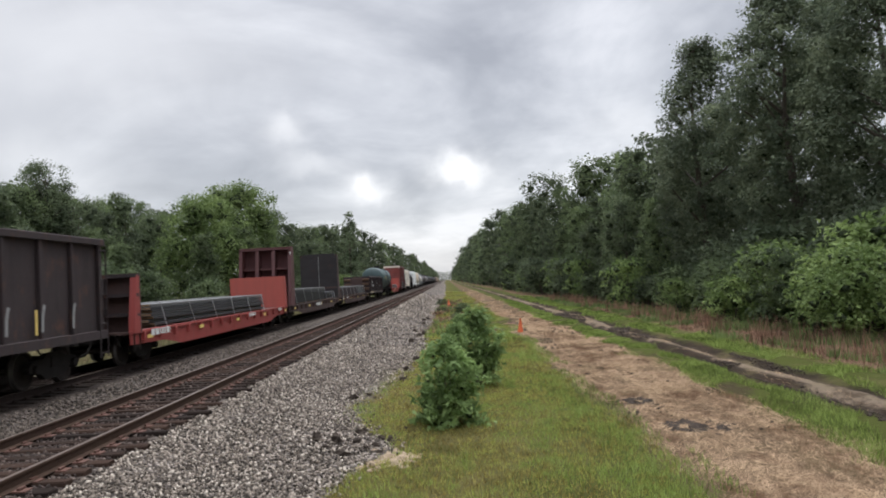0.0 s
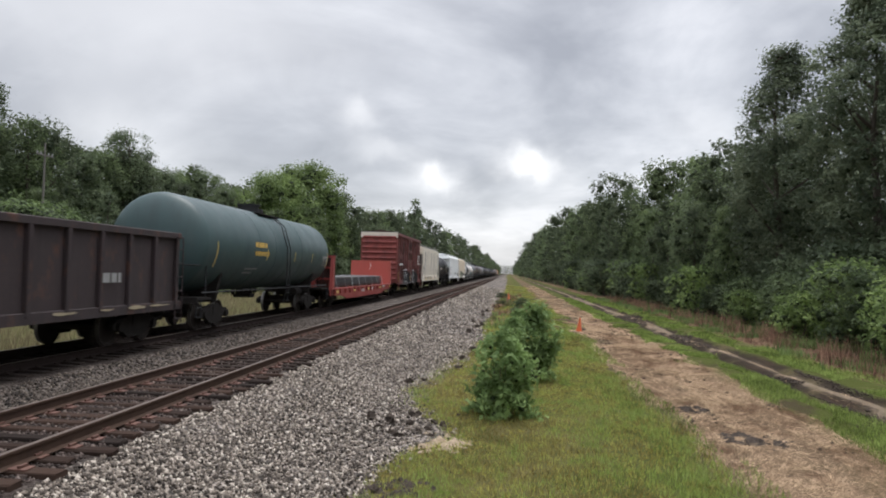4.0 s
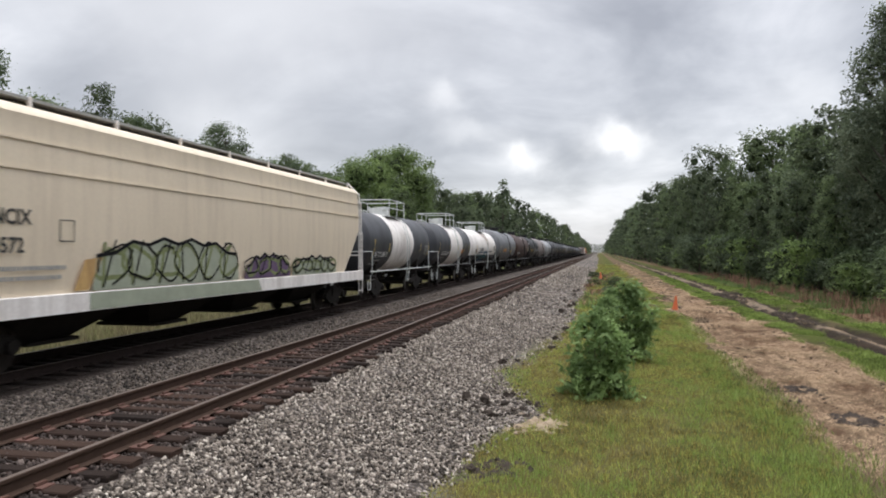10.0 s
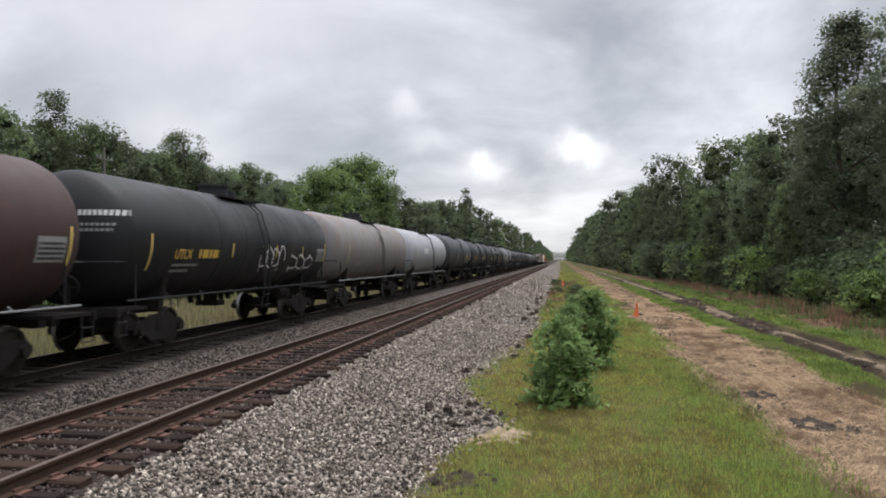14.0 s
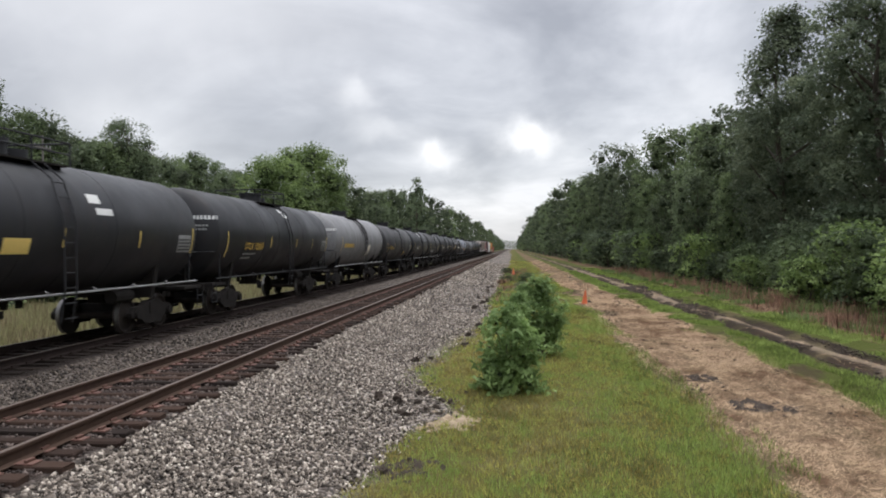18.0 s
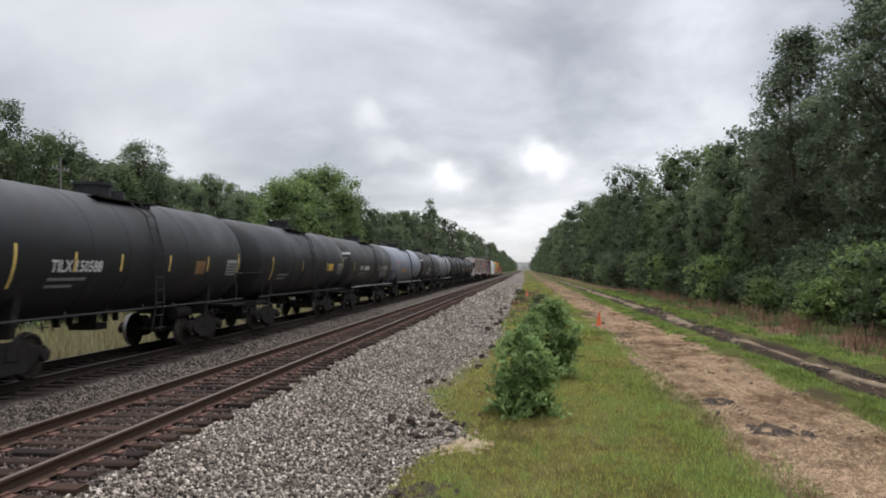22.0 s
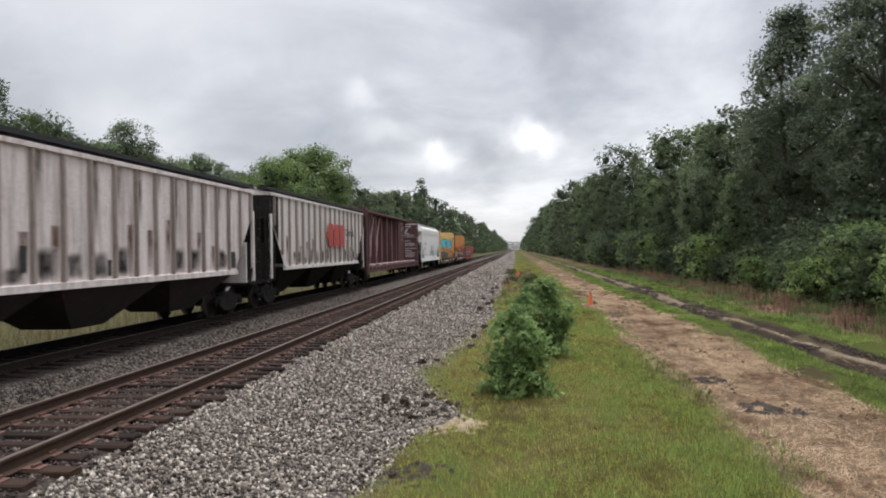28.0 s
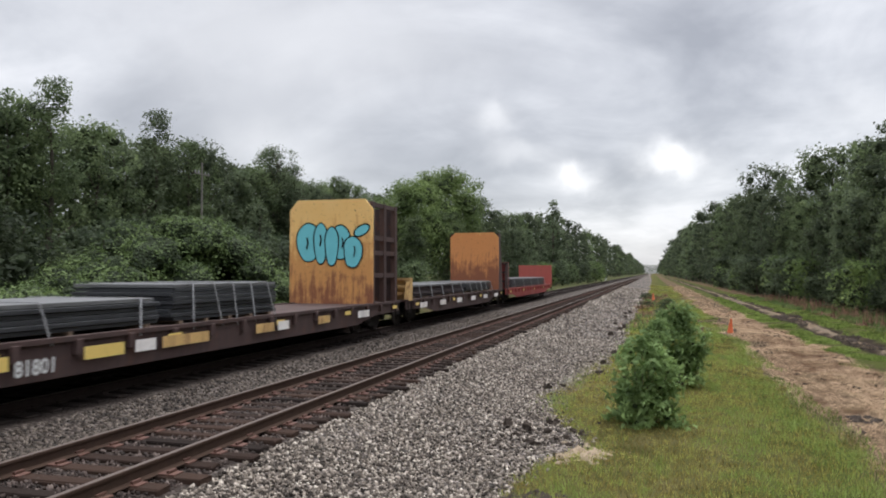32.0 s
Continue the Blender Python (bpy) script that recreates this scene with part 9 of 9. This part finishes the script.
BROWN = plain("trampled_brown_soil", (0.115, 0.075, 0.055), 0.95, 0.0, 11.0, 0.45, 0.05)
sandy_patch(2.9, 39.5, 1.1, 7.0, BROWN, "brown trampled soil round a traffic cone")
sandy_patch(2.4, 46.0, 1.5, 8.0, BROWN, "brown trampled soil beside the lane")
sandy_patch(1.6, 57.0, 1.7, 9.0, BROWN, "brown trampled soil beside the lane")


def traffic_cone(x, y, lean):
    c = thing("traffic_cone", "faded orange traffic cone on bare soil", "traffic cone", "traffic cones", at=pose(x, y, -0.70, lean, lean * 0.7, 20))
    orange = plain("cone_orange", (0.62, 0.13, 0.04), 0.6, 0.0, 4.0, 0.2)
    part("base", Geo().slab(-0.2, 0.2, -0.2, 0.2, 0.0, 0.045, 0.03), plain("cone_rubber", (0.03, 0.028, 0.027), 0.9, 0.0, 6.0, 0.3), c, "black rubber base")
    g = Geo()
    prof = [(0.035, 0.15), (0.06, 0.135), (0.66, 0.035), (0.70, 0.03), (0.70, 0.001)]
    n = 18
    for z, r in prof:
        g.v += [(r * math.cos(6.2832 * i / n), r * math.sin(6.2832 * i / n), z) for i in range(n)]
    for j in range(len(prof) - 1):
        g.f += [(j * n + i, j * n + (i + 1) % n, (j + 1) * n + (i + 1) % n, (j + 1) * n + i) for i in range(n)]
    g.m = [0] * len(g.f)
    part("body", g, orange, c, smooth=True)


traffic_cone(3.42, 37.0, 4)
traffic_cone(0.1, 79.0, -3)


def utility_pole(x, y):
    p = thing("utility_pole", "weathered wooden utility pole with a crossarm in the scrub", "utility pole", at=(x, y, -0.5))
    wood = plain("pole_wood", (0.16, 0.145, 0.13), 0.9, 0.0, 5.0, 0.3)
    part("pole", Geo().rod((0, 0, 0), (0, 0, 10.2), 0.09, 10, 0.06), wood, p, smooth=True)
    part("crossarm", Geo().box(-0.045, 0.045, -0.9, 0.9, 9.35, 9.44), wood, p)
    for yy in (-0.8, -0.4, 0.4, 0.8):
        part("insulator", Geo().rod((0, yy, 9.42), (0, yy, 9.6), 0.05, 8), P_MARK_GREY, p)


utility_pole(-30.0, 46.6)


def marker_post(x, y):
    p = thing("marker_post", "small white marker post beside the far track", "post", at=(x, y, -0.72))
    part("post", Geo().slab(-0.06, 0.06, -0.06, 0.06, -0.2, 1.15, 0.01), P_RAIL_W, p)
    part("plate", Geo().slab(-0.16, 0.16, -0.085, -0.065, 0.8, 1.2, 0.004), P_RAIL_W, p, "white number plate without writing")


marker_post(-14.0, 240.0)


def motions():
    """The train runs past towards the camera at an even speed."""
    for car, start in TRAIN:
        walk(car, [(t, Matrix.Translation((FAR_TRACK, start - SPEED * t, 0))) for t in (0.0, 8.0, 16.0, 24.0, 32.0)])


motions()
